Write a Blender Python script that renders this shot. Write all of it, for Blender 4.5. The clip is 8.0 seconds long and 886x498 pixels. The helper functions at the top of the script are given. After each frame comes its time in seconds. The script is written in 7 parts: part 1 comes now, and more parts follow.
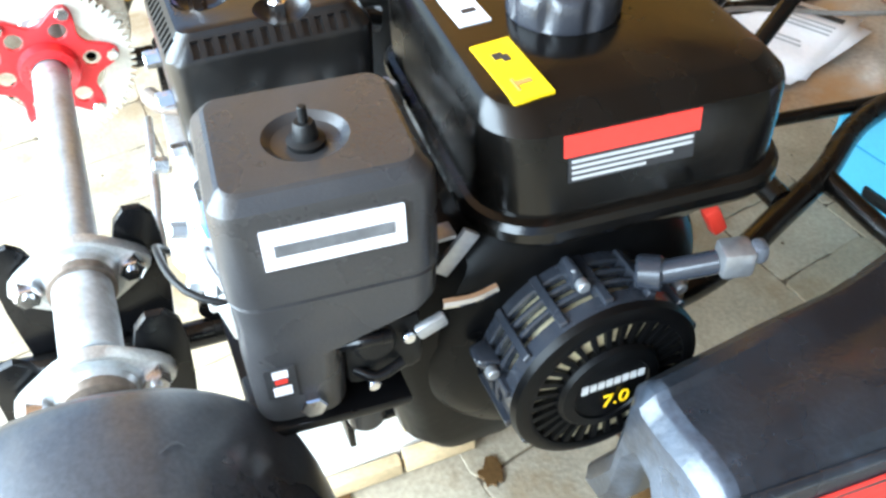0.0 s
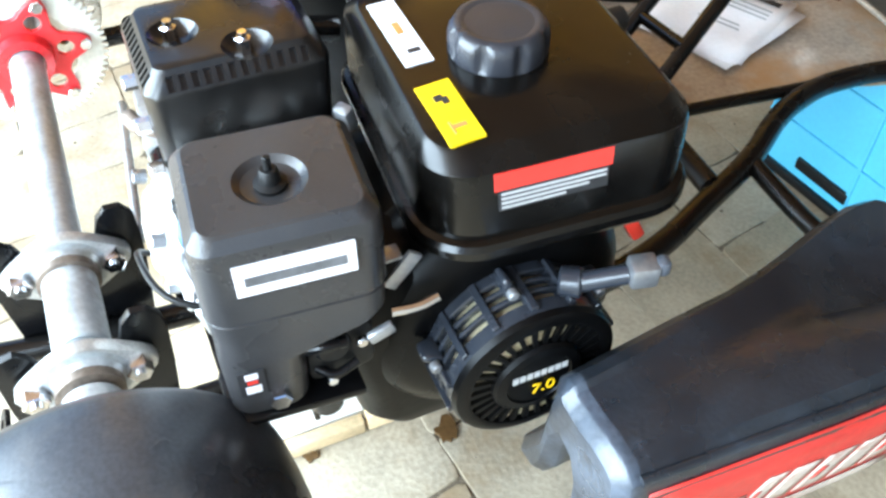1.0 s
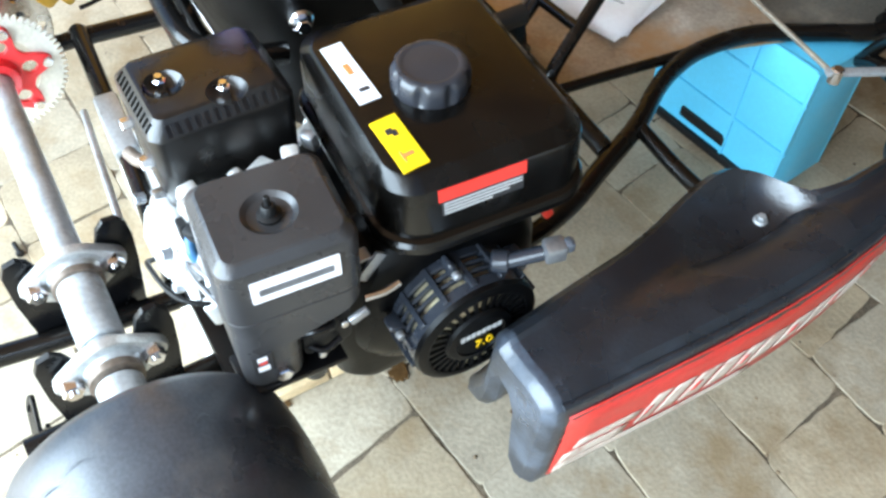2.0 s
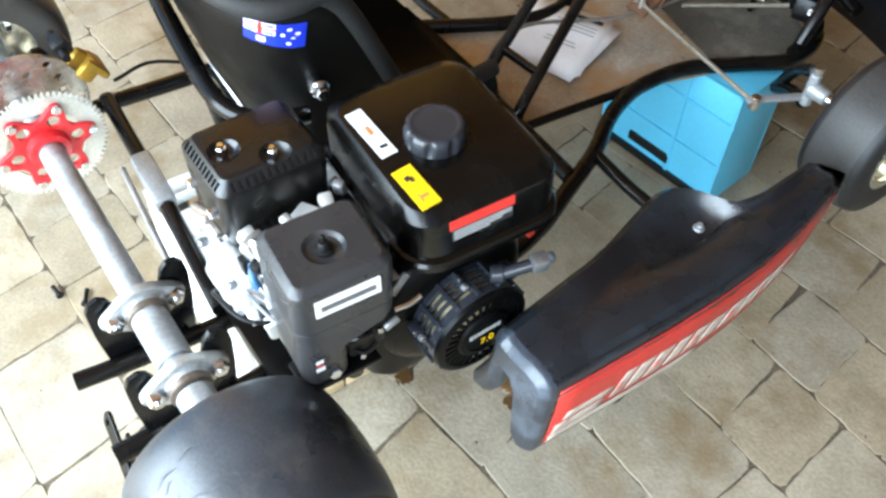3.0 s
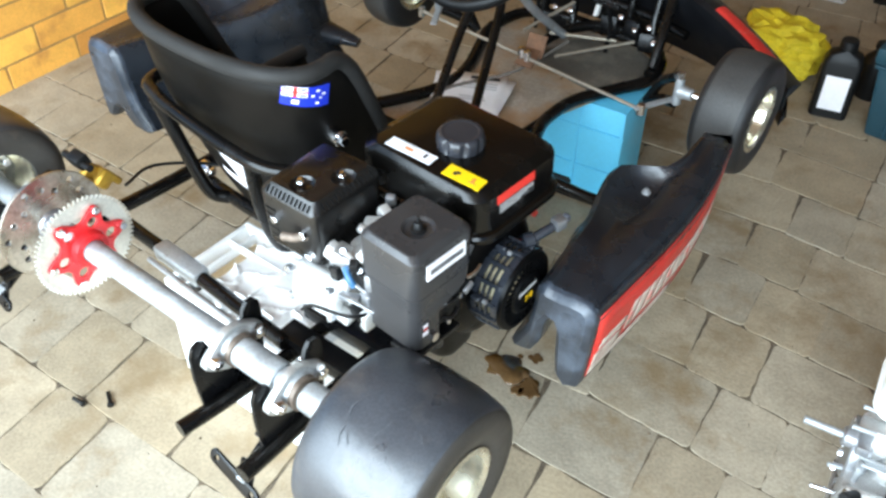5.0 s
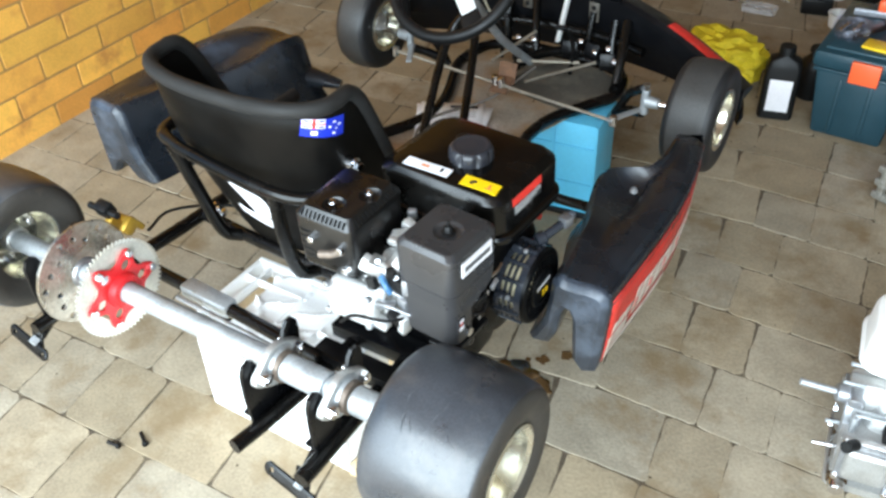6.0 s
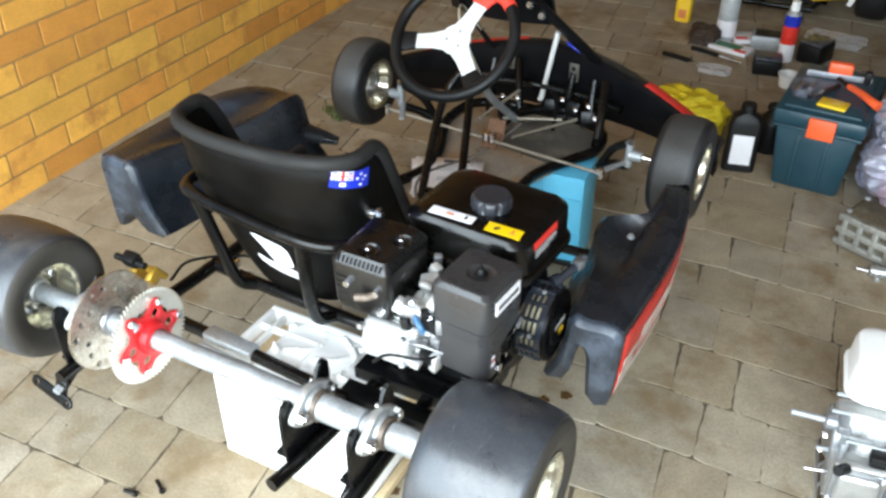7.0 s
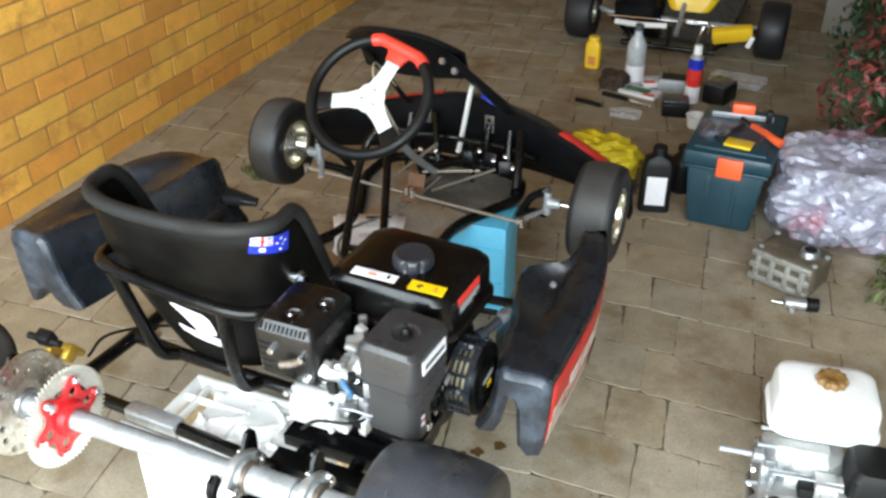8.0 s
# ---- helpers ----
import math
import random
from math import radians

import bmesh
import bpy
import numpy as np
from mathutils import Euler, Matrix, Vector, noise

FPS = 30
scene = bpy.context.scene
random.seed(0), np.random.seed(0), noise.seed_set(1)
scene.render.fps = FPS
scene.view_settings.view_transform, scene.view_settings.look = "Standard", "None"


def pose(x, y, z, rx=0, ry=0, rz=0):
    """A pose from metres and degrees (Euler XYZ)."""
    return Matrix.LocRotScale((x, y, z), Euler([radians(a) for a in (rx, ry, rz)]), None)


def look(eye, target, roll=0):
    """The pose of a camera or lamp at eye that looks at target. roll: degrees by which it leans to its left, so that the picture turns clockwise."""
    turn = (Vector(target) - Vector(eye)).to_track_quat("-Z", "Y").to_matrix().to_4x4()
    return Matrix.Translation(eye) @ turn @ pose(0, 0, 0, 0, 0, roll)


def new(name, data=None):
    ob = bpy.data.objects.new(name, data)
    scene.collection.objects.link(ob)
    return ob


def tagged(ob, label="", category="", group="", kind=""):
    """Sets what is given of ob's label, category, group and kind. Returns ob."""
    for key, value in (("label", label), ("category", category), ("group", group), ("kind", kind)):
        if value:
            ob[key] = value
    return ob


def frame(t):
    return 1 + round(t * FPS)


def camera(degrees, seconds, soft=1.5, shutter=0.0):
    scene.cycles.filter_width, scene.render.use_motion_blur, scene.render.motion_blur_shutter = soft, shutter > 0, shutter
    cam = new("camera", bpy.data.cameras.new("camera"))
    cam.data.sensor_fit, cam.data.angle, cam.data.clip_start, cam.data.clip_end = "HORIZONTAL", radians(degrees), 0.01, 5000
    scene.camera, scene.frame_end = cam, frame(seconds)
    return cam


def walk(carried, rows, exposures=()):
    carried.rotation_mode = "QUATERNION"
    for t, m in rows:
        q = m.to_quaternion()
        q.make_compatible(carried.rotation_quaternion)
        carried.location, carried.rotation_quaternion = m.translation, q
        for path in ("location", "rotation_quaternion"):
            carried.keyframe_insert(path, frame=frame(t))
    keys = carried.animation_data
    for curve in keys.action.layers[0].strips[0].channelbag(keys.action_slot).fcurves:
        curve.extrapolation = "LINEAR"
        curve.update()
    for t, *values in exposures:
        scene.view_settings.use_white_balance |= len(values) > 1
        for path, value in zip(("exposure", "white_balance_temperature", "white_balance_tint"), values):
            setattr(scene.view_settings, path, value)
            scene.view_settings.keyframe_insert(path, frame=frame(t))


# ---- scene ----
cam = camera(52.8, 8.0, soft=2.7)
SKY, SUN, DOOR = 0.08, 4.0, 272.0
PATH = [
    (0, (0.489, 0.092, 0.922), (-0.888, 0.619, -0.43), -1.6),
    (0.5, (0.504, 0.109, 0.977), (-0.838, 0.634, -0.409), -0.8),
    (1, (0.514, 0.101, 1.021), (-0.737, 0.645, -0.441), 0.1),
    (1.5, (0.538, 0.083, 1.101), (-0.661, 0.656, -0.394), -0.3),
    (1.7, (0.55, 0.069, 1.137), (-0.575, 0.658, -0.409), 0.3),
    (2.8, (0.631, -0.057, 1.347), (-0.357, 0.675, -0.23), 1.9),
    (3, (0.651, -0.082, 1.372), (-0.375, 0.664, -0.174), 1.6),
    (3.5, (0.651, -0.157, 1.396), (-0.392, 0.705, -0.076), 3.5),
    (4, (0.614, -0.314, 1.403), (-0.352, 0.65, -0.059), 0.9),
    (4.5, (0.621, -0.453, 1.399), (-0.284, 0.592, -0.046), -0.3),
    (4.7, (0.658, -0.488, 1.406), (-0.251, 0.639, 0.026), 0.5),
    (5.8, (0.695, -0.671, 1.445), (-0.203, 0.583, 0.173), -2.0),
    (6, (0.664, -0.712, 1.45), (-0.193, 0.593, 0.2), -2.3),
    (6.5, (0.599, -0.816, 1.477), (-0.204, 0.556, 0.263), -1.5),
    (7, (0.587, -0.863, 1.493), (-0.192, 0.576, 0.344), -0.2),
    (7.5, (0.591, -0.86, 1.505), (-0.117, 0.636, 0.383), -0.0),
    (8, (0.593, -0.849, 1.511), (-0.068, 0.711, 0.448), -0.3),
]
EXPOSURES = [(0.0, 2.28, 6100, 6), (1.5, 2.01, 6100, 6), (3.5, 1.52, 6300, 7), (4.5, 1.40, 6350, 7), (6.0, 1.16, 6550, 7), (7.0, 1.08, 6700, 8), (8.0, 1.12, 6900, 8)]
walk(cam, [(t, look(eye, target, roll)) for t, eye, target, roll in PATH], EXPOSURES)

# ---- world, sun and sky ----
world = bpy.data.worlds.new("sky")
scene.world = world
world.use_nodes = True
wn = world.node_tree.nodes
sky = wn.new("ShaderNodeTexSky")
sky.sky_type = "NISHITA"
sky.sun_disc = False
sky.sun_elevation = radians(70)
sky.sun_rotation = radians(200)
world.node_tree.links.new(sky.outputs[0], wn["Background"].inputs[0])
wn["Background"].inputs[1].default_value = SKY
sun = new("sun", bpy.data.lights.new("sun", "SUN"))
sun.data.energy, sun.data.angle, sun.data.color = SUN, radians(0.6), (1.0, 0.95, 0.86)
sun.matrix_basis = look((-0.9, -2.0, 6.0), (0, 0, 0))
# daylight of the wide open front of the carport
door_light = new("door_light", bpy.data.lights.new("door_light", "AREA"))
door_light.data.shape, door_light.data.size, door_light.data.size_y = "RECTANGLE", 4.6, 3.4
door_light.data.energy, door_light.data.color = DOOR, (0.77, 0.90, 1.0)
door_light.matrix_basis = look((0.10, -2.05, 1.72), (-0.15, 0.6, 0.35))

# ---- materials ----


def mat(name, col, rough=0.5, metal=0.0, var=0.18, scale=14.0, fine=160.0, bump=0.12, spec=0.5, coat=0.0, rvar=0.12, per="", tint=None, place=False, rand=0.25, dirt=None, dirt_scale=5.0, dirt_from=0.55):
    """A surface with variation at two scales, fine relief and, where asked, a shift of tone from piece to piece."""
    m = bpy.data.materials.new(name)
    m.use_nodes = True
    nt = m.node_tree
    nodes, link = nt.nodes, nt.links.new
    bs = nodes["Principled BSDF"]
    spot = nodes.new("ShaderNodeNewGeometry").outputs["Position"] if place else nodes.new("ShaderNodeTexCoord").outputs["Object"]
    big = nodes.new("ShaderNodeTexNoise")
    big.inputs["Scale"].default_value, big.inputs["Detail"].default_value = scale, 5.0
    small = nodes.new("ShaderNodeTexNoise")
    small.inputs["Scale"].default_value, small.inputs["Detail"].default_value = fine, 4.0
    link(spot, big.inputs["Vector"])
    link(spot, small.inputs["Vector"])
    add = nodes.new("ShaderNodeMath")
    add.operation = "ADD"
    link(big.outputs["Fac"], add.inputs[0])
    link(small.outputs["Fac"], add.inputs[1])
    ramp = nodes.new("ShaderNodeMapRange")
    ramp.inputs["From Min"].default_value, ramp.inputs["From Max"].default_value = 0.65, 1.35
    ramp.inputs["To Min"].default_value, ramp.inputs["To Max"].default_value = 1.0 - var, 1.0 + var
    link(add.outputs[0], ramp.inputs["Value"])
    value = ramp.outputs["Result"]
    hsv = nodes.new("ShaderNodeHueSaturation")
    hsv.inputs["Color"].default_value = (*col, 1)
    if per:
        if per == "island":
            src = nodes.new("ShaderNodeNewGeometry").outputs["Random Per Island"]
        else:
            src = nodes.new("ShaderNodeObjectInfo").outputs["Random"]
        mr = nodes.new("ShaderNodeMapRange")
        mr.inputs["To Min"].default_value, mr.inputs["To Max"].default_value = 1.0 - rand, 1.0 + rand
        link(src, mr.inputs["Value"])
        mul = nodes.new("ShaderNodeMath")
        mul.operation = "MULTIPLY"
        link(value, mul.inputs[0])
        link(mr.outputs["Result"], mul.inputs[1])
        value = mul.outputs[0]
        if tint:
            wn_ = nodes.new("ShaderNodeTexWhiteNoise")
            wn_.noise_dimensions = "1D"
            link(src, wn_.inputs["W"])
            mixc = nodes.new("ShaderNodeMix")
            mixc.data_type = "RGBA"
            mixc.inputs[6].default_value, mixc.inputs[7].default_value = (*col, 1), (*tint, 1)
            link(wn_.outputs["Value"], mixc.inputs[0])
            link(mixc.outputs[2], hsv.inputs["Color"])
    link(value, hsv.inputs["Value"])
    colour = hsv.outputs["Color"]
    if dirt:
        dn = nodes.new("ShaderNodeTexNoise")
        dn.inputs["Scale"].default_value, dn.inputs["Detail"].default_value, dn.inputs["Roughness"].default_value = dirt_scale, 8.0, 0.65
        link(spot, dn.inputs["Vector"])
        dr = nodes.new("ShaderNodeMapRange")
        dr.inputs["From Min"].default_value, dr.inputs["From Max"].default_value = dirt_from, dirt_from + 0.14
        link(dn.outputs["Fac"], dr.inputs["Value"])
        dm = nodes.new("ShaderNodeMix")
        dm.data_type = "RGBA"
        dm.inputs[7].default_value = (*dirt, 1)
        link(dr.outputs["Result"], dm.inputs[0])
        link(colour, dm.inputs[6])
        colour = dm.outputs[2]
    link(colour, bs.inputs["Base Color"])
    rr = nodes.new("ShaderNodeMapRange")
    rr.inputs["From Min"].default_value, rr.inputs["From Max"].default_value = 0.3, 0.7
    rr.inputs["To Min"].default_value, rr.inputs["To Max"].default_value = max(0.03, rough - rvar), min(1.0, rough + rvar)
    link(big.outputs["Fac"], rr.inputs["Value"])
    link(rr.outputs["Result"], bs.inputs["Roughness"])
    bs.inputs["Metallic"].default_value = metal
    bs.inputs["Specular IOR Level"].default_value = spec
    bs.inputs["Coat Weight"].default_value = coat
    bs.inputs["Coat Roughness"].default_value = 0.12
    if bump:
        b = nodes.new("ShaderNodeBump")
        b.inputs["Strength"].default_value, b.inputs["Distance"].default_value = bump, 0.004
        link(add.outputs[0], b.inputs["Height"])
        link(b.outputs["Normal"], bs.inputs["Normal"])
    return m


TANK_BLACK = mat("black_tank_paint", (0.0028, 0.0025, 0.0022), 0.22, var=0.25, bump=0.02, spec=0.40)
SHROUD_BLACK = mat("black_shroud_paint", (0.0018, 0.0018, 0.0020), 0.34, bump=0.04, spec=0.13)
MUFFLER_BLACK = mat("baked_muffler_paint", (0.0045, 0.0040, 0.0038), 0.30, var=0.3, bump=0.05, spec=0.6)
FILTER_BLACK = mat("grained_black_plastic", (0.029, 0.028, 0.029), 0.30, bump=0.06, fine=600, spec=0.5)
FUEL_CAP = mat("fuel_cap_plastic", (0.021, 0.022, 0.027), 0.36, bump=0.08, fine=500)
STARTER_GREY = mat("sheeny_starter_plastic", (0.020, 0.023, 0.030), 0.22, bump=0.05, fine=500)
DULL_ROD = mat("dirty_plated_rod", (0.34, 0.30, 0.24), 0.45, metal=0.5, var=0.3, bump=0.1)
CAP_PLASTIC = mat("dark_grey_plastic", (0.055, 0.060, 0.072), 0.32, bump=0.08, fine=500)
FRAME_BLACK = mat("black_frame_paint", (0.0035, 0.0032, 0.003), 0.24, bump=0.05, spec=0.34, dirt=(0.11, 0.055, 0.025), dirt_scale=9, dirt_from=0.66)
BRACKET_BLACK = mat("black_bracket_paint", (0.0035, 0.0035, 0.004), 0.28, bump=0.04, spec=0.30)
RUBBER = mat("slick_tyre_rubber", (0.036, 0.040, 0.048), 0.36, var=0.45, scale=7, bump=0.04, fine=300, spec=0.7, rvar=0.16, dirt=(0.074, 0.072, 0.072), dirt_scale=9, dirt_from=0.50)
DARK_RUBBER = mat("dark_tyre_rubber", (0.012, 0.012, 0.013), 0.5, var=0.3, scale=7, bump=0.05)
SCUFF = mat("pale_rubber_scuff", (0.075, 0.08, 0.088), 0.6, var=0.4, bump=0.05)
DUSTY_RUBBER = mat("dusty_tyre_rubber", (0.046, 0.044, 0.042), 0.60, var=0.35, scale=9, bump=0.05, fine=300, dirt=(0.035, 0.034, 0.034), dirt_scale=10, dirt_from=0.52)
SIDEWALL = mat("tyre_sidewall", (0.040, 0.035, 0.030), 0.62, bump=0.10, dirt=(0.105, 0.075, 0.05), dirt_scale=8, dirt_from=0.58)
STEEL = mat("zinc_steel", (0.40, 0.42, 0.435), 0.50, metal=0.55, var=0.22, bump=0.08, scale=24, dirt=(0.30, 0.28, 0.25), dirt_scale=22, dirt_from=0.56)
WORN_ALLOY = mat("worn_dull_alloy", (0.36, 0.37, 0.39), 0.36, metal=0.8, var=0.2, bump=0.10)
BRIGHT_CAST = mat("bright_new_casting", (0.74, 0.74, 0.73), 0.46, metal=0.55, var=0.10, bump=0.2, fine=350)
CAST_RIB = mat("pale_cast_rib", (0.30, 0.29, 0.26), 0.5, metal=0.35, var=0.3, bump=0.2, dirt=(0.16, 0.13, 0.09), dirt_scale=18, dirt_from=0.56)
FOAM = mat("white_foam", (0.92, 0.92, 0.91), 0.8, var=0.05, bump=0.12, fine=260)
CHROME = mat("polished_steel", (0.78, 0.78, 0.80), 0.16, metal=1.0, var=0.06, bump=0.03)
ALU = mat("cast_aluminium", (0.52, 0.52, 0.51), 0.40, metal=0.75, var=0.22, bump=0.25, fine=350)
DISC_STEEL = mat("dull_disc_steel", (0.44, 0.40, 0.34), 0.30, metal=0.88, var=0.35, scale=22, bump=0.08, dirt=(0.17, 0.12, 0.08), dirt_scale=12, dirt_from=0.56)
RIM_METAL = mat("magnesium_rim", (0.72, 0.69, 0.58), 0.24, metal=0.9, var=0.12, bump=0.05)
RED_ALU = mat("red_anodised", (0.68, 0.025, 0.030), 0.34, metal=0.15, var=0.12, bump=0.03)
COLLAR = mat("dark_stained_collar", (0.16, 0.125, 0.10), 0.5, metal=0.5, var=0.35, bump=0.2, scale=30)
RUST = mat("rusty_steel", (0.20, 0.105, 0.06), 0.75, metal=0.3, var=0.35, bump=0.3, scale=30)
POD = mat("black_pod_plastic", (0.0115, 0.0145, 0.0195), 0.28, var=0.45, bump=0.10, fine=260, spec=0.75, dirt=(0.036, 0.047, 0.066), dirt_scale=8, dirt_from=0.57)
# scuffs plus bluish sky light, both put into the colour
SCUFFED_SKYLIT_POD = mat("scuffed_skylit_pod_end", (0.022, 0.028, 0.039), 0.36, var=0.5, bump=0.12, fine=220, spec=0.7, dirt=(0.070, 0.088, 0.118), dirt_scale=11, dirt_from=0.50)
SEAT = mat("black_seat_fibreglass", (0.0036, 0.0033, 0.003), 0.44, var=0.3, bump=0.10, fine=420, spec=0.09, dirt=(0.0065, 0.0055, 0.0045), dirt_scale=7, dirt_from=0.50)
SEAT_RIM = mat("black_foam_trim", (0.0062, 0.0056, 0.005), 0.75, bump=0.3, fine=500)
RED_STICKER = mat("red_sticker", (0.72, 0.040, 0.028), 0.35, var=0.08, bump=0.0)
YELLOW_STICKER = mat("yellow_sticker", (0.85, 0.55, 0.008), 0.38, var=0.05, bump=0.0)
WHITE_STICKER = mat("white_sticker", (0.82, 0.80, 0.83), 0.4, var=0.05, bump=0.0)
ORANGE_PRINT = mat("orange_print", (0.62, 0.20, 0.06), 0.4, var=0.05, bump=0.0)
GREY_PRINT = mat("grey_print", (0.42, 0.42, 0.42), 0.5, var=0.05, bump=0.0)
DARK_PRINT = mat("dark_grey_print", (0.10, 0.10, 0.105), 0.5, var=0.3, scale=60, bump=0.0)
BLACK_PRINT = mat("black_print", (0.02, 0.02, 0.022), 0.5, var=0.05, bump=0.0)
WORN_RED = mat("worn_red_sticker", (0.50, 0.030, 0.022), 0.42, var=0.2, bump=0.02, dirt=(0.50, 0.40, 0.33), dirt_scale=22, dirt_from=0.62)
WORN_WHITE = mat("worn_cream_print", (0.50, 0.42, 0.36), 0.5, var=0.2, bump=0.02, dirt=(0.30, 0.13, 0.09), dirt_scale=40, dirt_from=0.55)
BLUE_STICKER = mat("blue_sticker", (0.012, 0.030, 0.42), 0.35, var=0.05, bump=0.0)
NOSE_BLACK = mat("black_nose_plastic", (0.0045, 0.0048, 0.006), 0.38, var=0.3, bump=0.08, spec=0.22)
BROWN_CAP = mat("brown_stained_cap", (0.20, 0.105, 0.030), 0.5, var=0.35, scale=40, bump=0.15)
SPOKE_WHITE = mat("scuffed_white_paint", (0.66, 0.66, 0.64), 0.42, var=0.08, bump=0.03)
WHITE_PLASTIC = mat("white_plastic", (0.82, 0.82, 0.80), 0.40, var=0.05, bump=0.02)
PAPER = mat("white_paper", (0.90, 0.89, 0.90), 0.75, var=0.05, bump=0.05)
BLUE_PLASTIC = mat("sky_blue_plastic", (0.12, 0.53, 0.78), 0.42, var=0.07, bump=0.03)
TEAL_PLASTIC = mat("dark_teal_plastic", (0.013, 0.046, 0.064), 0.42, var=0.15, bump=0.06)
ORANGE_PLASTIC = mat("orange_plastic", (0.85, 0.12, 0.035), 0.4, var=0.06, bump=0.0)
RED_PLASTIC = mat("red_plastic", (0.75, 0.05, 0.030), 0.4, var=0.06, bump=0.0)
TRAY_DARK = mat("dark_tray_sheet", (0.095, 0.088, 0.074), 0.5, metal=0.2, var=0.35, bump=0.08, dirt=(0.20, 0.18, 0.145), dirt_scale=6, dirt_from=0.50)
ALU_PAN = mat("worn_floor_tray", (0.40, 0.345, 0.28), 0.38, metal=0.35, var=0.30, bump=0.06, dirt=(0.40, 0.25, 0.13), dirt_scale=4, dirt_from=0.46)
GREASE = mat("brown_grease", (0.055, 0.032, 0.015), 0.25, var=0.3, bump=0.1)
OIL = mat("spilt_oil", (0.10, 0.055, 0.022), 0.10, var=0.25, scale=30, bump=0.0)
TIMBER = mat("pale_timber", (0.62, 0.47, 0.28), 0.65, var=0.2, scale=22, bump=0.2)
YELLOW_CLOTH = mat("yellow_cloth", (0.62, 0.47, 0.015), 0.8, var=0.25, bump=0.4)
YELLOW_PLASTIC = mat("yellow_plastic", (0.80, 0.50, 0.02), 0.38, var=0.08, bump=0.02)
BRASS = mat("gold_caliper_paint", (0.42, 0.25, 0.03), 0.40, metal=0.5, var=0.2, bump=0.1)
BLUE_HOSE = mat("blue_plastic", (0.04, 0.12, 0.24), 0.35, bump=0.0)
DARK_PLASTIC = mat("matt_black_plastic", (0.004, 0.004, 0.0042), 0.50, bump=0.08, spec=0.3)
SOOT = mat("grimy_gearbox_metal", (0.13, 0.118, 0.10), 0.5, metal=0.4, var=0.3, bump=0.4, scale=30, dirt=(0.07, 0.05, 0.03), dirt_scale=16, dirt_from=0.52)
CONCRETE = mat("grey_concrete", (0.26, 0.235, 0.20), 0.85, var=0.15, bump=0.3, scale=5)
SOIL = mat("soil_and_moss", (0.10, 0.075, 0.045), 0.95, var=0.4, bump=0.7, scale=9, fine=80, dirt=(0.10, 0.15, 0.03), dirt_scale=12, dirt_from=0.55)
SAND = mat("dark_joint_sand", (0.115, 0.088, 0.058), 0.95, var=0.7, bump=0.6, scale=20, fine=300)
MORTAR = mat("grey_brown_mortar", (0.38, 0.21, 0.068), 0.9, var=0.2, bump=0.5, scale=20, fine=250)
CEIL = mat("stained_ceiling_board", (0.22, 0.125, 0.068), 0.8, var=0.06, bump=0.05)
PAVER_ARGS = dict(rough=0.78, var=0.26, scale=13, fine=150, bump=0.26, rand=0.10, tint=(0.317, 0.252, 0.165), place=True, dirt=(0.228, 0.163, 0.090), dirt_scale=4.5, dirt_from=0.50)
PAVER = mat("concrete_paver", (0.353, 0.303, 0.227), per="object", **PAVER_ARGS)
PAVER_FAR = mat("concrete_paver_far", (0.353, 0.303, 0.227), per="island", **PAVER_ARGS)
BRICK_ARGS = dict(rough=0.74, var=0.16, scale=14, fine=160, bump=0.25, rand=0.15, tint=(0.72, 0.31, 0.060), place=True, dirt=(0.60, 0.27, 0.060), dirt_scale=6, dirt_from=0.54)
BRICK = mat("cream_clay_brick", (0.86, 0.47, 0.085), per="object", **BRICK_ARGS)
BRICK_FAR = mat("cream_clay_brick_far", (0.86, 0.47, 0.085), per="island", **BRICK_ARGS)
LEAF_GREEN = mat("green_leaf", (0.022, 0.055, 0.022), 0.55, var=0.3, bump=0.1, per="island", rand=0.4)
LEAF_RED = mat("red_leaf", (0.20, 0.040, 0.034), 0.55, var=0.3, bump=0.1, per="island", rand=0.35)


def film_material(name, col, rough, alpha):
    m = mat(name, col, rough, bump=0.15, fine=60, var=0.1)
    bs = m.node_tree.nodes["Principled BSDF"]
    bs.inputs["Alpha"].default_value = alpha
    bs.inputs["Specular IOR Level"].default_value = 1.0
    bs.inputs["Coat Weight"].default_value = 0.8
    bs.inputs["Coat Roughness"].default_value = 0.05
    return m


def clear_film(name, tint, shine):
    """Thin clear sheet: mostly see-through, with bright glints on its creases."""
    m = bpy.data.materials.new(name)
    m.use_nodes = True
    nt = m.node_tree
    nt.nodes.clear()
    out, both = nt.nodes.new("ShaderNodeOutputMaterial"), nt.nodes.new("ShaderNodeAddShader")
    clear, gloss = nt.nodes.new("ShaderNodeBsdfTransparent"), nt.nodes.new("ShaderNodeBsdfGlossy")
    tex, bmp = nt.nodes.new("ShaderNodeTexNoise"), nt.nodes.new("ShaderNodeBump")
    tex.inputs["Scale"].default_value, tex.inputs["Detail"].default_value = 20.0, 3.0
    bmp.inputs["Strength"].default_value, bmp.inputs["Distance"].default_value = 0.5, 0.006
    clear.inputs["Color"].default_value = (*tint, 1)
    gloss.inputs["Color"].default_value = (*shine, 1)
    gloss.inputs["Roughness"].default_value = 0.26
    link = nt.links.new
    link(tex.outputs["Fac"], bmp.inputs["Height"])
    link(bmp.outputs["Normal"], gloss.inputs["Normal"])
    link(clear.outputs[0], both.inputs[0])
    link(gloss.outputs[0], both.inputs[1])
    link(both.outputs[0], out.inputs["Surface"])
    return m


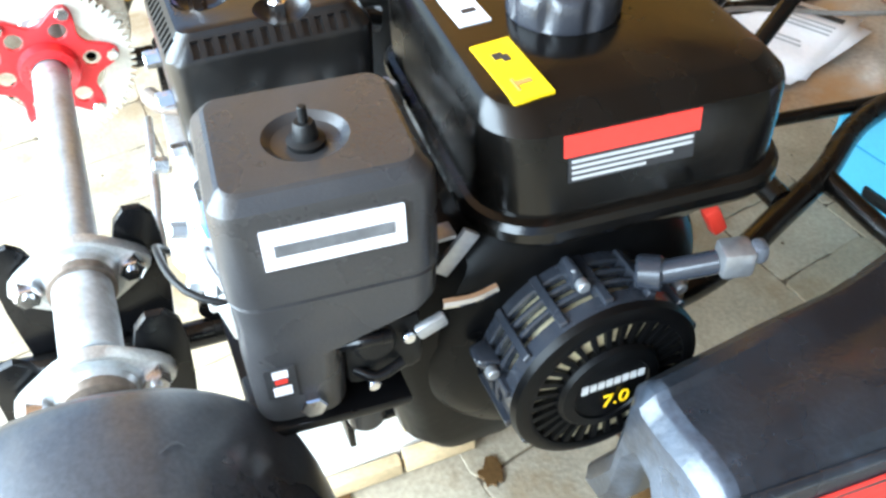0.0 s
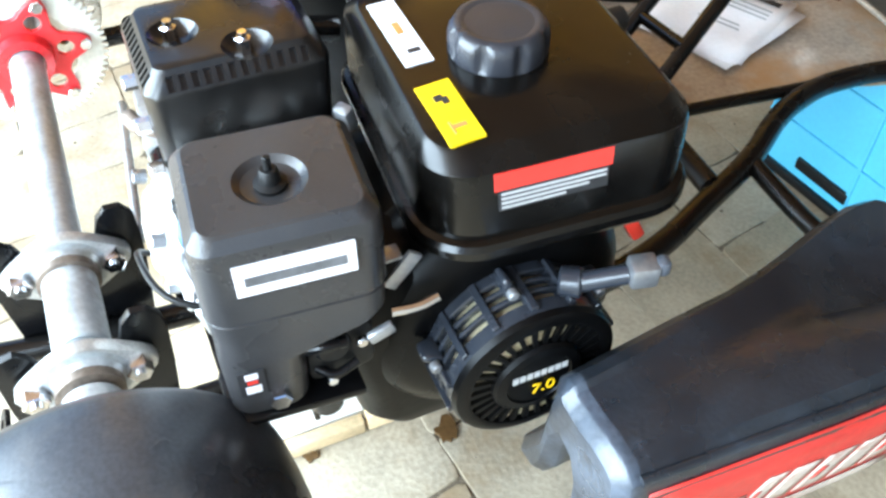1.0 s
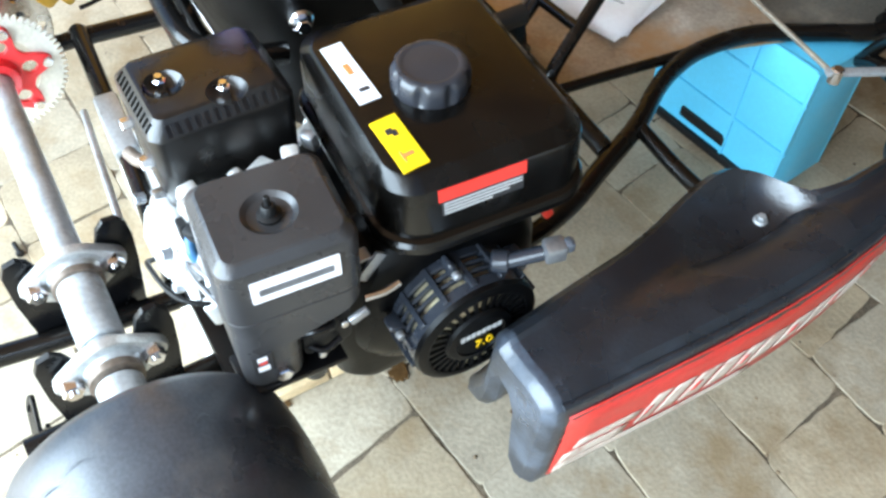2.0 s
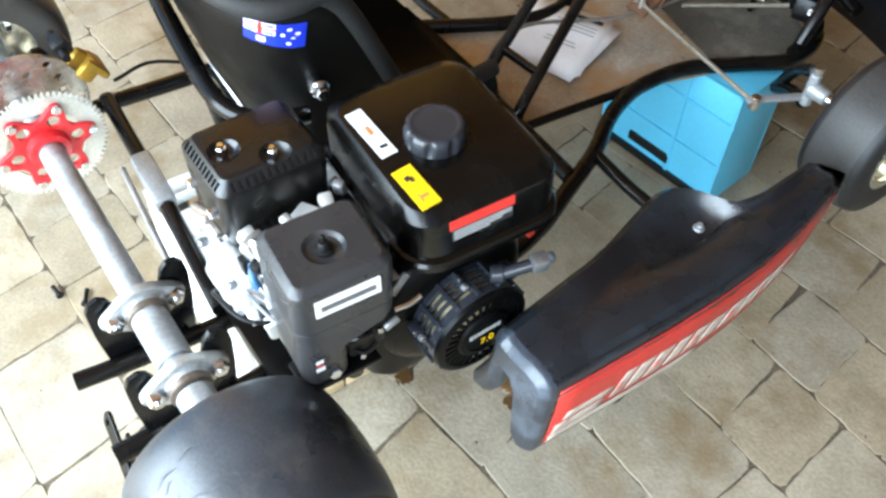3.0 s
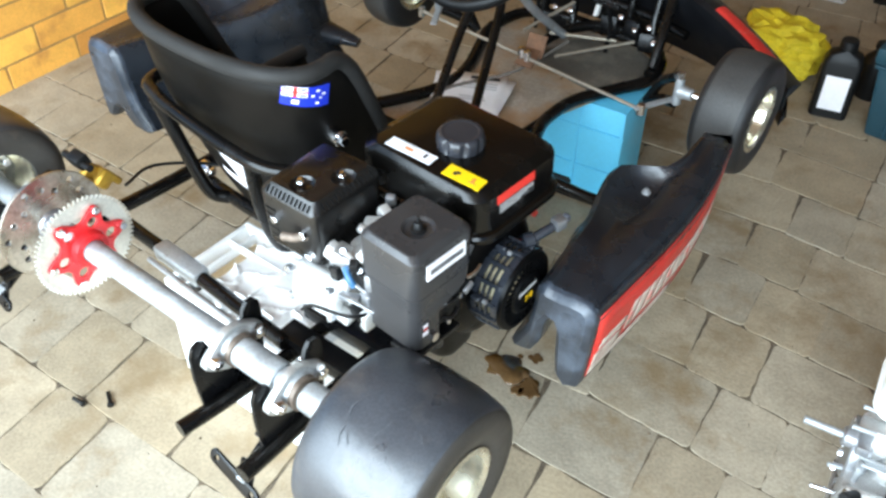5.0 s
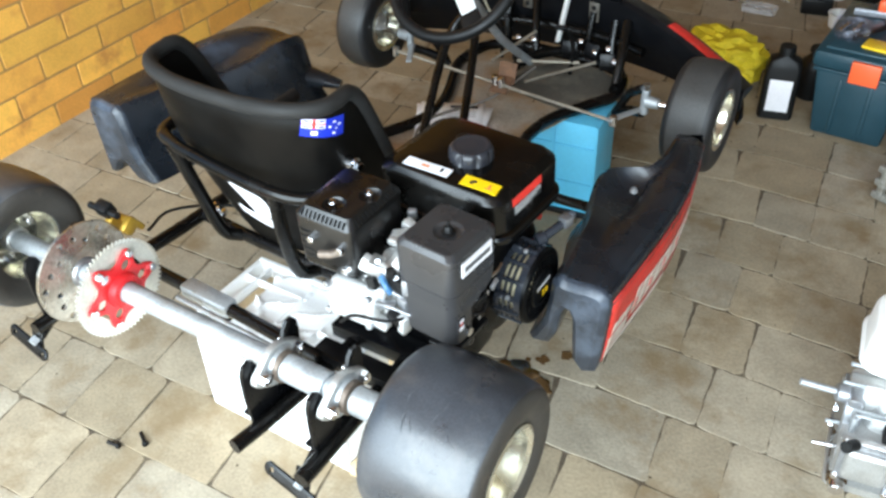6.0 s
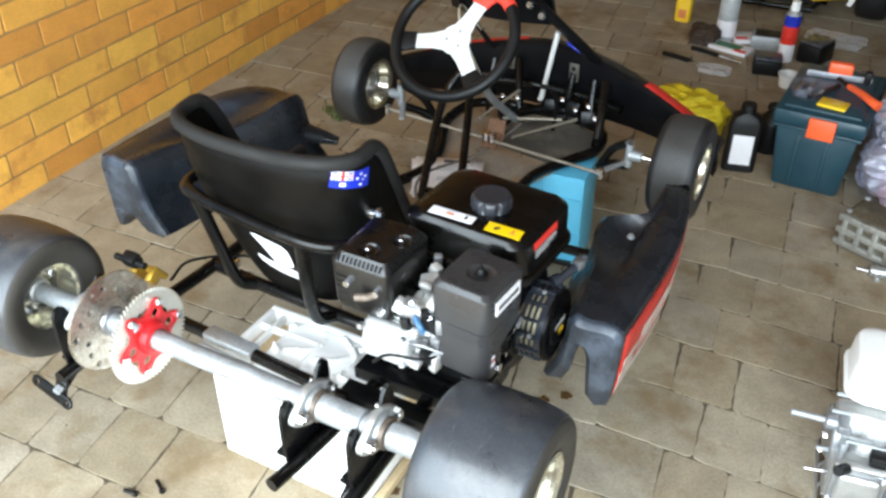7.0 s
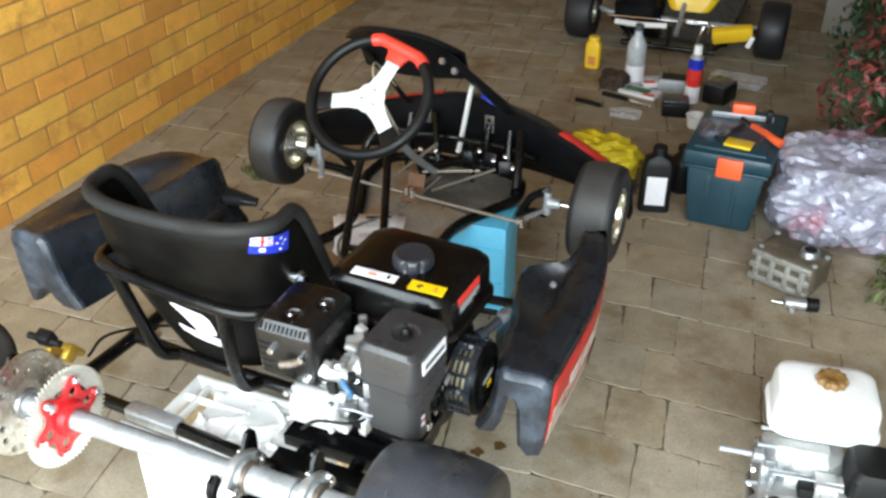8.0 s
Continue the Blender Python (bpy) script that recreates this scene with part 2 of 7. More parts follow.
FILM = clear_film("clear_crumpled_film", (0.92, 0.92, 0.94), (0.05, 0.05, 0.058))
BAG_FILM = clear_film("clear_bag_film", (0.86, 0.87, 0.90), (0.12, 0.12, 0.13))
CLEAR_BAG = film_material("clear_thin_bag", (0.82, 0.82, 0.84), 0.12, 0.38)


# ---- shapes ----
def bm_new():
    return bmesh.new()


def add_box(bm, c, s, bev=0.0, seg=2, turn=(0, 0, 0), taper=None):
    m = pose(*c, *turn) @ Matrix.Diagonal((*s, 1))
    vs = bmesh.ops.create_cube(bm, size=1.0, matrix=m)["verts"]
    if taper:
        inv = pose(*c, *turn).inverted()
        for v in vs:
            q = inv @ v.co
            if q.z > 0:
                q.x *= taper[0]
                q.y *= taper[1]
                v.co = pose(*c, *turn) @ q
    if bev:
        es = list({e for v in vs for e in v.link_edges})
        bmesh.ops.bevel(bm, geom=es, offset=bev, segments=seg, profile=0.5, affect="EDGES")
    return bm


def ring_frame(d):
    d = Vector(d).normalized()
    up = Vector((0, 0, 1)) if abs(d.z) < 0.9 else Vector((1, 0, 0))
    a = d.cross(up).normalized()
    return a, d.cross(a).normalized()


def add_rings(bm, rings, caps=True, closed=False):
    """Skins a row of rings that hold the same number of points."""
    rows = [[bm.verts.new(p) for p in r] for r in rings]
    n = len(rows[0])
    pairs = list(zip(rows, rows[1:])) + ([(rows[-1], rows[0])] if closed else [])
    for a, b in pairs:
        for i in range(n):
            bm.faces.new((a[i], a[(i + 1) % n], b[(i + 1) % n], b[i]))
    if caps and not closed:
        bm.faces.new(list(reversed(rows[0])))
        bm.faces.new(rows[-1])
    return bm


def add_cyl(bm, p0, p1, r0, r1=None, seg=20, bev=0.0):
    p0, p1 = Vector(p0), Vector(p1)
    r1 = r0 if r1 is None else r1
    d = (p1 - p0).normalized()
    a, b = ring_frame(d)
    spots = [(p0, r0), (p1, r1)]
    if bev:
        spots = [(p0, r0 - bev), (p0 + d * bev, r0), (p1 - d * bev, r1), (p1, r1 - bev)]
    rings = [[p + (a * math.cos(k * 2 * math.pi / seg) + b * math.sin(k * 2 * math.pi / seg)) * r for k in range(seg)] for p, r in spots]
    return add_rings(bm, rings)


def add_lathe(bm, profile, origin, axis, seg=40, closed=False):
    """Turns (radius, height) pairs about an axis."""
    o, d = Vector(origin), Vector(axis).normalized()
    a, b = ring_frame(d)
    rings = [[o + d * h + (a * math.cos(k * 2 * math.pi / seg) + b * math.sin(k * 2 * math.pi / seg)) * max(r, 1e-4) for k in range(seg)] for r, h in profile]
    return add_rings(bm, rings, caps=not closed, closed=closed)


def smooth_path(pts, steps=6):
    pts = [Vector(p) for p in pts]
    if len(pts) < 3:
        return pts
    out = []
    ext = [2 * pts[0] - pts[1]] + pts + [2 * pts[-1] - pts[-2]]
    for i in range(1, len(ext) - 2):
        p0, p1, p2, p3 = ext[i - 1 : i + 3]
        for k in range(steps):
            t = k / steps
            out.append(0.5 * ((2 * p1) + (p2 - p0) * t + (2 * p0 - 5 * p1 + 4 * p2 - p3) * t * t + (3 * p1 - p0 - 3 * p2 + p3) * t**3))
    out.append(pts[-1])
    return out


def add_tube(bm, pts, r, seg=12, steps=6, flat=1.0):
    path = smooth_path(pts, steps)
    rings = []
    a = None
    for i, p in enumerate(path):
        d = (path[min(i + 1, len(path) - 1)] - path[max(i - 1, 0)]).normalized()
        if a is None:
            a, _ = ring_frame(d)
        a = (a - d * a.dot(d)).normalized()
        b = d.cross(a)
        rad = r(i / (len(path) - 1)) if callable(r) else r
        rings.append([p + (a * math.cos(k * 2 * math.pi / seg) + b * flat * math.sin(k * 2 * math.pi / seg)) * rad for k in range(seg)])
    return add_rings(bm, rings)


def rrect(w, d, r, n=5):
    """A rounded rectangle about the origin, as (x, y) pairs."""
    out = []
    for cx, cy, a0 in ((w / 2 - r, d / 2 - r, 0), (-w / 2 + r, d / 2 - r, 90), (-w / 2 + r, -d / 2 + r, 180), (w / 2 - r, -d / 2 + r, 270)):
        for k in range(n + 1):
            a = radians(a0 + 90 * k / n)
            out.append((cx + r * math.cos(a), cy + r * math.sin(a)))
    return out


def add_stack(bm, layers, turn=0.0, n=5):
    """A rounded block from layers (cx, cy, z, width, depth, corner radius), bottom to top."""
    c, s = math.cos(radians(turn)), math.sin(radians(turn))
    rings = []
    for cx, cy, z, w, d, r in layers:
        rings.append([Vector((cx + x * c - y * s, cy + x * s + y * c, z)) for x, y in rrect(w, d, min(r, w / 2 - 1e-4, d / 2 - 1e-4), n)])
    return add_rings(bm, rings)


def add_prism(bm, poly, origin, u, v, depth, bev=0.0):
    """A flat outline of (a, b) pairs in the plane of u and v, given a depth along u x v."""
    o, u, v = Vector(origin), Vector(u), Vector(v)
    w = u.cross(v).normalized()
    low = [o + u * a + v * b for a, b in poly]
    vs = [bm.verts.new(p) for p in low]
    f = bm.faces.new(vs)
    ext = bmesh.ops.extrude_face_region(bm, geom=[f])["geom"]
    vv = [g for g in ext if isinstance(g, bmesh.types.BMVert)]
    bmesh.ops.translate(bm, vec=w * depth, verts=vv)
    if bev:
        es = list({e for q in vv for e in q.link_edges if all(x in vv for x in e.verts)})
        bmesh.ops.bevel(bm, geom=es, offset=bev, segments=2, profile=0.5, affect="EDGES")
    return bm


def add_hex(bm, p0, p1, r):
    return add_cyl(bm, p0, p1, r, seg=6, bev=r * 0.12)


WORLD_OF = {}


def thing(name, base, label, category, group="", kind="", rz=0.0):
    ob = new(name)
    ob.empty_display_size = 0.05
    ob.matrix_basis = pose(*base, 0, 0, rz)
    WORLD_OF[ob] = ob.matrix_basis.copy()
    return tagged(ob, label, category, group, kind)


def part(name, bm, material, parent=None, label="", local=False, sharp=38, flat=False):
    """One mesh object. Its points are in the world's metres, or in its thing's when local."""
    me = bpy.data.meshes.new(name)
    bmesh.ops.recalc_face_normals(bm, faces=bm.faces)
    bm.to_mesh(me)
    bm.free()
    if not flat:
        me.shade_smooth()
        me.set_sharp_from_angle(angle=radians(sharp))
    me.materials.append(material)
    ob = new(name, me)
    if parent is not None:
        ob.parent = parent
        ob.matrix_parent_inverse = Matrix.Identity(4) if local else WORLD_OF[parent].inverted()
        WORLD_OF[ob] = WORLD_OF[parent].copy() if local else Matrix.Identity(4)
    else:
        WORLD_OF[ob] = Matrix.Identity(4)
    if label:
        ob["label"] = label
    return ob


def carve(ob, cutter, sharp=30):
    """Cuts a shape out of a part for good."""
    me = bpy.data.meshes.new("cutter")
    bmesh.ops.recalc_face_normals(cutter, faces=cutter.faces)
    cutter.to_mesh(me)
    cutter.free()
    tool = bpy.data.objects.new("cutter", me)
    scene.collection.objects.link(tool)
    m = ob.modifiers.new("cut", "BOOLEAN")
    m.operation, m.solver, m.use_self, m.object = "DIFFERENCE", "EXACT", True, tool
    bpy.context.view_layer.update()
    cut = bpy.data.meshes.new_from_object(ob.evaluated_get(bpy.context.evaluated_depsgraph_get()))
    ob.modifiers.clear()
    ob.data = cut
    bpy.data.objects.remove(tool)
    cut.shade_smooth()
    cut.set_sharp_from_angle(angle=radians(sharp))
    return ob


# ---- the setting ----
WALL_AT, WALL_DIR = Vector((-1.745, 0.76, 0)), Vector((-0.0350, 0.9994, 0))
WALL_OUT = Vector((0.9994, 0.0350, 0))


def slab(name, lo, hi, material, label, category):
    bm = bm_new()
    add_box(bm, [(a + b) / 2 for a, b in zip(lo, hi)], [b - a for a, b in zip(lo, hi)])
    return tagged(part(name, bm, material, flat=True), label, category, kind="structure")


ground_bm = bm_new()
bmesh.ops.create_grid(ground_bm, x_segments=24, y_segments=24, size=120.0)
for v in ground_bm.verts:
    v.co.z = -0.035
ground = tagged(part("ground", ground_bm, SOIL), "bare mossy soil round the paving", "ground", kind="structure")
slab("joint_bed", (-2.9, -3.2, -0.030), (1.02, 5.4, -0.0024), SAND, "dark sandy bed between the pavers", "paving bed")
# unseen slab outside, added so that sunlight bounces into the carport
slab("driveway", (-5.5, -16.0, -0.034), (6.0, -3.22, -0.004), CONCRETE, "unseen pale concrete slab added outside to bounce sunlight in", "driveway")
slab("ceiling", (-2.3, -1.55, 2.42), (1.75, 5.7, 2.50), CEIL, "painted board ceiling over the carport", "ceiling")
# unseen strip, added to shut sky light out of the deeper half
slab("ceiling_side", (1.754, 0.6, 2.42), (2.4, 5.7, 2.50), CEIL, "unseen ceiling strip added to keep sky light off the deeper half", "ceiling")
# unseen back wall, added to enclose the space and its bounced light
slab("wall_north", (-2.6, 5.45, -0.03), (2.4, 5.60, 2.42), CONCRETE, "unseen grey wall added to close the carport's back", "wall")
slab("wall_east", (0.64, 4.05, -0.03), (0.80, 5.44, 2.42), CONCRETE, "pale grey rendered wall beside the paving", "wall")
# unseen low wall, added to limit light from the open right side
slab("boundary_wall", (2.25, -1.5, -0.03), (2.39, 0.596, 1.75), CONCRETE, "unseen grey wall added to close the right side", "wall")
# unseen wall, added to block the sky from the right rear
slab("side_wall", (2.25, 0.60, -0.03), (2.39, 5.44, 2.416), CONCRETE, "unseen side wall added to block sky light from the right", "wall")

# ---- the go-kart ----
KART_X, AX_Z = -0.30, 0.397
kart = thing("go_kart", (KART_X, 0.55, 0.26), "black racing go-kart raised on a carton and a blue crate", "go-kart")

RZ = 0.300
TUBE_R = 0.0145


def tube(name, pts, r=TUBE_R, material=FRAME_BLACK, parent=kart, label="", steps=6):
    bm = bm_new()
    add_tube(bm, pts, r, seg=14, steps=steps)
    return part(name, bm, material, parent, label)


def mirrored(pts):
    return [(2 * KART_X - x, y, z) for x, y, z in pts]


right_rail = [(-0.012, -0.115, RZ), (-0.012, 0.20, RZ), (0.012, 0.36, RZ), (0.008, 0.50, RZ), (-0.012, 0.592, RZ), (-0.047, 0.673, RZ), (-0.090, 0.769, RZ), (-0.138, 0.845, RZ), (-0.163, 0.90, RZ), (-0.176, 0.965, RZ), (-0.165, 1.064, RZ), (-0.114, 1.164, RZ), (-0.073, 1.25, RZ), (-0.095, 1.35, RZ), (-0.18, 1.395, RZ), (-0.30, 1.40, RZ)]
left_rail = [(-0.668, 0.13, RZ), (-0.652, 0.30, RZ), (-0.64, 0.50, RZ), (-0.60, 0.62, RZ), (-0.522, 0.756, RZ), (-0.465, 0.86, RZ), (-0.441, 0.945, RZ), (-0.455, 1.037, RZ), (-0.495, 1.139, RZ), (-0.525, 1.23, RZ), (-0.505, 1.35, RZ), (-0.42, 1.395, RZ), (-0.30, 1.40, RZ)]
tube("main_rail", right_rail, label="black painted steel rail, scuffed")
tube("main_rail", left_rail, label="black painted steel rail, scuffed")
tube("cross_tube", [(-0.66, 0.132, 0.318), (-0.40, 0.118, 0.318), (-0.135, 0.098, 0.318)], 0.0135)
tube("cross_tube", [(-0.655, 0.335, RZ), (-0.50, 0.322, RZ), (-0.15, 0.308, RZ)])
tube("cross_tube", [(-0.60, 0.715, RZ), (-0.30, 0.708, RZ), (-0.07, 0.700, RZ)])
tube("side_strut", [(-0.092, 0.771, RZ), (0.018, 0.766, RZ), (0.135, 0.775, RZ)], 0.0115)
tube("side_strut", mirrored([(-0.092, 0.771, RZ), (0.018, 0.766, RZ), (0.135, 0.775, RZ)]), 0.0115)
tube("inner_rail", [(-0.208, 0.708, RZ), (-0.198, 0.80, RZ), (-0.185, 0.90, RZ), (-0.180, 0.95, RZ)], 0.0085)
tube("axle_rail", [(-0.148, -0.118, RZ), (-0.136, -0.03, RZ), (-0.125, 0.10, RZ), (-0.122, 0.30, RZ)], 0.0135)
for x0, x1, y, d in ((-0.168, 0.052, 0.200, 0.056), (-0.158, 0.030, 0.122, 0.040), (-0.12, 0.045, 0.34, 0.032)):
    bm = bm_new()
    add_box(bm, ((x0 + x1) / 2, y, 0.324), (x1 - x0, d, 0.007), 0.0015)
    add_box(bm, ((x0 + x1) / 2, y - d / 2 + 0.003, 0.312), (x1 - x0, 0.006, 0.026), 0.0015)
    part("engine_mount", bm, BRACKET_BLACK, kart)
bm = bm_new()
add_box(bm, (-0.424, 0.119, 0.3195), (0.125, 0.034, 0.030), 0.006, turn=(0, 0, -3))
part("tube_patch", bm, STEEL, kart, "bare silver sleeve on the cross tube")
tube("loose_strip", [(-0.475, 0.088, 0.322), (-0.21, 0.066, 0.335)], 0.005, STEEL)

# floor tray
tray = [(-0.60, 0.70), (-0.208, 0.70), (-0.192, 0.90), (-0.182, 0.96), (-0.125, 1.14), (-0.08, 1.23), (-0.10, 1.345), (-0.18, 1.385), (-0.42, 1.385), (-0.50, 1.345), (-0.52, 1.23), (-0.49, 1.14), (-0.44, 0.96), (-0.46, 0.86), (-0.53, 0.76)]
bm = bm_new()
add_prism(bm, tray, (0, 0, 0.288), (1, 0, 0), (0, 1, 0), 0.003)
part("floor_tray", bm, ALU_PAN, kart, "scratched aluminium floor tray with rust-coloured dust")

# darker grey outline laid over the tray's front part
bm = bm_new()
add_prism(bm, [(-0.345, 1.165), (-0.150, 1.125), (-0.120, 1.165), (-0.092, 1.25), (-0.112, 1.345), (-0.18, 1.378), (-0.27, 1.372), (-0.33, 1.31), (-0.352, 1.23)], (0, 0, 0.2918), (1, 0, 0), (0, 1, 0), 0.0025)
part("tray_sheet", bm, TRAY_DARK, kart, "darker grey sheet under the pedals")
tube("pedal_loop", [(-0.082, 1.262, 0.306), (-0.102, 1.352, 0.312), (-0.175, 1.398, 0.318), (-0.272, 1.388, 0.320), (-0.338, 1.322, 0.320), (-0.362, 1.232, 0.314), (-0.352, 1.165, 0.306)], 0.0135)
# tubes, brackets and bolts that carry the nose
for pts, r in (([(-0.085, 1.275, RZ), (-0.095, 1.33, 0.375), (-0.115, 1.405, 0.432)], 0.0125), ([(-0.135, 1.375, RZ), (-0.150, 1.40, 0.36), (-0.155, 1.425, 0.42)], 0.011), ([(-0.215, 1.395, RZ), (-0.222, 1.405, 0.37), (-0.220, 1.424, 0.43)], 0.010), ([(-0.345, 1.335, RZ), (-0.365, 1.37, 0.37), (-0.390, 1.42, 0.44)], 0.011), ([(-0.46, 1.385, RZ), (-0.47, 1.40, 0.37), (-0.47, 1.425, 0.43)], 0.0125), ([(-0.06, 1.395, 0.36), (-0.20, 1.425, 0.365), (-0.40, 1.425, 0.365), (-0.54, 1.39, 0.36)], 0.0125)):
    tube("nose_tube", pts, r)
for x, y, z in ((-0.112, 1.335, 0.345), (-0.152, 1.385, 0.352), (-0.186, 1.375, 0.338), (-0.232, 1.385, 0.356), (-0.300, 1.380, 0.346), (-0.355, 1.345, 0.352), (-0.410, 1.360, 0.340)):
    bm = bm_new()
    add_hex(bm, (x, y, z), (x, y - 0.010, z + 0.008), 0.0075)
    add_cyl(bm, (x, y - 0.010, z + 0.008), (x, y - 0.016, z + 0.013), 0.004, seg=10)
    part("nose_bolt", bm, CHROME, kart)
for x, y, z, a in ((-0.138, 1.355, 0.326, 20), (-0.198, 1.385, 0.330, -8), (-0.258, 1.375, 0.330, 12), (-0.372, 1.300, 0.322, 55)):
    bm = bm_new()
    add_box(bm, (x, y, z), (0.048, 0.026, 0.030), 0.004, turn=(12, 0, a))
    add_box(bm, (x, y - 0.012, z + 0.016), (0.040, 0.006, 0.034), 0.002, turn=(-20, 0, a))
    part("pedal_clamp", bm, BRACKET_BLACK, kart)

# rear axle with its bearings
for sx0, sx1 in ((-0.122, -0.030), (0.022, 0.085)):
    bm = bm_new()
    add_cyl(bm, (sx0, 0, AX_Z), (sx1, 0, AX_Z), 0.0245, seg=32, bev=0.002)
    part("axle_sleeve", bm, STEEL, kart)
bm = bm_new()
add_cyl(bm, (-0.80, 0, AX_Z), (0.20, 0, AX_Z), 0.0195, seg=32, bev=0.002)
axle = part("rear_axle", bm, STEEL, kart, "galvanised steel rear axle, lightly stained")
for bx in (-0.668, -0.138, -0.004):
    bm = bm_new()
    add_lathe(bm, [(0.020, -0.016), (0.029, -0.016), (0.031, -0.010), (0.0365, -0.009), (0.0365, 0.006), (0.031, 0.008), (0.027, 0.016), (0.0205, 0.016)], (bx, 0, AX_Z), (1, 0, 0), 36)
    bearing = part("axle_bearing", bm, STEEL, kart)
    bm = bm_new()
    pl = [((0.040 + 0.019 * abs(math.cos(radians(a))) ** 5) * math.cos(radians(a)), 0.040 * math.sin(radians(a))) for a in range(0, 360, 10)]
    add_prism(bm, pl, (bx - 0.006 if bx > -0.5 else bx, 0, AX_Z), (0, 1, 0), (0, 0, 1), 0.012, 0.003)
    part("bearing_flange", bm, ALU, bearing, "cast silver bearing flange")
    bm = bm_new()
    add_lathe(bm, [(0.0205, 0.010), (0.0285, 0.012), (0.0285, 0.022), (0.0205, 0.024)], (bx, 0, AX_Z), (1, 0, 0), 30)
    part("bearing_collar", bm, COLLAR, bearing)
    for sy in (-1, 1):
        bm = bm_new()
        add_hex(bm, (bx + 0.004, sy * 0.042, AX_Z + 0.004), (bx + 0.019, sy * 0.042, AX_Z + 0.004), 0.0115)
        add_cyl(bm, (bx - 0.03, sy * 0.042, AX_Z + 0.004), (bx + 0.022, sy * 0.042, AX_Z + 0.004), 0.005, seg=12)
        part("flange_bolt", bm, CHROME, bearing)
    # black bracket plate that carries the bearing
    bm = bm_new()
    outline = [(-0.064, -0.115), (0.060, -0.115), (0.070, -0.03), (0.073, 0.012), (0.071, 0.034), (0.062, 0.046), (0.048, 0.047), (0.038, 0.036), (0.030, 0.008), (0.0, -0.030), (-0.030, 0.008), (-0.038, 0.030), (-0.048, 0.038), (-0.062, 0.034), (-0.069, 0.018), (-0.070, -0.03)]
    add_prism(bm, outline, (bx - 0.018, 0, AX_Z), (0, 1, 0), (0, 0, 1), 0.007, 0.0015)
    add_box(bm, (bx - 0.028, 0.0, AX_Z - 0.105), (0.05, 0.10, 0.008), 0.002)
    part("bearing_bracket", bm, BRACKET_BLACK, kart)
tube("stub_tube", [(-0.668, -0.10, RZ), (-0.668, 0.14, RZ)], 0.0135)
for x0 in (-0.695, -0.045):
    bm = bm_new()
    add_box(bm, (x0 + 0.018, -0.07, 0.285), (0.026, 0.055, 0.008), 0.002, turn=(30, 0, 0))
    add_box(bm, (x0 + 0.018, -0.098, 0.268), (0.030, 0.006, 0.050), 0.002, turn=(-20, 0, 0))
    bracket = part("bumper_bracket", bm, BRACKET_BLACK, kart)
    bm = bm_new()
    pl = [(0.058 * math.cos(a) * 0.2 + math.copysign(0.046, math.cos(a)), 0.0115 * math.sin(a)) for a in [2 * math.pi * (k + 0.5) / 20 for k in range(20)]]
    add_prism(bm, pl, (x0, -0.106, 0.258), (0.98, -0.1, -0.16), (0.05, 0.5, 0.86), 0.005, 0.001)
    link = part("slotted_link", bm, BRACKET_BLACK, bracket)
    bm = bm_new()
    u, v = Vector((0.98, -0.1, -0.16)), Vector((0.05, 0.5, 0.86))
    for a in (-0.042, 0.042):
        c = Vector((x0, -0.106, 0.258)) + u * a
        w = u.cross(v).normalized()
        add_cyl(bm, c - w * 0.004, c + w * 0.010, 0.0052, seg=14)
    carve(link, bm)
    bm = bm_new()
    add_hex(bm, (x0 + 0.018, -0.098, 0.272), (x0 + 0.018, -0.112, 0.268), 0.009)
    part("bracket_bolt", bm, STEEL, bracket)

# sprocket and its red carrier
SPX = -0.510
bm = bm_new()
teeth = 66
pl = []
for k in range(teeth * 2):
    r = 0.0950 if k % 2 == 0 else 0.0885
    for da in (-0.28, 0.28):
        a = (k + da) * math.pi / teeth
        pl.append((r * math.cos(a), r * math.sin(a)))
inner = [(0.060 * math.cos(k * math.pi / teeth), 0.060 * math.sin(k * math.pi / teeth)) for k in range(teeth * 2)]
rings = []
for x, f in ((-0.002, 1), (0.002, 1)):
    rings.append([Vector((SPX + x, a, AX_Z + b)) for a, b in pl])
ringi = [[Vector((SPX + x, a * 1.0, AX_Z + b)) for k in range(len(inner)) for a, b in (inner[k], inner[k])] for x in (0.002, -0.002)]
add_rings(bm, [rings[0], rings[1], ringi[0], ringi[1]], caps=False, closed=True)
sprocket = part("sprocket", bm, mat("pale_sprocket_alloy", (0.62, 0.60, 0.53), 0.40, metal=0.5, bump=0.05), kart, "pale alloy drive sprocket with fine teeth", flat=True)
bm = bm_new()
arms = 6
pl = []
for k in range(120):
    a = k * 2 * math.pi / 120
    w = (0.5 + 0.5 * math.cos(arms * a - 0.4)) ** 1.5
    r = 0.052 + 0.026 * w
    pl.append((r * math.cos(a), r * math.sin(a)))
rings = [[Vector((SPX + x, a * s, AX_Z + b * s)) for a, b in pl] for x, s in ((0.0025, 1), (0.0075, 1), (0.0085, 0.97))]
hub = [[Vector((SPX + x, r * math.cos(k * 2 * math.pi / 120), AX_Z + r * math.sin(k * 2 * math.pi / 120))) for k in range(120)] for r, x in ((0.034, 0.0085), (0.031, 0.022), (0.0215, 0.024))]
back = [[Vector((SPX + 0.0025, 0.0215 * math.cos(k * 2 * math.pi / 120), AX_Z + 0.0215 * math.sin(k * 2 * math.pi / 120))) for k in range(120)]]
add_rings(bm, rings + hub + back, caps=False, closed=True)
carrier = part("sprocket_carrier", bm, RED_ALU, sprocket, "bright red sprocket carrier")
bm = bm_new()
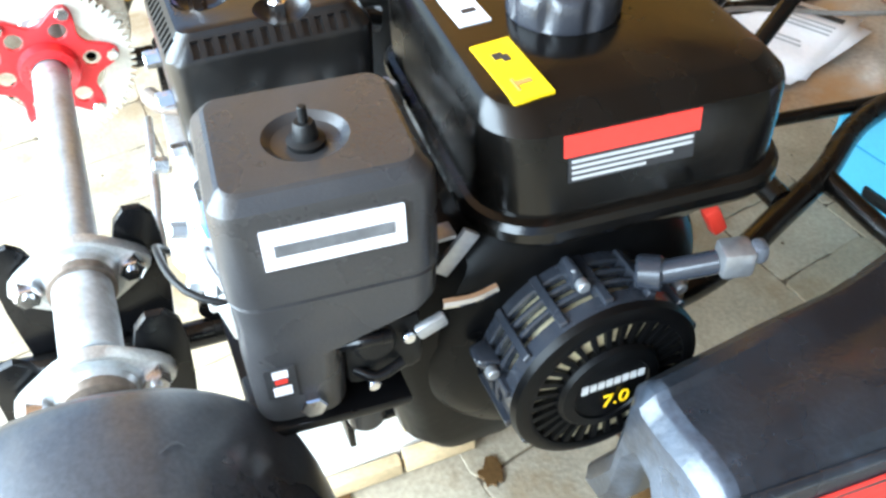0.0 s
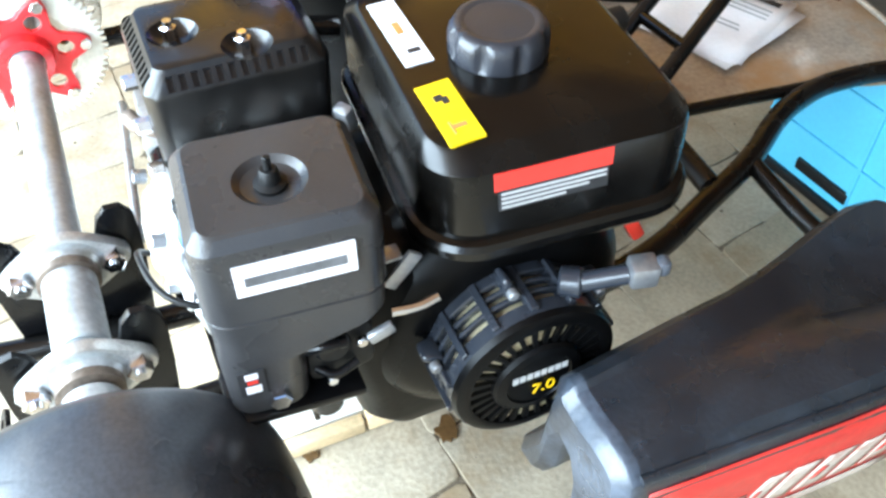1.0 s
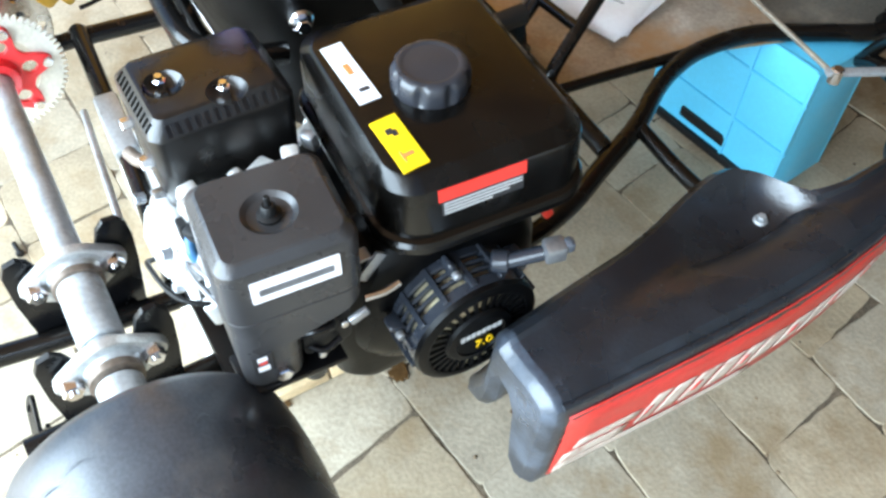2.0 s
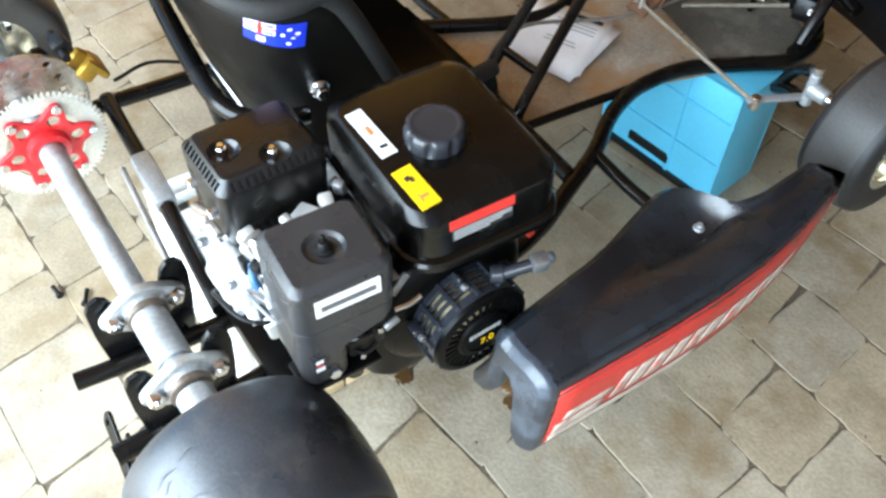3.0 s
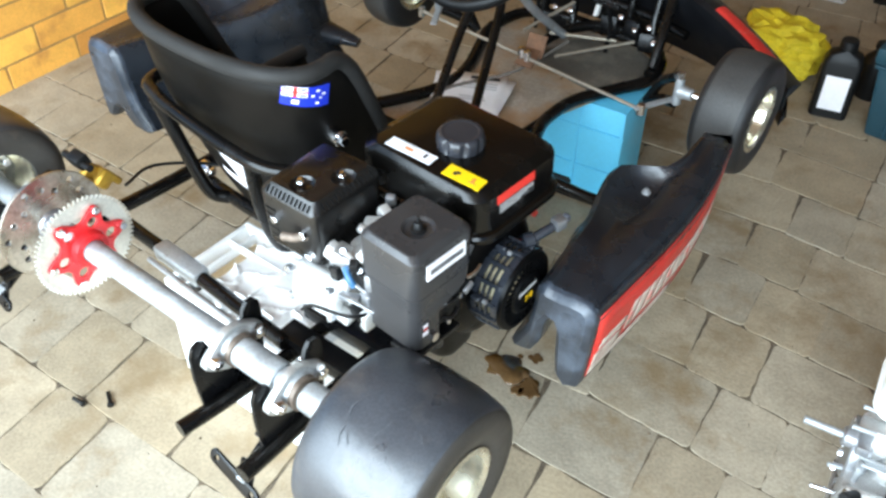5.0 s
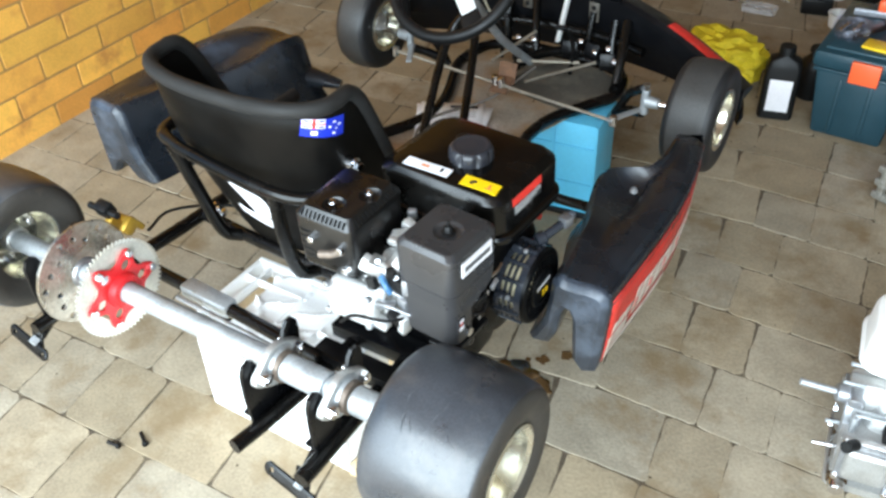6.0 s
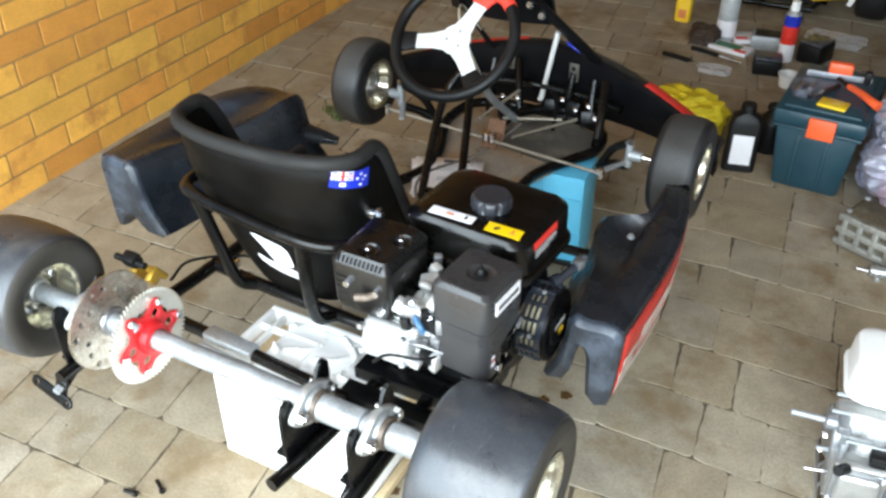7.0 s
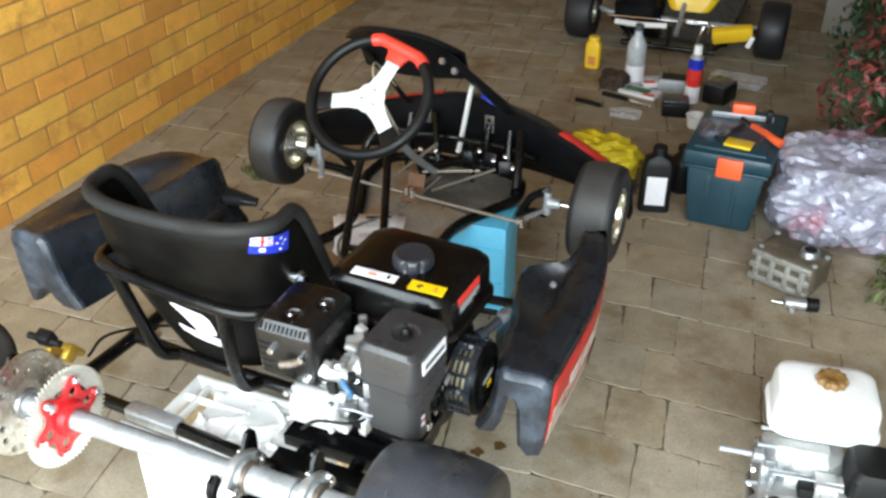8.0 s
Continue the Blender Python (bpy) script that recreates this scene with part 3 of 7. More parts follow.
for k in range(6):
    a = (k * 2 * math.pi + 0.4) / 6
    y, z = 0.0475 * math.cos(a), AX_Z + 0.0475 * math.sin(a)
    add_cyl(bm, (SPX - 0.004, y, z), (SPX + 0.016, y, z), 0.0105, seg=10)
carve(carrier, bm)
for k in range(6):
    a = (k * 2 * math.pi + 0.4) / 6
    y, z = 0.070 * math.cos(a), AX_Z + 0.070 * math.sin(a)
    bm = bm_new()
    add_hex(bm, (SPX + 0.008, y, z), (SPX + 0.015, y, z), 0.0075)
    part("carrier_bolt", bm, CHROME, sprocket)

# brake disc, its holes and caliper
DX = -0.606
bm = bm_new()
add_lathe(bm, [(0.026, -0.003), (0.0990, -0.003), (0.1005, -0.002), (0.1005, 0.002), (0.0990, 0.003), (0.026, 0.003)], (DX, 0, AX_Z), (1, 0, 0), 64, closed=True)
disc = part("brake_disc", bm, DISC_STEEL, kart, "dull drilled steel brake disc")
bm = bm_new()
add_lathe(bm, [(0.0205, -0.010), (0.027, -0.009), (0.030, -0.005), (0.030, 0.005), (0.027, 0.009), (0.0205, 0.010)], (DX, 0, AX_Z), (1, 0, 0), 36)
part("disc_hub", bm, WORN_ALLOY, disc)
bm = bm_new()
for k in range(18):
    a, r = k * 2 * math.pi / 18 + 0.2, (0.064, 0.075, 0.086)[k % 3]
    add_cyl(bm, (DX - 0.008, r * math.cos(a), AX_Z + r * math.sin(a)), (DX + 0.008, r * math.cos(a), AX_Z + r * math.sin(a)), 0.0066, seg=12)
carve(disc, bm)
bm = bm_new()
add_box(bm, (-0.627, 0.104, AX_Z + 0.038), (0.020, 0.040, 0.036), 0.008, turn=(35, 0, 0))
add_box(bm, (-0.588, 0.108, AX_Z + 0.042), (0.018, 0.036, 0.030), 0.008, turn=(35, 0, 0))
add_box(bm, (-0.608, 0.126, AX_Z + 0.034), (0.058, 0.014, 0.030), 0.005, turn=(35, 0, 0))
caliper = part("brake_caliper", bm, BRASS, kart, "gold-painted brake caliper")
bm = bm_new()
add_box(bm, (-0.612, 0.085, AX_Z + 0.088), (0.034, 0.026, 0.028), 0.005, turn=(20, 0, 0))
add_cyl(bm, (-0.65, 0.082, AX_Z + 0.086), (-0.575, 0.082, AX_Z + 0.086), 0.007, seg=12)
part("caliper_clamp", bm, DARK_PLASTIC, caliper)
tube("brake_line", [(-0.58, 0.14, 0.41), (-0.60, 0.22, 0.40), (-0.55, 0.33, 0.36), (-0.45, 0.36, 0.34)], 0.0032, DARK_PLASTIC, caliper)


# wheels
def wheel(name, cx, cy, cz, r, width, rim_r, tread=RUBBER, side=SIDEWALL, inset=1.0):
    """A slick kart tyre on a split rim."""
    w = width / 2
    bm = bm_new()
    prof = [(rim_r - 0.004, -w * 0.86), (rim_r + 0.008, -w * 0.93), (rim_r + 0.022, -w * 1.0), (r * 0.80, -w * 1.03), (r * 0.880, -w * 0.990), (r * 0.915, -w * 0.945), (r * 0.945, -w * 0.86), (r * 0.966, -w * 0.71), (r * 0.983, -w * 0.51), (r * 0.995, -w * 0.27), (r, 0)]
    prof = prof + [(a, -h) for a, h in reversed(prof[:-1])]
    rim_prof = [(0.024, -w * 0.10), (rim_r * 0.55, -w * 0.22), (rim_r * 0.78, -w * 0.30), (rim_r * 0.86, -w * 0.55), (rim_r * 0.92, -w * 0.84), (rim_r + 0.007, -w * 0.90), (rim_r + 0.008, -w * 0.97), (rim_r + 0.002, -w * 0.99), (rim_r - 0.005, -w * 0.93), (rim_r - 0.006, -w * 0.5)]
    rim_prof = rim_prof + [(a, -h) for a, h in reversed(rim_prof)]
    add_lathe(bm, [(a, h * inset) for a, h in rim_prof], (cx, cy, cz), (1, 0, 0), 48, closed=True)
    rim = part(name, bm, RIM_METAL, kart, "split alloy wheel with a worn black slick tyre")
    bm = bm_new()
    add_lathe(bm, prof, (cx, cy, cz), (1, 0, 0), 64, closed=True)
    tyre = part("tyre", bm, tread, rim, "smooth black slick tyre, greyed and scuffed", sharp=60)
    tyre.data.materials.append(side)
    for poly in tyre.data.polygons:
        if abs(poly.normal.x) > (0.56 if tread is RUBBER else 0.24):
            poly.material_index = 1
    bm = bm_new()
    add_cyl(bm, (cx - w * 0.5, cy, cz), (cx + w * 0.5, cy, cz), 0.026, seg=24, bev=0.003)
    part("wheel_hub", bm, ALU, rim)
    for k in range(5):
        a = k * 2 * math.pi / 5 + 0.4
        y, z = cy + rim_r * 0.62 * math.cos(a), cz + rim_r * 0.62 * math.sin(a)
        bm = bm_new()
        add_hex(bm, (cx - w * 0.40, y, z), (cx + w * 0.40, y, z), 0.008)
        part("wheel_bolt", bm, CHROME, rim)
    return rim


wheel("rear_wheel", 0.206, 0.0, AX_Z, 0.140, 0.186, 0.066)
wheel("rear_wheel", -0.842, 0.0, AX_Z, 0.134, 0.190, 0.073, inset=0.86)
wheel("front_wheel", 0.190, 1.115, 0.385, 0.130, 0.110, 0.064, DUSTY_RUBBER, DARK_RUBBER)
wheel("front_wheel", -0.752, 1.145, 0.402, 0.126, 0.094, 0.064, DUSTY_RUBBER, DARK_RUBBER)
for name_x, sgn, y in ((0.16, 1, 1.115), (-0.740, -1, 1.145)):
    bm = bm_new()
    add_cyl(bm, (name_x - sgn * 0.10, y, 0.385), (name_x, y, 0.385), 0.009, seg=14)
    part("stub_axle", bm, CHROME, kart)
    bm = bm_new()
    kx = name_x - sgn * 0.105
    add_cyl(bm, (kx, y, 0.350), (kx, y, 0.415), 0.010, seg=16, bev=0.002)
    add_box(bm, (kx - sgn * 0.03, y - 0.045, 0.362), (0.016, 0.105, 0.006), 0.002, turn=(0, 0, sgn * -28))
    add_cyl(bm, (kx, y, 0.385), (kx + sgn * 0.035, y, 0.385), 0.016, 0.013, seg=16, bev=0.002)
    knuckle = part("steering_knuckle", bm, STEEL, kart)
    bm = bm_new()
    add_cyl(bm, (kx, y, 0.415), (kx, y, 0.430), 0.009, seg=6)
    part("kingpin_nut", bm, CHROME, knuckle)
    tube("stub_yoke", [(kx - sgn * 0.005, y, 0.352), (kx - sgn * 0.05, y + 0.03, 0.33), (kx - sgn * 0.09, y + 0.05, RZ)], 0.012)
    tube("stub_yoke", [(kx - sgn * 0.005, y, 0.418), (kx - sgn * 0.055, y + 0.035, 0.37), (kx - sgn * 0.09, y + 0.05, RZ)], 0.011)
# track rods and steering arm
tube("track_rod", [(0.010, 1.035, 0.358), (-0.315, 1.075, 0.352)], 0.0042, DULL_ROD, label="thin plated track rod")
tube("track_rod", [(-0.648, 1.092, 0.362), (-0.325, 1.078, 0.352)], 0.0042, DULL_ROD, label="thin plated track rod")
for x, y in ((0.010, 1.035), (-0.648, 1.092), (-0.312, 1.074), (-0.332, 1.080)):
    bm = bm_new()
    add_cyl(bm, (x, y, 0.346), (x, y, 0.372), 0.0095, seg=14, bev=0.002)
    part("rod_end", bm, CHROME, kart)
bm = bm_new()
add_box(bm, (-0.322, 1.10, 0.345), (0.046, 0.075, 0.006), 0.0015, turn=(18, 0, 6))
add_box(bm, (-0.322, 1.125, 0.360), (0.048, 0.006, 0.055), 0.0015, turn=(-25, 0, 6))
part("pedal_bracket", bm, RUST, kart, "rust-stained folded steel bracket")

# seat
SX = -0.418


def seat_top(a):
    """Height of the rim: high behind the back, falling along the sides."""
    if a < 0.50:
        return 0.710
    t = min(1.0, (a - 0.50) / 0.24)
    return 0.710 - 0.255 * (t * t * (3 - 2 * t))


def seat_ring(s):
    """One level of the bucket, s from 0 (floor) to 1 (rim): points from the front of its right side, round the back, to the left."""
    out = []
    for k in range(41):
        u = -1 + 2 * k / 40
        a = abs(u)
        hw = 0.135 + 0.072 * min(1, s * 1.5)
        z = 0.318 + (seat_top(a) - 0.318) * s
        back = 0.262 - 0.040 * (z - 0.318) / 0.39 + 0.06 * (1 - s) ** 2
        if a < 0.45:
            th = a / 0.45 * math.pi / 2
            x = hw * math.sin(th) ** 0.85
            y = back + 0.095 * (1 - math.cos(th) ** 0.75)
        else:
            t = (a - 0.45) / 0.55
            x = hw * (1 - 0.05 * t)
            y = back + 0.095 + 0.30 * t
        out.append(Vector((SX - math.copysign(x, u), y, z)))
    return out


bm = bm_new()
levels = [seat_ring(s) for s in (0.0, 0.06, 0.16, 0.30, 0.45, 0.6, 0.75, 0.88, 1.0)]
rows = [[bm.verts.new(p) for p in lv] for lv in levels]
for a, b in zip(rows, rows[1:]):
    for i in range(len(a) - 1):
        bm.faces.new((a[i], a[i + 1], b[i + 1], b[i]))
bm.faces.new(rows[0])
seat = part("seat", bm, SEAT, kart, "black moulded bucket seat with a padded rim", sharp=60)
sol = seat.modifiers.new("thick", "SOLIDIFY")
sol.thickness, sol.offset = 0.007, 0.0
bm = bm_new()
add_tube(bm, seat_ring(1.0), 0.0145, seg=12, steps=2)
part("seat_rim", bm, SEAT_RIM, seat, "rounded foam trim along the seat's edge", sharp=80)

# seat hoop
tube("seat_hoop", [(-0.60, 0.42, 0.55), (-0.625, 0.34, 0.556), (-0.615, 0.262, 0.56), (-0.565, 0.238, 0.56), (-0.497, 0.224, 0.56), (-0.345, 0.206, 0.56), (-0.250, 0.207, 0.56), (-0.205, 0.245, 0.555), (-0.195, 0.30, 0.545)], 0.0125, label="black bent tube round the seat's back")
tube("seat_leg", [(-0.566, 0.236, 0.558), (-0.556, 0.262, 0.44), (-0.545, 0.290, 0.325), (-0.52, 0.318, RZ)], 0.0135)
tube("seat_leg", [(-0.290, 0.206, 0.558), (-0.302, 0.225, 0.44), (-0.318, 0.265, 0.325), (-0.305, 0.308, RZ)], 0.0135)
for bx, by, bz in ((-0.205, 0.324, 0.582), (-0.60, 0.335, 0.33)):
    bm = bm_new()
    add_cyl(bm, (bx - 0.012, by, bz), (bx + 0.016, by - 0.004, bz), 0.014, seg=18, bev=0.003)
    add_hex(bm, (bx + 0.016, by - 0.004, bz), (bx + 0.026, by - 0.006, bz), 0.009)
    part("seat_bolt", bm, CHROME, seat)


# side pods
def lerp_at(table, y):
    for (a, va), (b, vb) in zip(table, table[1:]):
        if y <= b:
            t = max(0.0, (y - a) / (b - a))
            return va + (vb - va) * t
    return table[-1][1]


# each row: y, outer edge, inner edge, height, dip between the ridge and the inner hump
RIGHT_POD = [(0.33, 0.284, 0.192, 0.476, 0.0), (0.36, 0.286, 0.189, 0.478, 0.0), (0.45, 0.290, 0.176, 0.476, 0.001), (0.52, 0.293, 0.166, 0.475, 0.008), (0.57, 0.294, 0.150, 0.474, 0.018), (0.61, 0.294, 0.137, 0.474, 0.028), (0.645, 0.293, 0.130, 0.473, 0.036), (0.69, 0.290, 0.132, 0.473, 0.040), (0.715, 0.287, 0.150, 0.473, 0.030), (0.737, 0.284, 0.196, 0.472, 0.010), (0.78, 0.278, 0.210, 0.472, 0.0), (0.85, 0.263, 0.206, 0.468, 0.0), (0.89, 0.253, 0.203, 0.462, 0.0), (0.93, 0.243, 0.200, 0.440, 0.0)]
LEFT_POD = [(0.33, 0.280, 0.188, 0.476, 0.0), (0.36, 0.283, 0.184, 0.478, 0.0), (0.45, 0.285, 0.170, 0.476, 0.004), (0.52, 0.284, 0.148, 0.475, 0.016), (0.57, 0.282, 0.124, 0.476, 0.026), (0.61, 0.278, 0.104, 0.478, 0.030), (0.645, 0.272, 0.088, 0.480, 0.030), (0.69, 0.258, 0.070, 0.483, 0.024), (0.74, 0.240, 0.058, 0.485, 0.012), (0.78, 0.220, 0.054, 0.484, 0.006), (0.815, 0.196, 0.058, 0.478, 0.002), (0.845, 0.168, 0.070, 0.462, 0.0), (0.93, 0.130, 0.080, 0.440, 0.0)]
POD_SHIFT = -0.106


def pod_at(y, flip):
    rows = LEFT_POD if flip else RIGHT_POD
    return [lerp_at([(r[0], r[k]) for r in rows], y) for k in (1, 2, 3, 4)]


def pod_section(y, flip):
    xo, xi, zt, dip = pod_at(y, flip)
    wide = xo - xi
    k = min(1.0, wide / 0.10)
    hump = (0.735, 0.07, 0.012) if flip else (0.672, 0.042, 0.026)
    zi = zt - dip * 0.55 + hump[2] * math.exp(-(((y - hump[0]) / hump[1]) ** 2))
    ridge = xo - min(0.062, wide * 0.5)
    pts = [(xo - 0.002, 0.290), (xo + 0.003, 0.315), (xo + 0.008, 0.38), (xo + 0.013, 0.445), (xo + 0.010, zt - 0.012), (xo - 0.004, zt - 0.001), ((xo + ridge) / 2 - 0.004, zt), (ridge, zt - 0.004 - dip * 0.3), (ridge - 0.014 * k, zt - 0.004 - dip), ((ridge + xi) / 2 + 0.002, zt - 0.004 - dip * 0.9), (xi + 0.022 * k, (zt - dip + zi) / 2), (xi + 0.012 * k, zi - 0.002), (xi + 0.001, zi - 0.014), (xi - 0.002, 0.43), (xi - 0.010 * k, 0.375), (xi - 0.030 * k, 0.338), (xi - 0.040 * k, 0.322), (xi - 0.028 * k, 0.312), (xi + 0.000, 0.318), (xi + 0.014 * k, 0.345), (xi + 0.022 * k, 0.398), (xi + 0.034 * k, 0.418), (xo - 0.064 * k, 0.414), (xo - 0.054 * k, 0.394), (xo - 0.052 * k, 0.35), (xo - 0.048 * k, 0.302), (xo - 0.026 * k, 0.280)]
    if flip:
        skirt = [(xi - 0.012 * k, 0.395), (xi - 0.024 * k, 0.352), (xi - 0.056 * k, 0.312), (xi - 0.066 * k, 0.296), (xi - 0.050 * k, 0.286), (xi - 0.010, 0.288), (xi + 0.014 * k, 0.306), (xi + 0.024 * k, 0.320), (xi + 0.034 * k, 0.324), (xo - 0.060 * k, 0.324), (xo - 0.050 * k, 0.318), (xo - 0.044 * k, 0.308), (xo - 0.036 * k, 0.294), (xo - 0.014 * k, 0.282)]
        pts = pts[:13] + skirt
    return [Vector(((2 * KART_X + POD_SHIFT - x) if flip else x, y + (0.036 if flip else 0.0), z)) for x, z in pts]


def pod(flip):
    bm = bm_new()
    ys = [0.328, 0.3365, 0.339, 0.347, 0.36, 0.40, 0.45, 0.51, 0.55, 0.58, 0.61, 0.64, 0.66, 0.68, 0.70, 0.715, 0.727, 0.74, 0.76, 0.785, 0.81, 0.83] + ([0.842, 0.850] if flip else [0.85, 0.89, 0.925, 0.935])
    rings = []
    for i, y in enumerate(ys):
        r = pod_section(y, flip)
        inset = {0: 0.0105, 1: 0.0012, 2: 0.0, len(ys) - 2: 0.004, len(ys) - 1: 0.009}.get(i, 0.0)
        if inset:
            m = len(r)
            moved = []
            for j in range(m):
                e = r[(j + 1) % m] - r[j - 1]
                nrm = Vector((-e.z, 0, e.x)).normalized() * (-1 if flip else 1)
                moved.append(r[j] + nrm * inset)
            r = moved
        rings.append(r)
    add_rings(bm, rings)
    body = part("side_pod", bm, POD, kart, "black moulded plastic side pod, scuffed grey" if flip else "black moulded plastic side pod with a worn red sticker", sharp=36)
    # rear end: scuffed, and painted bluer and lighter for the sky it faces
    body.data.materials.append(SCUFFED_SKYLIT_POD)
    for poly in body.data.polygons:
        if poly.center.y < (0.384 if flip else 0.348):
            poly.material_index = 1
    bm = bm_new()
    if flip:
        add_tube(bm, [(-0.850, 0.770, 0.390), (-0.790, 0.836, 0.374), (-0.740, 0.872, 0.356), (-0.686, 0.893, 0.342)], lambda t: 0.072 - 0.055 * t ** 0.8, seg=16, flat=0.62)
        part("pod_tongue", bm, POD, body, sharp=70)
    else:
        add_cyl(bm, (0.196, 0.690, 0.419), (0.196, 0.690, 0.435), 0.009, seg=18, bev=0.002)
        add_hex(bm, (0.196, 0.690, 0.435), (0.196, 0.690, 0.440), 0.0055)
        part("pod_bolt", bm, STEEL, body)
    # raised lip along the outer top edge
    bm = bm_new()
    lip = [(pod_at(y, flip)[0] + 0.008, y, pod_at(y, flip)[2] - 0.010) for y in (0.345, 0.45, 0.55, 0.65, 0.75, 0.82, 0.84 if flip else 0.89)]
    add_tube(bm, [(x + POD_SHIFT, y + 0.036, z) for x, y, z in mirrored(lip)] if flip else lip, 0.0045, seg=8, steps=3)
    part("pod_lip", bm, POD, body, sharp=80)
    if not flip:
        def skin(name, z0, z1, y0, y1, material, off, label="", slant=0.0, n=16):
            b = bm_new()
            cols = []
            for i in range(n + 1):
                y = y0 + (y1 - y0) * i / n
                row = []
                for j in range(5):
                    z = z0 + (z1 - z0) * j / 4
                    yy = y + slant * (z - z0)
                    sec = pod_section(yy, False)
                    z = min(z, sec[4].z - 0.0005)
                    for p, q in zip(sec[:5], sec[1:5]):
                        if p.z <= z <= q.z:
                            t = (z - p.z) / (q.z - p.z)
                            row.append(b.verts.new((p.x + (q.x - p.x) * t + off, yy, z)))
                            break
                cols.append(row)
            for a, c in zip(cols, cols[1:]):
                for j in range(4):
                    b.faces.new((a[j], c[j], c[j + 1], a[j + 1]))
            ob = part(name, b, material, body, label)
            m = ob.modifiers.new("thick", "SOLIDIFY")
            m.thickness = 0.0006
            return ob
        skin("pod_sticker", 0.304, 0.452, 0.352, 0.90, WORN_RED, 0.0012, "worn red sticker")
        skin("sticker_band", 0.308, 0.326, 0.356, 0.62, WORN_WHITE, 0.0020)
        skin("sticker_band", 0.330, 0.352, 0.358, 0.44, WORN_WHITE, 0.0022, slant=0.2, n=6)
        skin("sticker_band", 0.358, 0.376, 0.372, 0.45, WORN_WHITE, 0.0022, slant=0.3, n=6)
        # slanted blocks of a maker's lettering, worn away towards the rear
        y0 = 0.452
        for i, w in enumerate((0.020, 0.026, 0.030, 0.028, 0.024, 0.032, 0.036, 0.026, 0.030, 0.024, 0.020)):
            skin("sticker_shape", 0.340, 0.396 - 0.0012 * i, y0, y0 + w, WORN_WHITE, 0.0024, slant=0.30, n=4)
            if i % 2 == 0:
                skin("sticker_shape", 0.358, 0.374, y0 + w * 0.38, y0 + w * 0.64, WORN_RED, 0.0032, slant=0.30, n=2)
            y0 += w + 0.006
    return body


pod(False)
pod(True)

# steering column, wheel
SW = Vector((-0.334, 0.905, 0.692))
SN = Vector((0.0, -0.70, 0.714)).normalized()
SU = Vector((1, 0, 0))
SV = SN.cross(SU)
TURN_SW = 72
tube("steering_column", [SW - SN * 0.03, (-0.345, 1.12, 0.46), (-0.330, 1.27, 0.325)], 0.0105, STEEL)
tube("column_strut", [(-0.340, 0.718, RZ), (-0.345, 0.740, 0.330), (-0.393, 0.946, 0.50), (-0.358, 1.005, 0.580)], 0.0105)
tube("column_strut", [(-0.230, 0.712, RZ), (-0.242, 0.742, 0.335), (-0.331, 0.974, 0.50), (-0.350, 1.005, 0.575)], 0.0105)
tube("strut_brace", [(-0.352, 0.768, 0.352), (-0.254, 0.772, 0.360)], 0.0085)
RIM_R = 0.147


def rim_at(ang):
    """The rim is flattened across its top."""
    d = math.cos(radians(ang - TURN_SW))
    return min(RIM_R, 0.137 / d) if d > 0.3 else RIM_R


def on_wheel(ang, r, off=0.0):
    a = radians(ang)
    return SW + (SU * math.cos(a) + SV * math.sin(a)) * r + SN * off


bm = bm_new()
rim_pts = [[on_wheel(k * 360 / 72, rim_at(k * 360 / 72) + 0.0135 * math.cos(j * 2 * math.pi / 14), 0.012 + 0.0135 * math.sin(j * 2 * math.pi / 14)) for j in range(14)] for k in range(72)]
add_rings(bm, rim_pts, caps=False, closed=True)
steering = part("steering_wheel", bm, DARK_PLASTIC, kart, "black padded steering wheel with a red top and white spokes", sharp=80)
bm = bm_new()
rings = [[on_wheel(TURN_SW - 31 + k * 62 / 24, rim_at(TURN_SW - 31 + k * 62 / 24) + 0.0155 * math.cos(j * 2 * math.pi / 14), 0.012 + 0.0150 * math.sin(j * 2 * math.pi / 14)) for j in range(14)] for k in range(25)]
add_rings(bm, rings)
part("red_grip", bm, RED_PLASTIC, steering, "glossy red grip at the top of the rim", sharp=80)
for i, ang in enumerate((TURN_SW, TURN_SW + 121, TURN_SW + 239)):
    a = radians(ang)
    u, v = SU * math.cos(a) + SV * math.sin(a), -SU * math.sin(a) + SV * math.cos(a)
    bm = bm_new()
    add_prism(bm, [(0.0, -0.034), (0.030, -0.024), (0.055, -0.019), (0.090, -0.0175), (0.106, -0.0195), (0.106, 0.0195), (0.090, 0.0175), (0.055, 0.019), (0.030, 0.024), (0.0, 0.034)], SW - SN * 0.001, u, v, 0.005, 0.001)
    part("spoke", bm, SPOKE_WHITE, steering, "white spoke")
    bm = bm_new()
    add_prism(bm, [(0.098, -0.021), (0.112 if i == 0 else 0.128, -0.024), (0.130 if i == 0 else 0.150, -0.034), (0.130 if i == 0 else 0.150, 0.034), (0.112 if i == 0 else 0.128, 0.024), (0.098, 0.021)], SW + SN * 0.001, u, v, 0.009, 0.003)
    part("spoke_pad", bm, RED_PLASTIC if i == 0 else DARK_PLASTIC, steering)
    p = on_wheel(ang, 0.021, 0.0052)
    bm = bm_new()
    add_cyl(bm, p, p + SN * 0.0026, 0.0042, seg=12)
    part("wheel_screw", bm, STEEL, steering)

bm = bm_new()
add_cyl(bm, SW - SN * 0.0015, SW + SN * 0.0056, 0.0375, seg=36, bev=0.001)
part("spoke_hub", bm, SPOKE_WHITE, steering, "white hub plate")

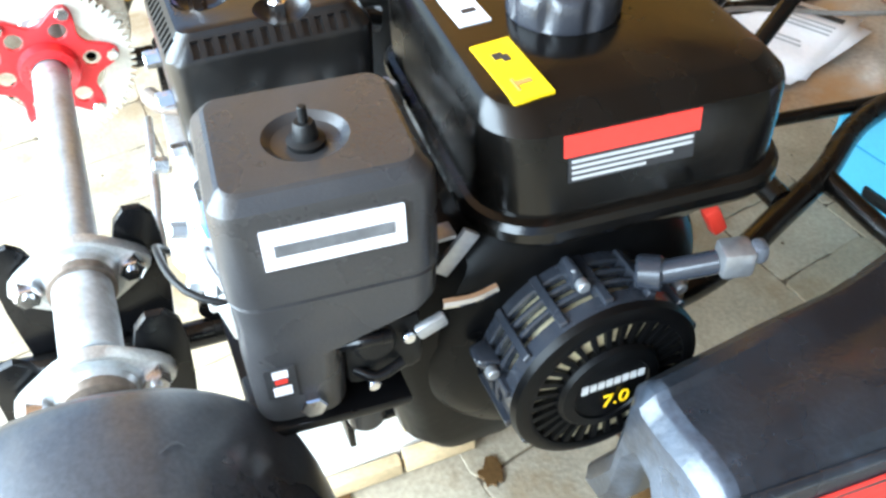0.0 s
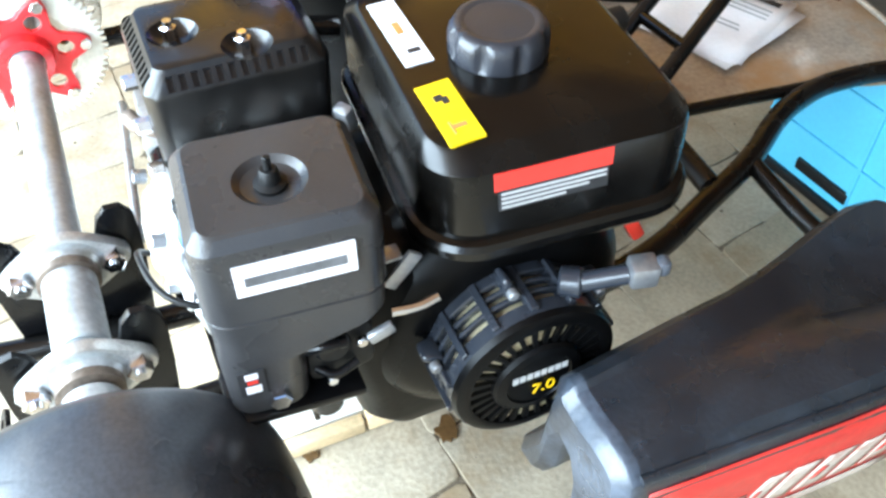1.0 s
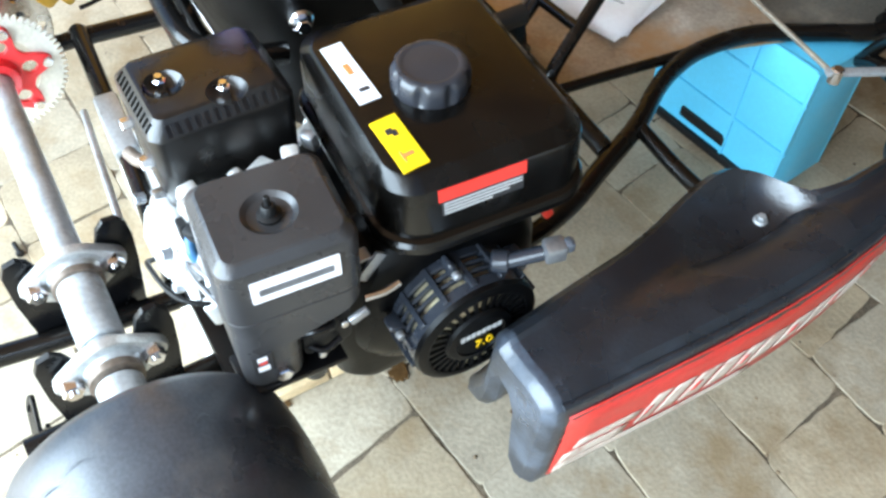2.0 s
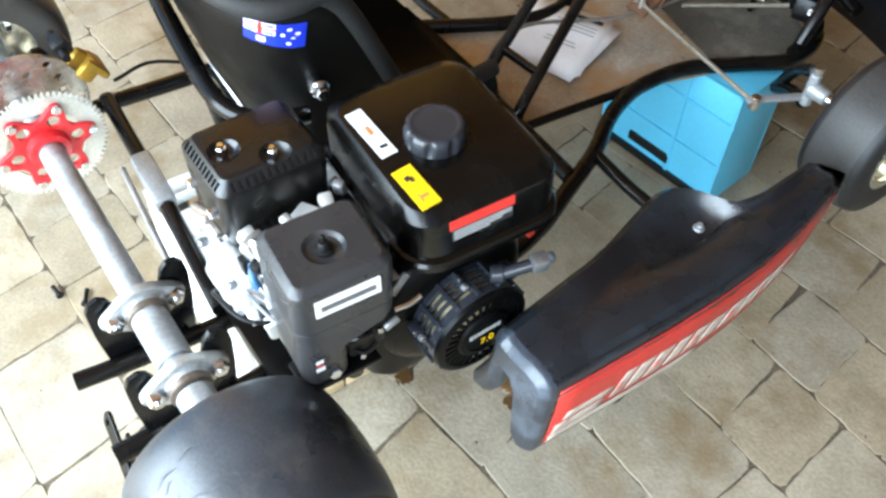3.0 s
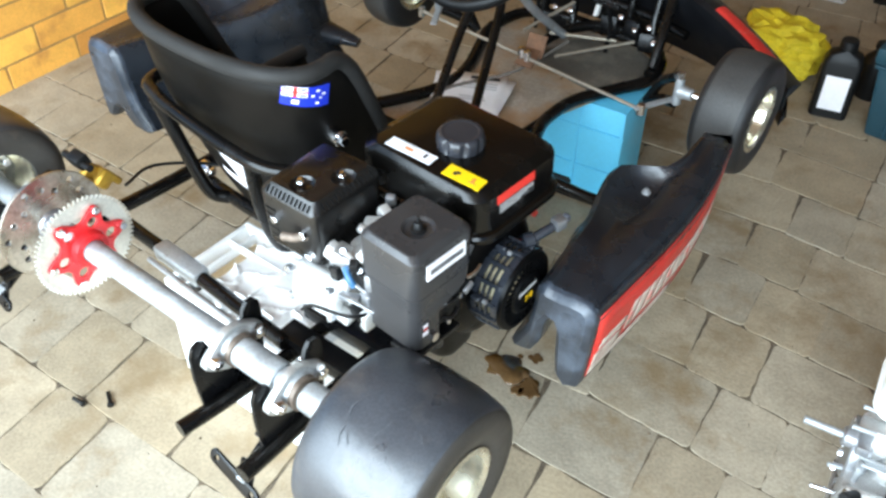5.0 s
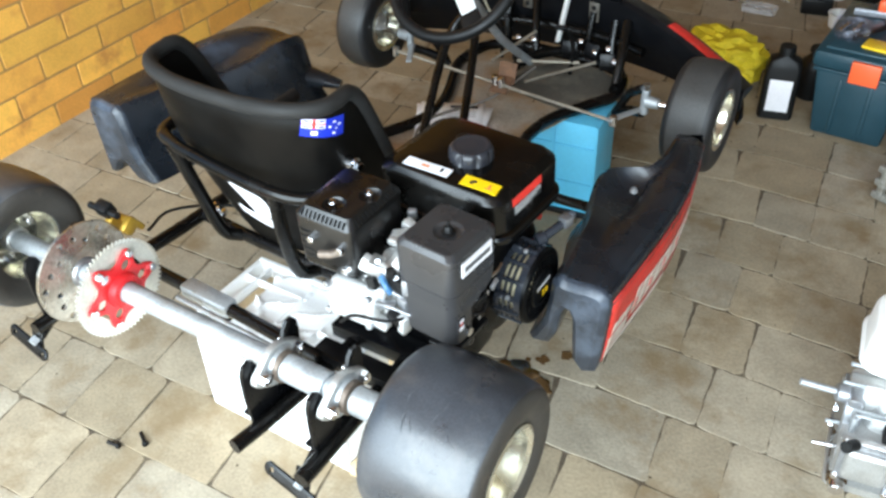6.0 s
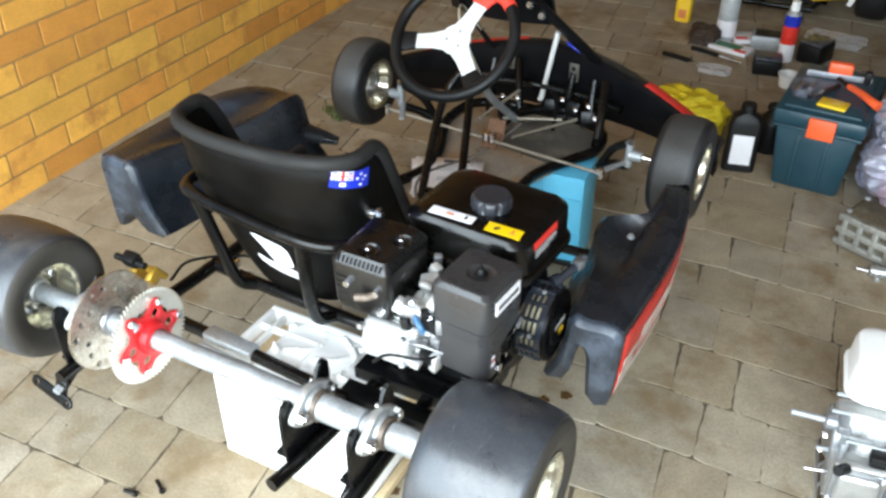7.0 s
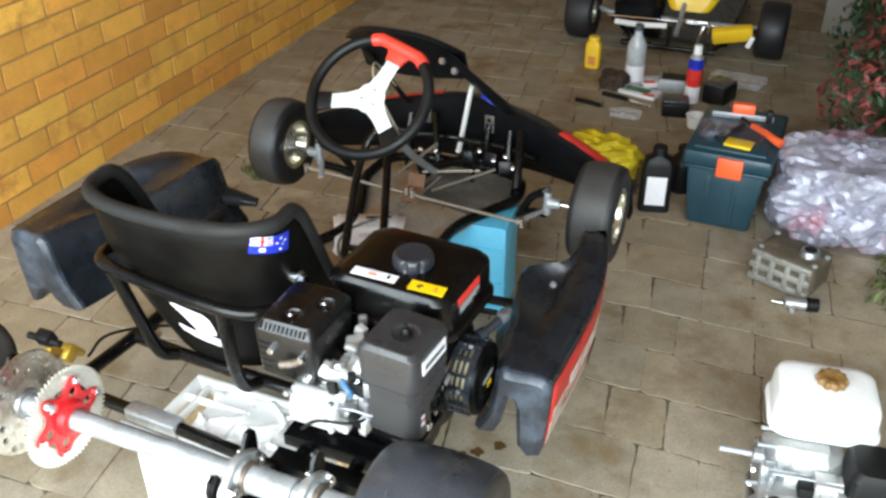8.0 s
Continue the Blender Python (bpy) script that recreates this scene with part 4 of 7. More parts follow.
# nose: front panel, low fairing, pedals, lever
bm = bm_new()
rings = []
for k in range(17):
    u = -1 + 2 * k / 16
    x = -0.405 + 0.158 * u
    drop = 0.050 * abs(u) ** 2.5
    back = 0.06 * u * u
    top, low = Vector((x, 1.150 + back, 0.766 - drop)), Vector((x, 1.262 + back, 0.612 - drop * 0.2))
    mid = (top + low) / 2 + Vector((0, 0.018, 0.022))
    n = Vector((0, 0.010, 0.006))
    rings.append([top, top + n + Vector((0, 0, 0.004)), mid + n, low + n, low, mid])
add_rings(bm, rings)
panel = part("front_panel", bm, NOSE_BLACK, kart, "black curved panel in front of the steering wheel", sharp=60)
bm = bm_new()
add_tube(bm, [(-0.270, 1.215, 0.705), (-0.235, 1.27, 0.640), (-0.190, 1.34, 0.560), (-0.165, 1.40, 0.500)], lambda t: 0.030 + 0.012 * t, seg=12, flat=0.35)
part("panel_stay", bm, NOSE_BLACK, panel, sharp=70)
bm = bm_new()
add_tube(bm, [(-0.520, 1.22, 0.700), (-0.500, 1.30, 0.600), (-0.470, 1.40, 0.470)], 0.012, seg=10, flat=0.5)
part("panel_stay", bm, NOSE_BLACK, panel, sharp=70)
for p in ((-0.272, 1.205, 0.690), (-0.250, 1.235, 0.655)):
    bm = bm_new()
    add_hex(bm, p, (p[0] - 0.004, p[1] - 0.010, p[2] + 0.004), 0.010)
    part("panel_bolt", bm, WORN_ALLOY, panel)
bm = bm_new()
rings = []
for i in range(29):
    u = -1 + 2 * i / 28
    x = -0.30 + u * 0.545
    yf = 1.70 - 0.42 * abs(u) ** 2.2
    yb = 1.44 - 0.18 * abs(u) ** 2.0
    zt = 0.505 - 0.115 * abs(u) ** 1.3
    zb = 0.275 + 0.02 * abs(u)
    sec = [(yf - 0.02, zb), (yf, zb + 0.03), (yf - 0.015, zb + 0.07), (yb + 0.10, zt - 0.035), (yb + 0.03, zt - 0.004), (yb, zt), (yb - 0.012, zt - 0.010), (yb - 0.010, zt - 0.05), (yb + 0.02, zb + 0.06), (yb + 0.05, zb)]
    rings.append([Vector((x, y, z)) for y, z in sec])
add_rings(bm, rings)
nose = part("nose_fairing", bm, NOSE_BLACK, kart, "black front fairing with red edge stripes", sharp=45)
for s in (-1, 1):
    bm = bm_new()
    pts = []
    for i in range(8):
        u = s * ((0.56 + 0.36 * i / 7) if s > 0 else (0.14 + 0.55 * i / 7))
        pts.append((-0.30 + u * 0.545, 1.44 - 0.18 * abs(u) ** 2.0 + 0.018, 0.505 - 0.115 * abs(u) ** 1.3 + 0.0005))
    add_tube(bm, pts, 0.017 if s > 0 else 0.009, seg=10, flat=0.22)
    part("nose_stripe", bm, WORN_RED, nose)
    bm = bm_new()
    bx = -0.22 if s > 0 else -0.42
    add_box(bm, (bx, 1.425, 0.43), (0.030, 0.008, 0.055), 0.003)
    part("fairing_bracket", bm, SOOT, nose, "grimy drilled bracket")
    for dz in (-0.013, 0.013):
        bm = bm_new()
        add_cyl(bm, (bx, 1.4225, 0.43 + dz), (bx, 1.4195, 0.43 + dz), 0.0065, seg=14)
        part("bracket_hole", bm, DARK_PLASTIC, nose)
bm = bm_new()
add_box(bm, (-0.205, 1.385, 0.535), (0.050, 0.004, 0.034), 0.001, turn=(-30, 20, -12))
part("nose_flag", bm, BLUE_STICKER, nose, "small blue flag sticker")
bm = bm_new()
add_tube(bm, [(-0.281, 1.335, 0.372), (-0.262, 1.332, 0.47), (-0.241, 1.330, 0.582)], 0.0125, seg=10, flat=0.55)
lever = part("hand_lever", bm, WHITE_PLASTIC, kart, "flat white upright lever")
for sgn in (-1, 1):
    px = -0.33 + sgn * 0.105
    bm = bm_new()
    add_tube(bm, [(px, 1.30, 0.302), (px + 0.01, 1.29, 0.38), (px, 1.275, 0.44)], 0.006, seg=10)
    add_cyl(bm, (px - 0.035, 1.275, 0.44), (px + 0.035, 1.275, 0.44), 0.007, seg=12)
    part("pedal", bm, BRACKET_BLACK, kart)
for p, q in (((-0.36, 1.25, 0.33), (-0.20, 1.30, 0.34)), ((-0.30, 1.18, 0.315), (-0.17, 1.34, 0.33)), ((-0.42, 1.22, 0.33), (-0.36, 1.36, 0.37))):
    tube("pedal_rod", [p, q], 0.0045, DULL_ROD)
tube("throttle_cable", [(-0.30, 1.24, 0.33), (-0.33, 1.05, 0.322), (-0.40, 0.86, 0.335), (-0.34, 0.72, 0.35), (-0.24, 0.66, 0.36), (-0.14, 0.56, 0.40), (-0.06, 0.42, 0.50)], 0.0038, mat("grey_cable_sheath", (0.20, 0.18, 0.16), 0.5, bump=0.05), label="grey sheathed throttle cable")
tube("loop_cable", [(-0.46, 1.30, 0.56), (-0.47, 1.20, 0.66), (-0.44, 1.14, 0.62), (-0.40, 1.18, 0.48)], 0.003, mat("pale_cable", (0.45, 0.40, 0.30), 0.5, bump=0.05))

# ---- the engine ----
bm = bm_new()
add_stack(bm, [(-0.02, 0.315, 0.330, 0.20, 0.19, 0.02), (-0.02, 0.315, 0.345, 0.20, 0.19, 0.02), (-0.02, 0.32, 0.36, 0.17, 0.17, 0.04), (-0.02, 0.325, 0.50, 0.17, 0.17, 0.05), (-0.02, 0.335, 0.53, 0.12, 0.12, 0.04)])
engine = part("engine", bm, SHROUD_BLACK, kart, "new black and silver single-cylinder petrol engine")
RC = Vector((0, 0.326, 0.453))
bm = bm_new()
add_lathe(bm, [(0.04, 0.045), (0.105, 0.045), (0.118, 0.055), (0.121, 0.075), (0.117, 0.098), (0.103, 0.116), (0.084, 0.124), (0.04, 0.126)], RC, (1, 0, 0), 56)
shroud = part("fan_shroud", bm, SHROUD_BLACK, engine, "black pressed fan shroud", sharp=60)
bm = bm_new()
add_stack(bm, [(0.072, 0.268, 0.326, 0.06, 0.085, 0.025), (0.074, 0.258, 0.350, 0.07, 0.10, 0.03), (0.075, 0.248, 0.41, 0.07, 0.10, 0.03), (0.080, 0.235, 0.47, 0.075, 0.10, 0.03), (0.080, 0.225, 0.53, 0.07, 0.09, 0.03), (0.078, 0.225, 0.548, 0.05, 0.07, 0.025)])
part("shroud_duct", bm, SHROUD_BLACK, engine)
# recoil starter
R0 = 0.0705
bm = bm_new()
add_lathe(bm, [(0.02, 0.122), (0.0590, 0.122), (0.0590, 0.1738), (0.02, 0.1738)], RC, (1, 0, 0), 40)
part("flywheel_screen", bm, mat("pale_zinc", (0.62, 0.54, 0.35), 0.36, metal=0.3, bump=0.05), engine, "pale zinc screen behind the starter's slots")
for x0, x1, r in ((0.120, 0.1335, R0), (0.1395, 0.1435, R0), (0.1495, 0.1535, R0), (0.1595, 0.173, R0 - 0.001)):
    bm = bm_new()
    add_lathe(bm, [(r - 0.006, x0), (r - 0.0012, x0), (r, x0 + 0.001), (r, x1 - 0.001), (r - 0.0012, x1), (r - 0.006, x1)], RC, (1, 0, 0), 56, closed=True)
    part("starter_ring", bm, STARTER_GREY, engine, "dark ring of the slotted recoil starter")
bm = bm_new()
add_lathe(bm, [(R0 - 0.007, 0.171), (R0 - 0.001, 0.172), (R0 - 0.003, 0.177), (R0 - 0.010, 0.180), (R0 - 0.014, 0.179), (R0 - 0.014, 0.171)], RC, (1, 0, 0), 56, closed=True)
add_lathe(bm, [(0.0, 0.168), (0.038, 0.168), (0.038, 0.179), (0.0355, 0.182), (0.028, 0.183), (0.027, 0.1815), (0.0, 0.1815)], RC, (1, 0, 0), 48)
part("starter_face", bm, SHROUD_BLACK, engine)
for k in range(30):
    a = k * 2 * math.pi / 30
    u = Vector((0, math.cos(a), math.sin(a)))
    v = Vector((0, -math.sin(a), math.cos(a)))
    bm = bm_new()
    add_prism(bm, [(0.0375, -0.0015), (0.0595, -0.0026), (0.0595, 0.0026), (0.0375, 0.0015)], RC + Vector((0.1742, 0, 0)), u, v, 0.0040)
    part("starter_rib", bm, SHROUD_BLACK, engine, flat=True)
for k in range(14):
    a = k * 2 * math.pi / 14 + 0.26
    u = Vector((0, math.cos(a), math.sin(a)))
    bm = bm_new()
    add_box(bm, RC + Vector((0.147, 0, 0)) + u * (R0 - 0.003), (0.045, 0.0065, 0.011), 0.001, turn=(math.degrees(a) - 90, 0, 0))
    part("starter_bar", bm, STARTER_GREY, engine, flat=True)
for a in (radians(100), radians(165), radians(35)):
    u = Vector((0, math.cos(a), math.sin(a)))
    bm = bm_new()
    c = RC + u * (R0 + 0.006)
    add_box(bm, c + Vector((0.138, 0, 0)), (0.026, 0.012, 0.015), 0.003, turn=(math.degrees(a) - 90, 0, 0), taper=(0.6, 0.5))
    part("starter_lug", bm, STARTER_GREY, engine)
    bm = bm_new()
    add_cyl(bm, c + Vector((0.150, 0, 0)), c + Vector((0.157, 0, 0)), 0.0045, seg=14, bev=0.001)
    part("starter_screw", bm, WORN_ALLOY, engine)


def lettering(name, text, size, m, material, parent, label=""):
    cu = bpy.data.curves.new(name, "FONT")
    cu.body, cu.size, cu.extrude, cu.align_x, cu.align_y = text, size, 0.0004, "CENTER", "CENTER"
    tmp = bpy.data.objects.new(name, cu)
    scene.collection.objects.link(tmp)
    bpy.context.view_layer.update()
    me = bpy.data.meshes.new_from_object(tmp)
    bpy.data.objects.remove(tmp)
    me.transform(m)
    me.materials.clear()
    me.materials.append(material)
    ob = new(name, me)
    ob.parent = parent
    ob.matrix_parent_inverse = WORLD_OF[parent].inverted()
    if label:
        ob["label"] = label
    return ob


# the face of the starter looks to +x; its writing leans back a little
face_turn = Matrix(((0, 0, 1), (1, 0, 0), (0, 1, 0))).to_4x4()
lettering("power_figure", "7.0", 0.0172, Matrix.Translation(RC + Vector((0.183, 0.004, -0.011))) @ face_turn, YELLOW_STICKER, engine, "yellow figures")
for i in range(8):
    bm = bm_new()
    add_box(bm, RC + Vector((0.1822, -0.0205 + i * 0.0060, 0.0075)), (0.0010, 0.0045, 0.0062 if i else 0.0075))
    part("name_bar", bm, GREY_PRINT, engine, flat=True)

# pull handle bolt with its square nut
bm = bm_new()
add_cyl(bm, (0.152, 0.352, 0.524), (0.162, 0.366, 0.526), 0.012, seg=18, bev=0.002)
add_cyl(bm, (0.160, 0.360, 0.526), (0.178, 0.394, 0.540), 0.0078, seg=16)
part("pull_stem", bm, STARTER_GREY, engine)
bm = bm_new()
add_box(bm, (0.182, 0.401, 0.544), (0.019, 0.021, 0.020), 0.003, turn=(0, 0, -14))
part("square_nut", bm, WORN_ALLOY, engine, "bright square nut")
bm = bm_new()
add_box(bm, (0.187, 0.414, 0.549), (0.013, 0.010, 0.014), 0.004, turn=(0, 0, -14))
part("stem_tip", bm, CAP_PLASTIC, engine)

# fuel tank
TT = -4.0
bm = bm_new()
tank_layers = [(0.006, 0.372, 0.498, 0.150, 0.120, 0.03), (0.006, 0.372, 0.506, 0.185, 0.155, 0.035), (0.006, 0.372, 0.528, 0.215, 0.178, 0.042), (0.006, 0.372, 0.548, 0.232, 0.190, 0.045), (0.006, 0.372, 0.551, 0.262, 0.214, 0.046), (0.006, 0.372, 0.556, 0.268, 0.220, 0.047), (0.006, 0.372, 0.563, 0.268, 0.220, 0.047), (0.006, 0.372, 0.567, 0.263, 0.215, 0.046), (0.006, 0.372, 0.569, 0.252, 0.207, 0.042), (0.006, 0.371, 0.596, 0.249, 0.205, 0.036), (0.007, 0.370, 0.622, 0.246, 0.203, 0.034), (0.0075, 0.3695, 0.627, 0.2435, 0.200, 0.033), (0.0105, 0.367, 0.6375, 0.214, 0.184, 0.026), (0.011, 0.3665, 0.6395, 0.2085, 0.179, 0.025), (0.012, 0.366, 0.641, 0.196, 0.167, 0.023), (0.014, 0.366, 0.6425, 0.08, 0.06, 0.02)]
add_stack(bm, [(x + 0.006, y, z + 0.0035, w, d, r) for x, y, z, w, d, r in tank_layers], TT, 8)
tank = part("fuel_tank", bm, TANK_BLACK, engine, "satin black fuel tank with warning stickers", sharp=18)
bm = bm_new()
cap_rings = []
for z, r, f in ((0.638, 0.036, 0.0), (0.643, 0.0395, 0.0), (0.646, 0.0405, 1.0), (0.660, 0.0405, 1.2), (0.665, 0.0395, 0.9), (0.670, 0.0365, 0.2), (0.672, 0.031, 0.0), (0.6705, 0.028, 0.0), (0.6705, 0.027, 0.0), (0.6715, 0.012, 0.0)):
    row = []
    for k in range(96):
        a = k * 2 * math.pi / 96
        dent = max(0.0, math.cos(8 * a) - 0.30) * 0.0055 * f
        row.append(Vector((0.025 + (r - dent) * 0.92 * math.cos(a), 0.357 + (r - dent) * 0.92 * math.sin(a), 0.641 + (z - 0.638) * 0.86)))
    cap_rings.append(row)
add_rings(bm, cap_rings)
part("fuel_cap", bm, FUEL_CAP, engine, "dark grey fluted plastic fuel cap", sharp=50)


def flat_sticker(name, quad, lift, material, parent, label=""):
    """A thin plate over four corners, in order round it."""
    q = [Vector(p) for p in quad]
    n = (q[1] - q[0]).cross(q[3] - q[0]).normalized() * lift
    bm = bm_new()
    lo, hi = [bm.verts.new(p - n * 0.5) for p in q], [bm.verts.new(p + n) for p in q]
    bm.faces.new(hi)
    for i in range(4):
        bm.faces.new((lo[i], lo[(i + 1) % 4], hi[(i + 1) % 4], hi[i]))
    return part(name, bm, material, parent, label, flat=True)


def quad_in(q, u0, u1, v0, v1):
    q = [Vector(p) for p in q]
    f = lambda u, v: q[0] * (1 - u) * (1 - v) + q[1] * u * (1 - v) + q[2] * u * v + q[3] * (1 - u) * v
    return [f(u0, v0), f(u1, v0), f(u1, v1), f(u0, v1)]


YQ = [(0.046, 0.2825, 0.6440), (0.112, 0.2815, 0.6442), (0.111, 0.3070, 0.6450), (0.045, 0.3085, 0.6450)]
flat_sticker("warning_sticker", YQ, 0.0016, YELLOW_STICKER, engine, "yellow warning sticker")
flat_sticker("sticker_mark", quad_in(YQ, 0.22, 0.32, 0.30, 0.55), 0.0022, BLACK_PRINT, engine)
flat_sticker("sticker_mark", quad_in(YQ, 0.27, 0.38, 0.48, 0.66), 0.0022, BLACK_PRINT, engine)
flat_sticker("sticker_mark", quad_in(YQ, 0.66, 0.86, 0.28, 0.34), 0.0022, ORANGE_PRINT, engine)
flat_sticker("sticker_mark", quad_in(YQ, 0.72, 0.78, 0.34, 0.72), 0.0022, ORANGE_PRINT, engine)
WQ = [(-0.066, 0.2885, 0.6440), (0.020, 0.2870, 0.6440), (0.020, 0.3085, 0.6448), (-0.066, 0.3100, 0.6447)]
flat_sticker("information_sticker", WQ, 0.0016, WHITE_STICKER, engine, "white printed sticker")
flat_sticker("sticker_print", quad_in(WQ, 0.36, 0.54, 0.38, 0.64), 0.0022, ORANGE_PRINT, engine)
flat_sticker("sticker_print", quad_in(WQ, 0.26, 0.62, 0.20, 0.25), 0.0022, GREY_PRINT, engine)
flat_sticker("sticker_print", quad_in(WQ, 0.26, 0.62, 0.77, 0.82), 0.0022, GREY_PRINT, engine)
flat_sticker("sticker_print", quad_in(WQ, 0.78, 0.84, 0.35, 0.80), 0.0022, BLACK_PRINT, engine)
# red and grey label on the tank's flank
LQ = [(0.1315, 0.3055, 0.596), (0.1375, 0.3915, 0.596), (0.1358, 0.3905, 0.6290), (0.1298, 0.3035, 0.6290)]
flat_sticker("danger_label", quad_in(LQ, 0, 1, 0.55, 1.0), 0.0022, RED_STICKER, engine, "red and black warning label")
flat_sticker("label_ground", quad_in(LQ, 0.03, 0.97, 0.0, 0.55), 0.0024, BLACK_PRINT, engine)
for i in range(4):
    flat_sticker("label_line", quad_in(LQ, 0.05, (0.95, 0.95, 0.80, 0.60)[i], 0.43 - i * 0.12, 0.485 - i * 0.12), 0.0032, GREY_PRINT, engine)

# air filter
bm = bm_new()
FX, FY = 0.0935, 0.1665
add_stack(bm, [(FX + 0.002, FY - 0.031, 0.476, 0.094, 0.050, 0.014), (FX + 0.002, FY - 0.031, 0.480, 0.100, 0.056, 0.016), (FX, FY - 0.030, 0.530, 0.104, 0.060, 0.017), (FX, FY - 0.003, 0.546, 0.106, 0.112, 0.018), (FX, FY, 0.551, 0.104, 0.118, 0.018), (FX, FY, 0.5735, 0.1065, 0.120, 0.018), (FX, FY, 0.5745, 0.1035, 0.117, 0.017), (FX, FY, 0.5765, 0.1035, 0.117, 0.017), (FX, FY, 0.5775, 0.109, 0.122, 0.019), (FX, FY, 0.636, 0.108, 0.120, 0.015), (FX, FY, 0.6405, 0.1055, 0.1175, 0.014), (FX, FY, 0.6475, 0.094, 0.106, 0.012), (FX, FY, 0.649, 0.089, 0.101, 0.010)], -4.8, 7)
afilter = part("air_filter", bm, FILTER_BLACK, engine, "grained black plastic air filter housing", sharp=28)
bm = bm_new()
add_lathe(bm, [(0.0005, 0.6435), (0.014, 0.6437), (0.019, 0.6452), (0.0225, 0.6480), (0.0245, 0.6495), (0.026, 0.670), (0.0005, 0.670)], (0.0990, 0.1650, 0), (0, 0, 1), 40)
carve(afilter, bm, 18)
bm = bm_new()
add_lathe(bm, [(0.0, 0.6432), (0.0105, 0.6434), (0.0108, 0.6465), (0.0070, 0.6480), (0.0062, 0.6560), (0.0052, 0.6575), (0.0, 0.6575)], (0.0990, 0.1650, 0), (0, 0, 1), 20)
part("filter_nut", bm, DARK_PLASTIC, engine, "black wing nut")
bm = bm_new()
add_cyl(bm, (0.0990, 0.1650, 0.6572), (0.0990, 0.1650, 0.6670), 0.0026, seg=10, bev=0.0006)
part("filter_stud", bm, DARK_PLASTIC, engine)
FQ = [(0.1452, 0.1255, 0.605), (0.1515, 0.2005, 0.605), (0.1512, 0.2005, 0.630), (0.1449, 0.1255, 0.630)]
flat_sticker("filter_label", FQ, 0.0016, WHITE_STICKER, engine, "white label with a grey bar")
flat_sticker("label_bar", quad_in(FQ, 0.08, 0.92, 0.33, 0.64), 0.0022, DARK_PRINT, engine)
CQ = [(0.1430, 0.112, 0.503), (0.1444, 0.130, 0.503), (0.1449, 0.130, 0.529), (0.1435, 0.112, 0.529)]
flat_sticker("choke_label", CQ, 0.0016, BLACK_PRINT, engine)
flat_sticker("choke_mark", quad_in(CQ, 0.2, 0.8, 0.1, 0.38), 0.0022, WHITE_STICKER, engine)
flat_sticker("choke_mark", quad_in(CQ, 0.3, 0.7, 0.5, 0.62), 0.0022, RED_STICKER, engine)
flat_sticker("choke_mark", quad_in(CQ, 0.25, 0.75, 0.70, 0.92), 0.0022, WHITE_STICKER, engine)
bm = bm_new()
add_hex(bm, (0.140, 0.137, 0.492), (0.1520, 0.136, 0.492), 0.0085)
part("filter_bolt", bm, CHROME, engine)
bm = bm_new()
add_box(bm, (0.118, 0.186, 0.508), (0.044, 0.052, 0.050), 0.008)
add_cyl(bm, (0.130, 0.180, 0.520), (0.144, 0.180, 0.520), 0.014, seg=18, bev=0.003)
part("choke_block", bm, DARK_PLASTIC, engine)
bm = bm_new()
add_tube(bm, [(0.140, 0.160, 0.526), (0.147, 0.172, 0.532), (0.147, 0.188, 0.530)], 0.0042, seg=10)
add_tube(bm, [(0.138, 0.166, 0.500), (0.146, 0.178, 0.496), (0.144, 0.196, 0.500)], 0.0036, seg=10)
part("choke_rod", bm, BRACKET_BLACK, engine)
bm = bm_new()
add_box(bm, (0.122, 0.150, 0.468), (0.050, 0.100, 0.008), 0.002, turn=(-6, 0, 0))
part("filter_bracket", bm, BRACKET_BLACK, engine)
bm = bm_new()
add_cyl(bm, (0.120, 0.172, 0.462), (0.120, 0.174, 0.424), 0.015, 0.013, seg=20, bev=0.003)
part("float_bowl_plug", bm, STARTER_GREY, engine)
for x, y, z in ((0.1405, 0.176, 0.486), (0.143, 0.200, 0.522)):
    bm = bm_new()
    add_cyl(bm, (x, y, z), (x + 0.005, y, z), 0.0045, seg=12, bev=0.001)
    part("carburettor_screw", bm, CHROME, engine)
bm = bm_new()
add_box(bm, (0.150, 0.213, 0.531), (0.006, 0.020, 0.010), 0.002, turn=(20, 0, 0))
part("choke_lever", bm, WORN_ALLOY, engine)
bm = bm_new()
add_box(bm, (0.128, 0.238, 0.562), (0.004, 0.012, 0.034), 0.001, turn=(-40, 0, 0))
add_box(bm, (0.122, 0.230, 0.575), (0.014, 0.018, 0.003), 0.001)
part("throttle_plate", bm, WORN_ALLOY, engine)
bm = bm_new()
add_tube(bm, [(0.135, 0.226, 0.530), (0.137, 0.245, 0.529), (0.135, 0.262, 0.530)], 0.0038, seg=8)
part("throttle_lever", bm, CHROME, engine)
bm = bm_new()
add_box(bm, (0.108, 0.446, 0.502), (0.011, 0.012, 0.028), 0.003, turn=(28, 0, 0))
part("fuel_tap", bm, RED_PLASTIC, engine, "red fuel tap lever")
bm = bm_new()
add_tube(bm, [(0.107, 0.451, 0.515), (0.104, 0.454, 0.530), (0.098, 0.455, 0.545)], 0.003, seg=8)
part("tap_clip", bm, YELLOW_PLASTIC, engine)

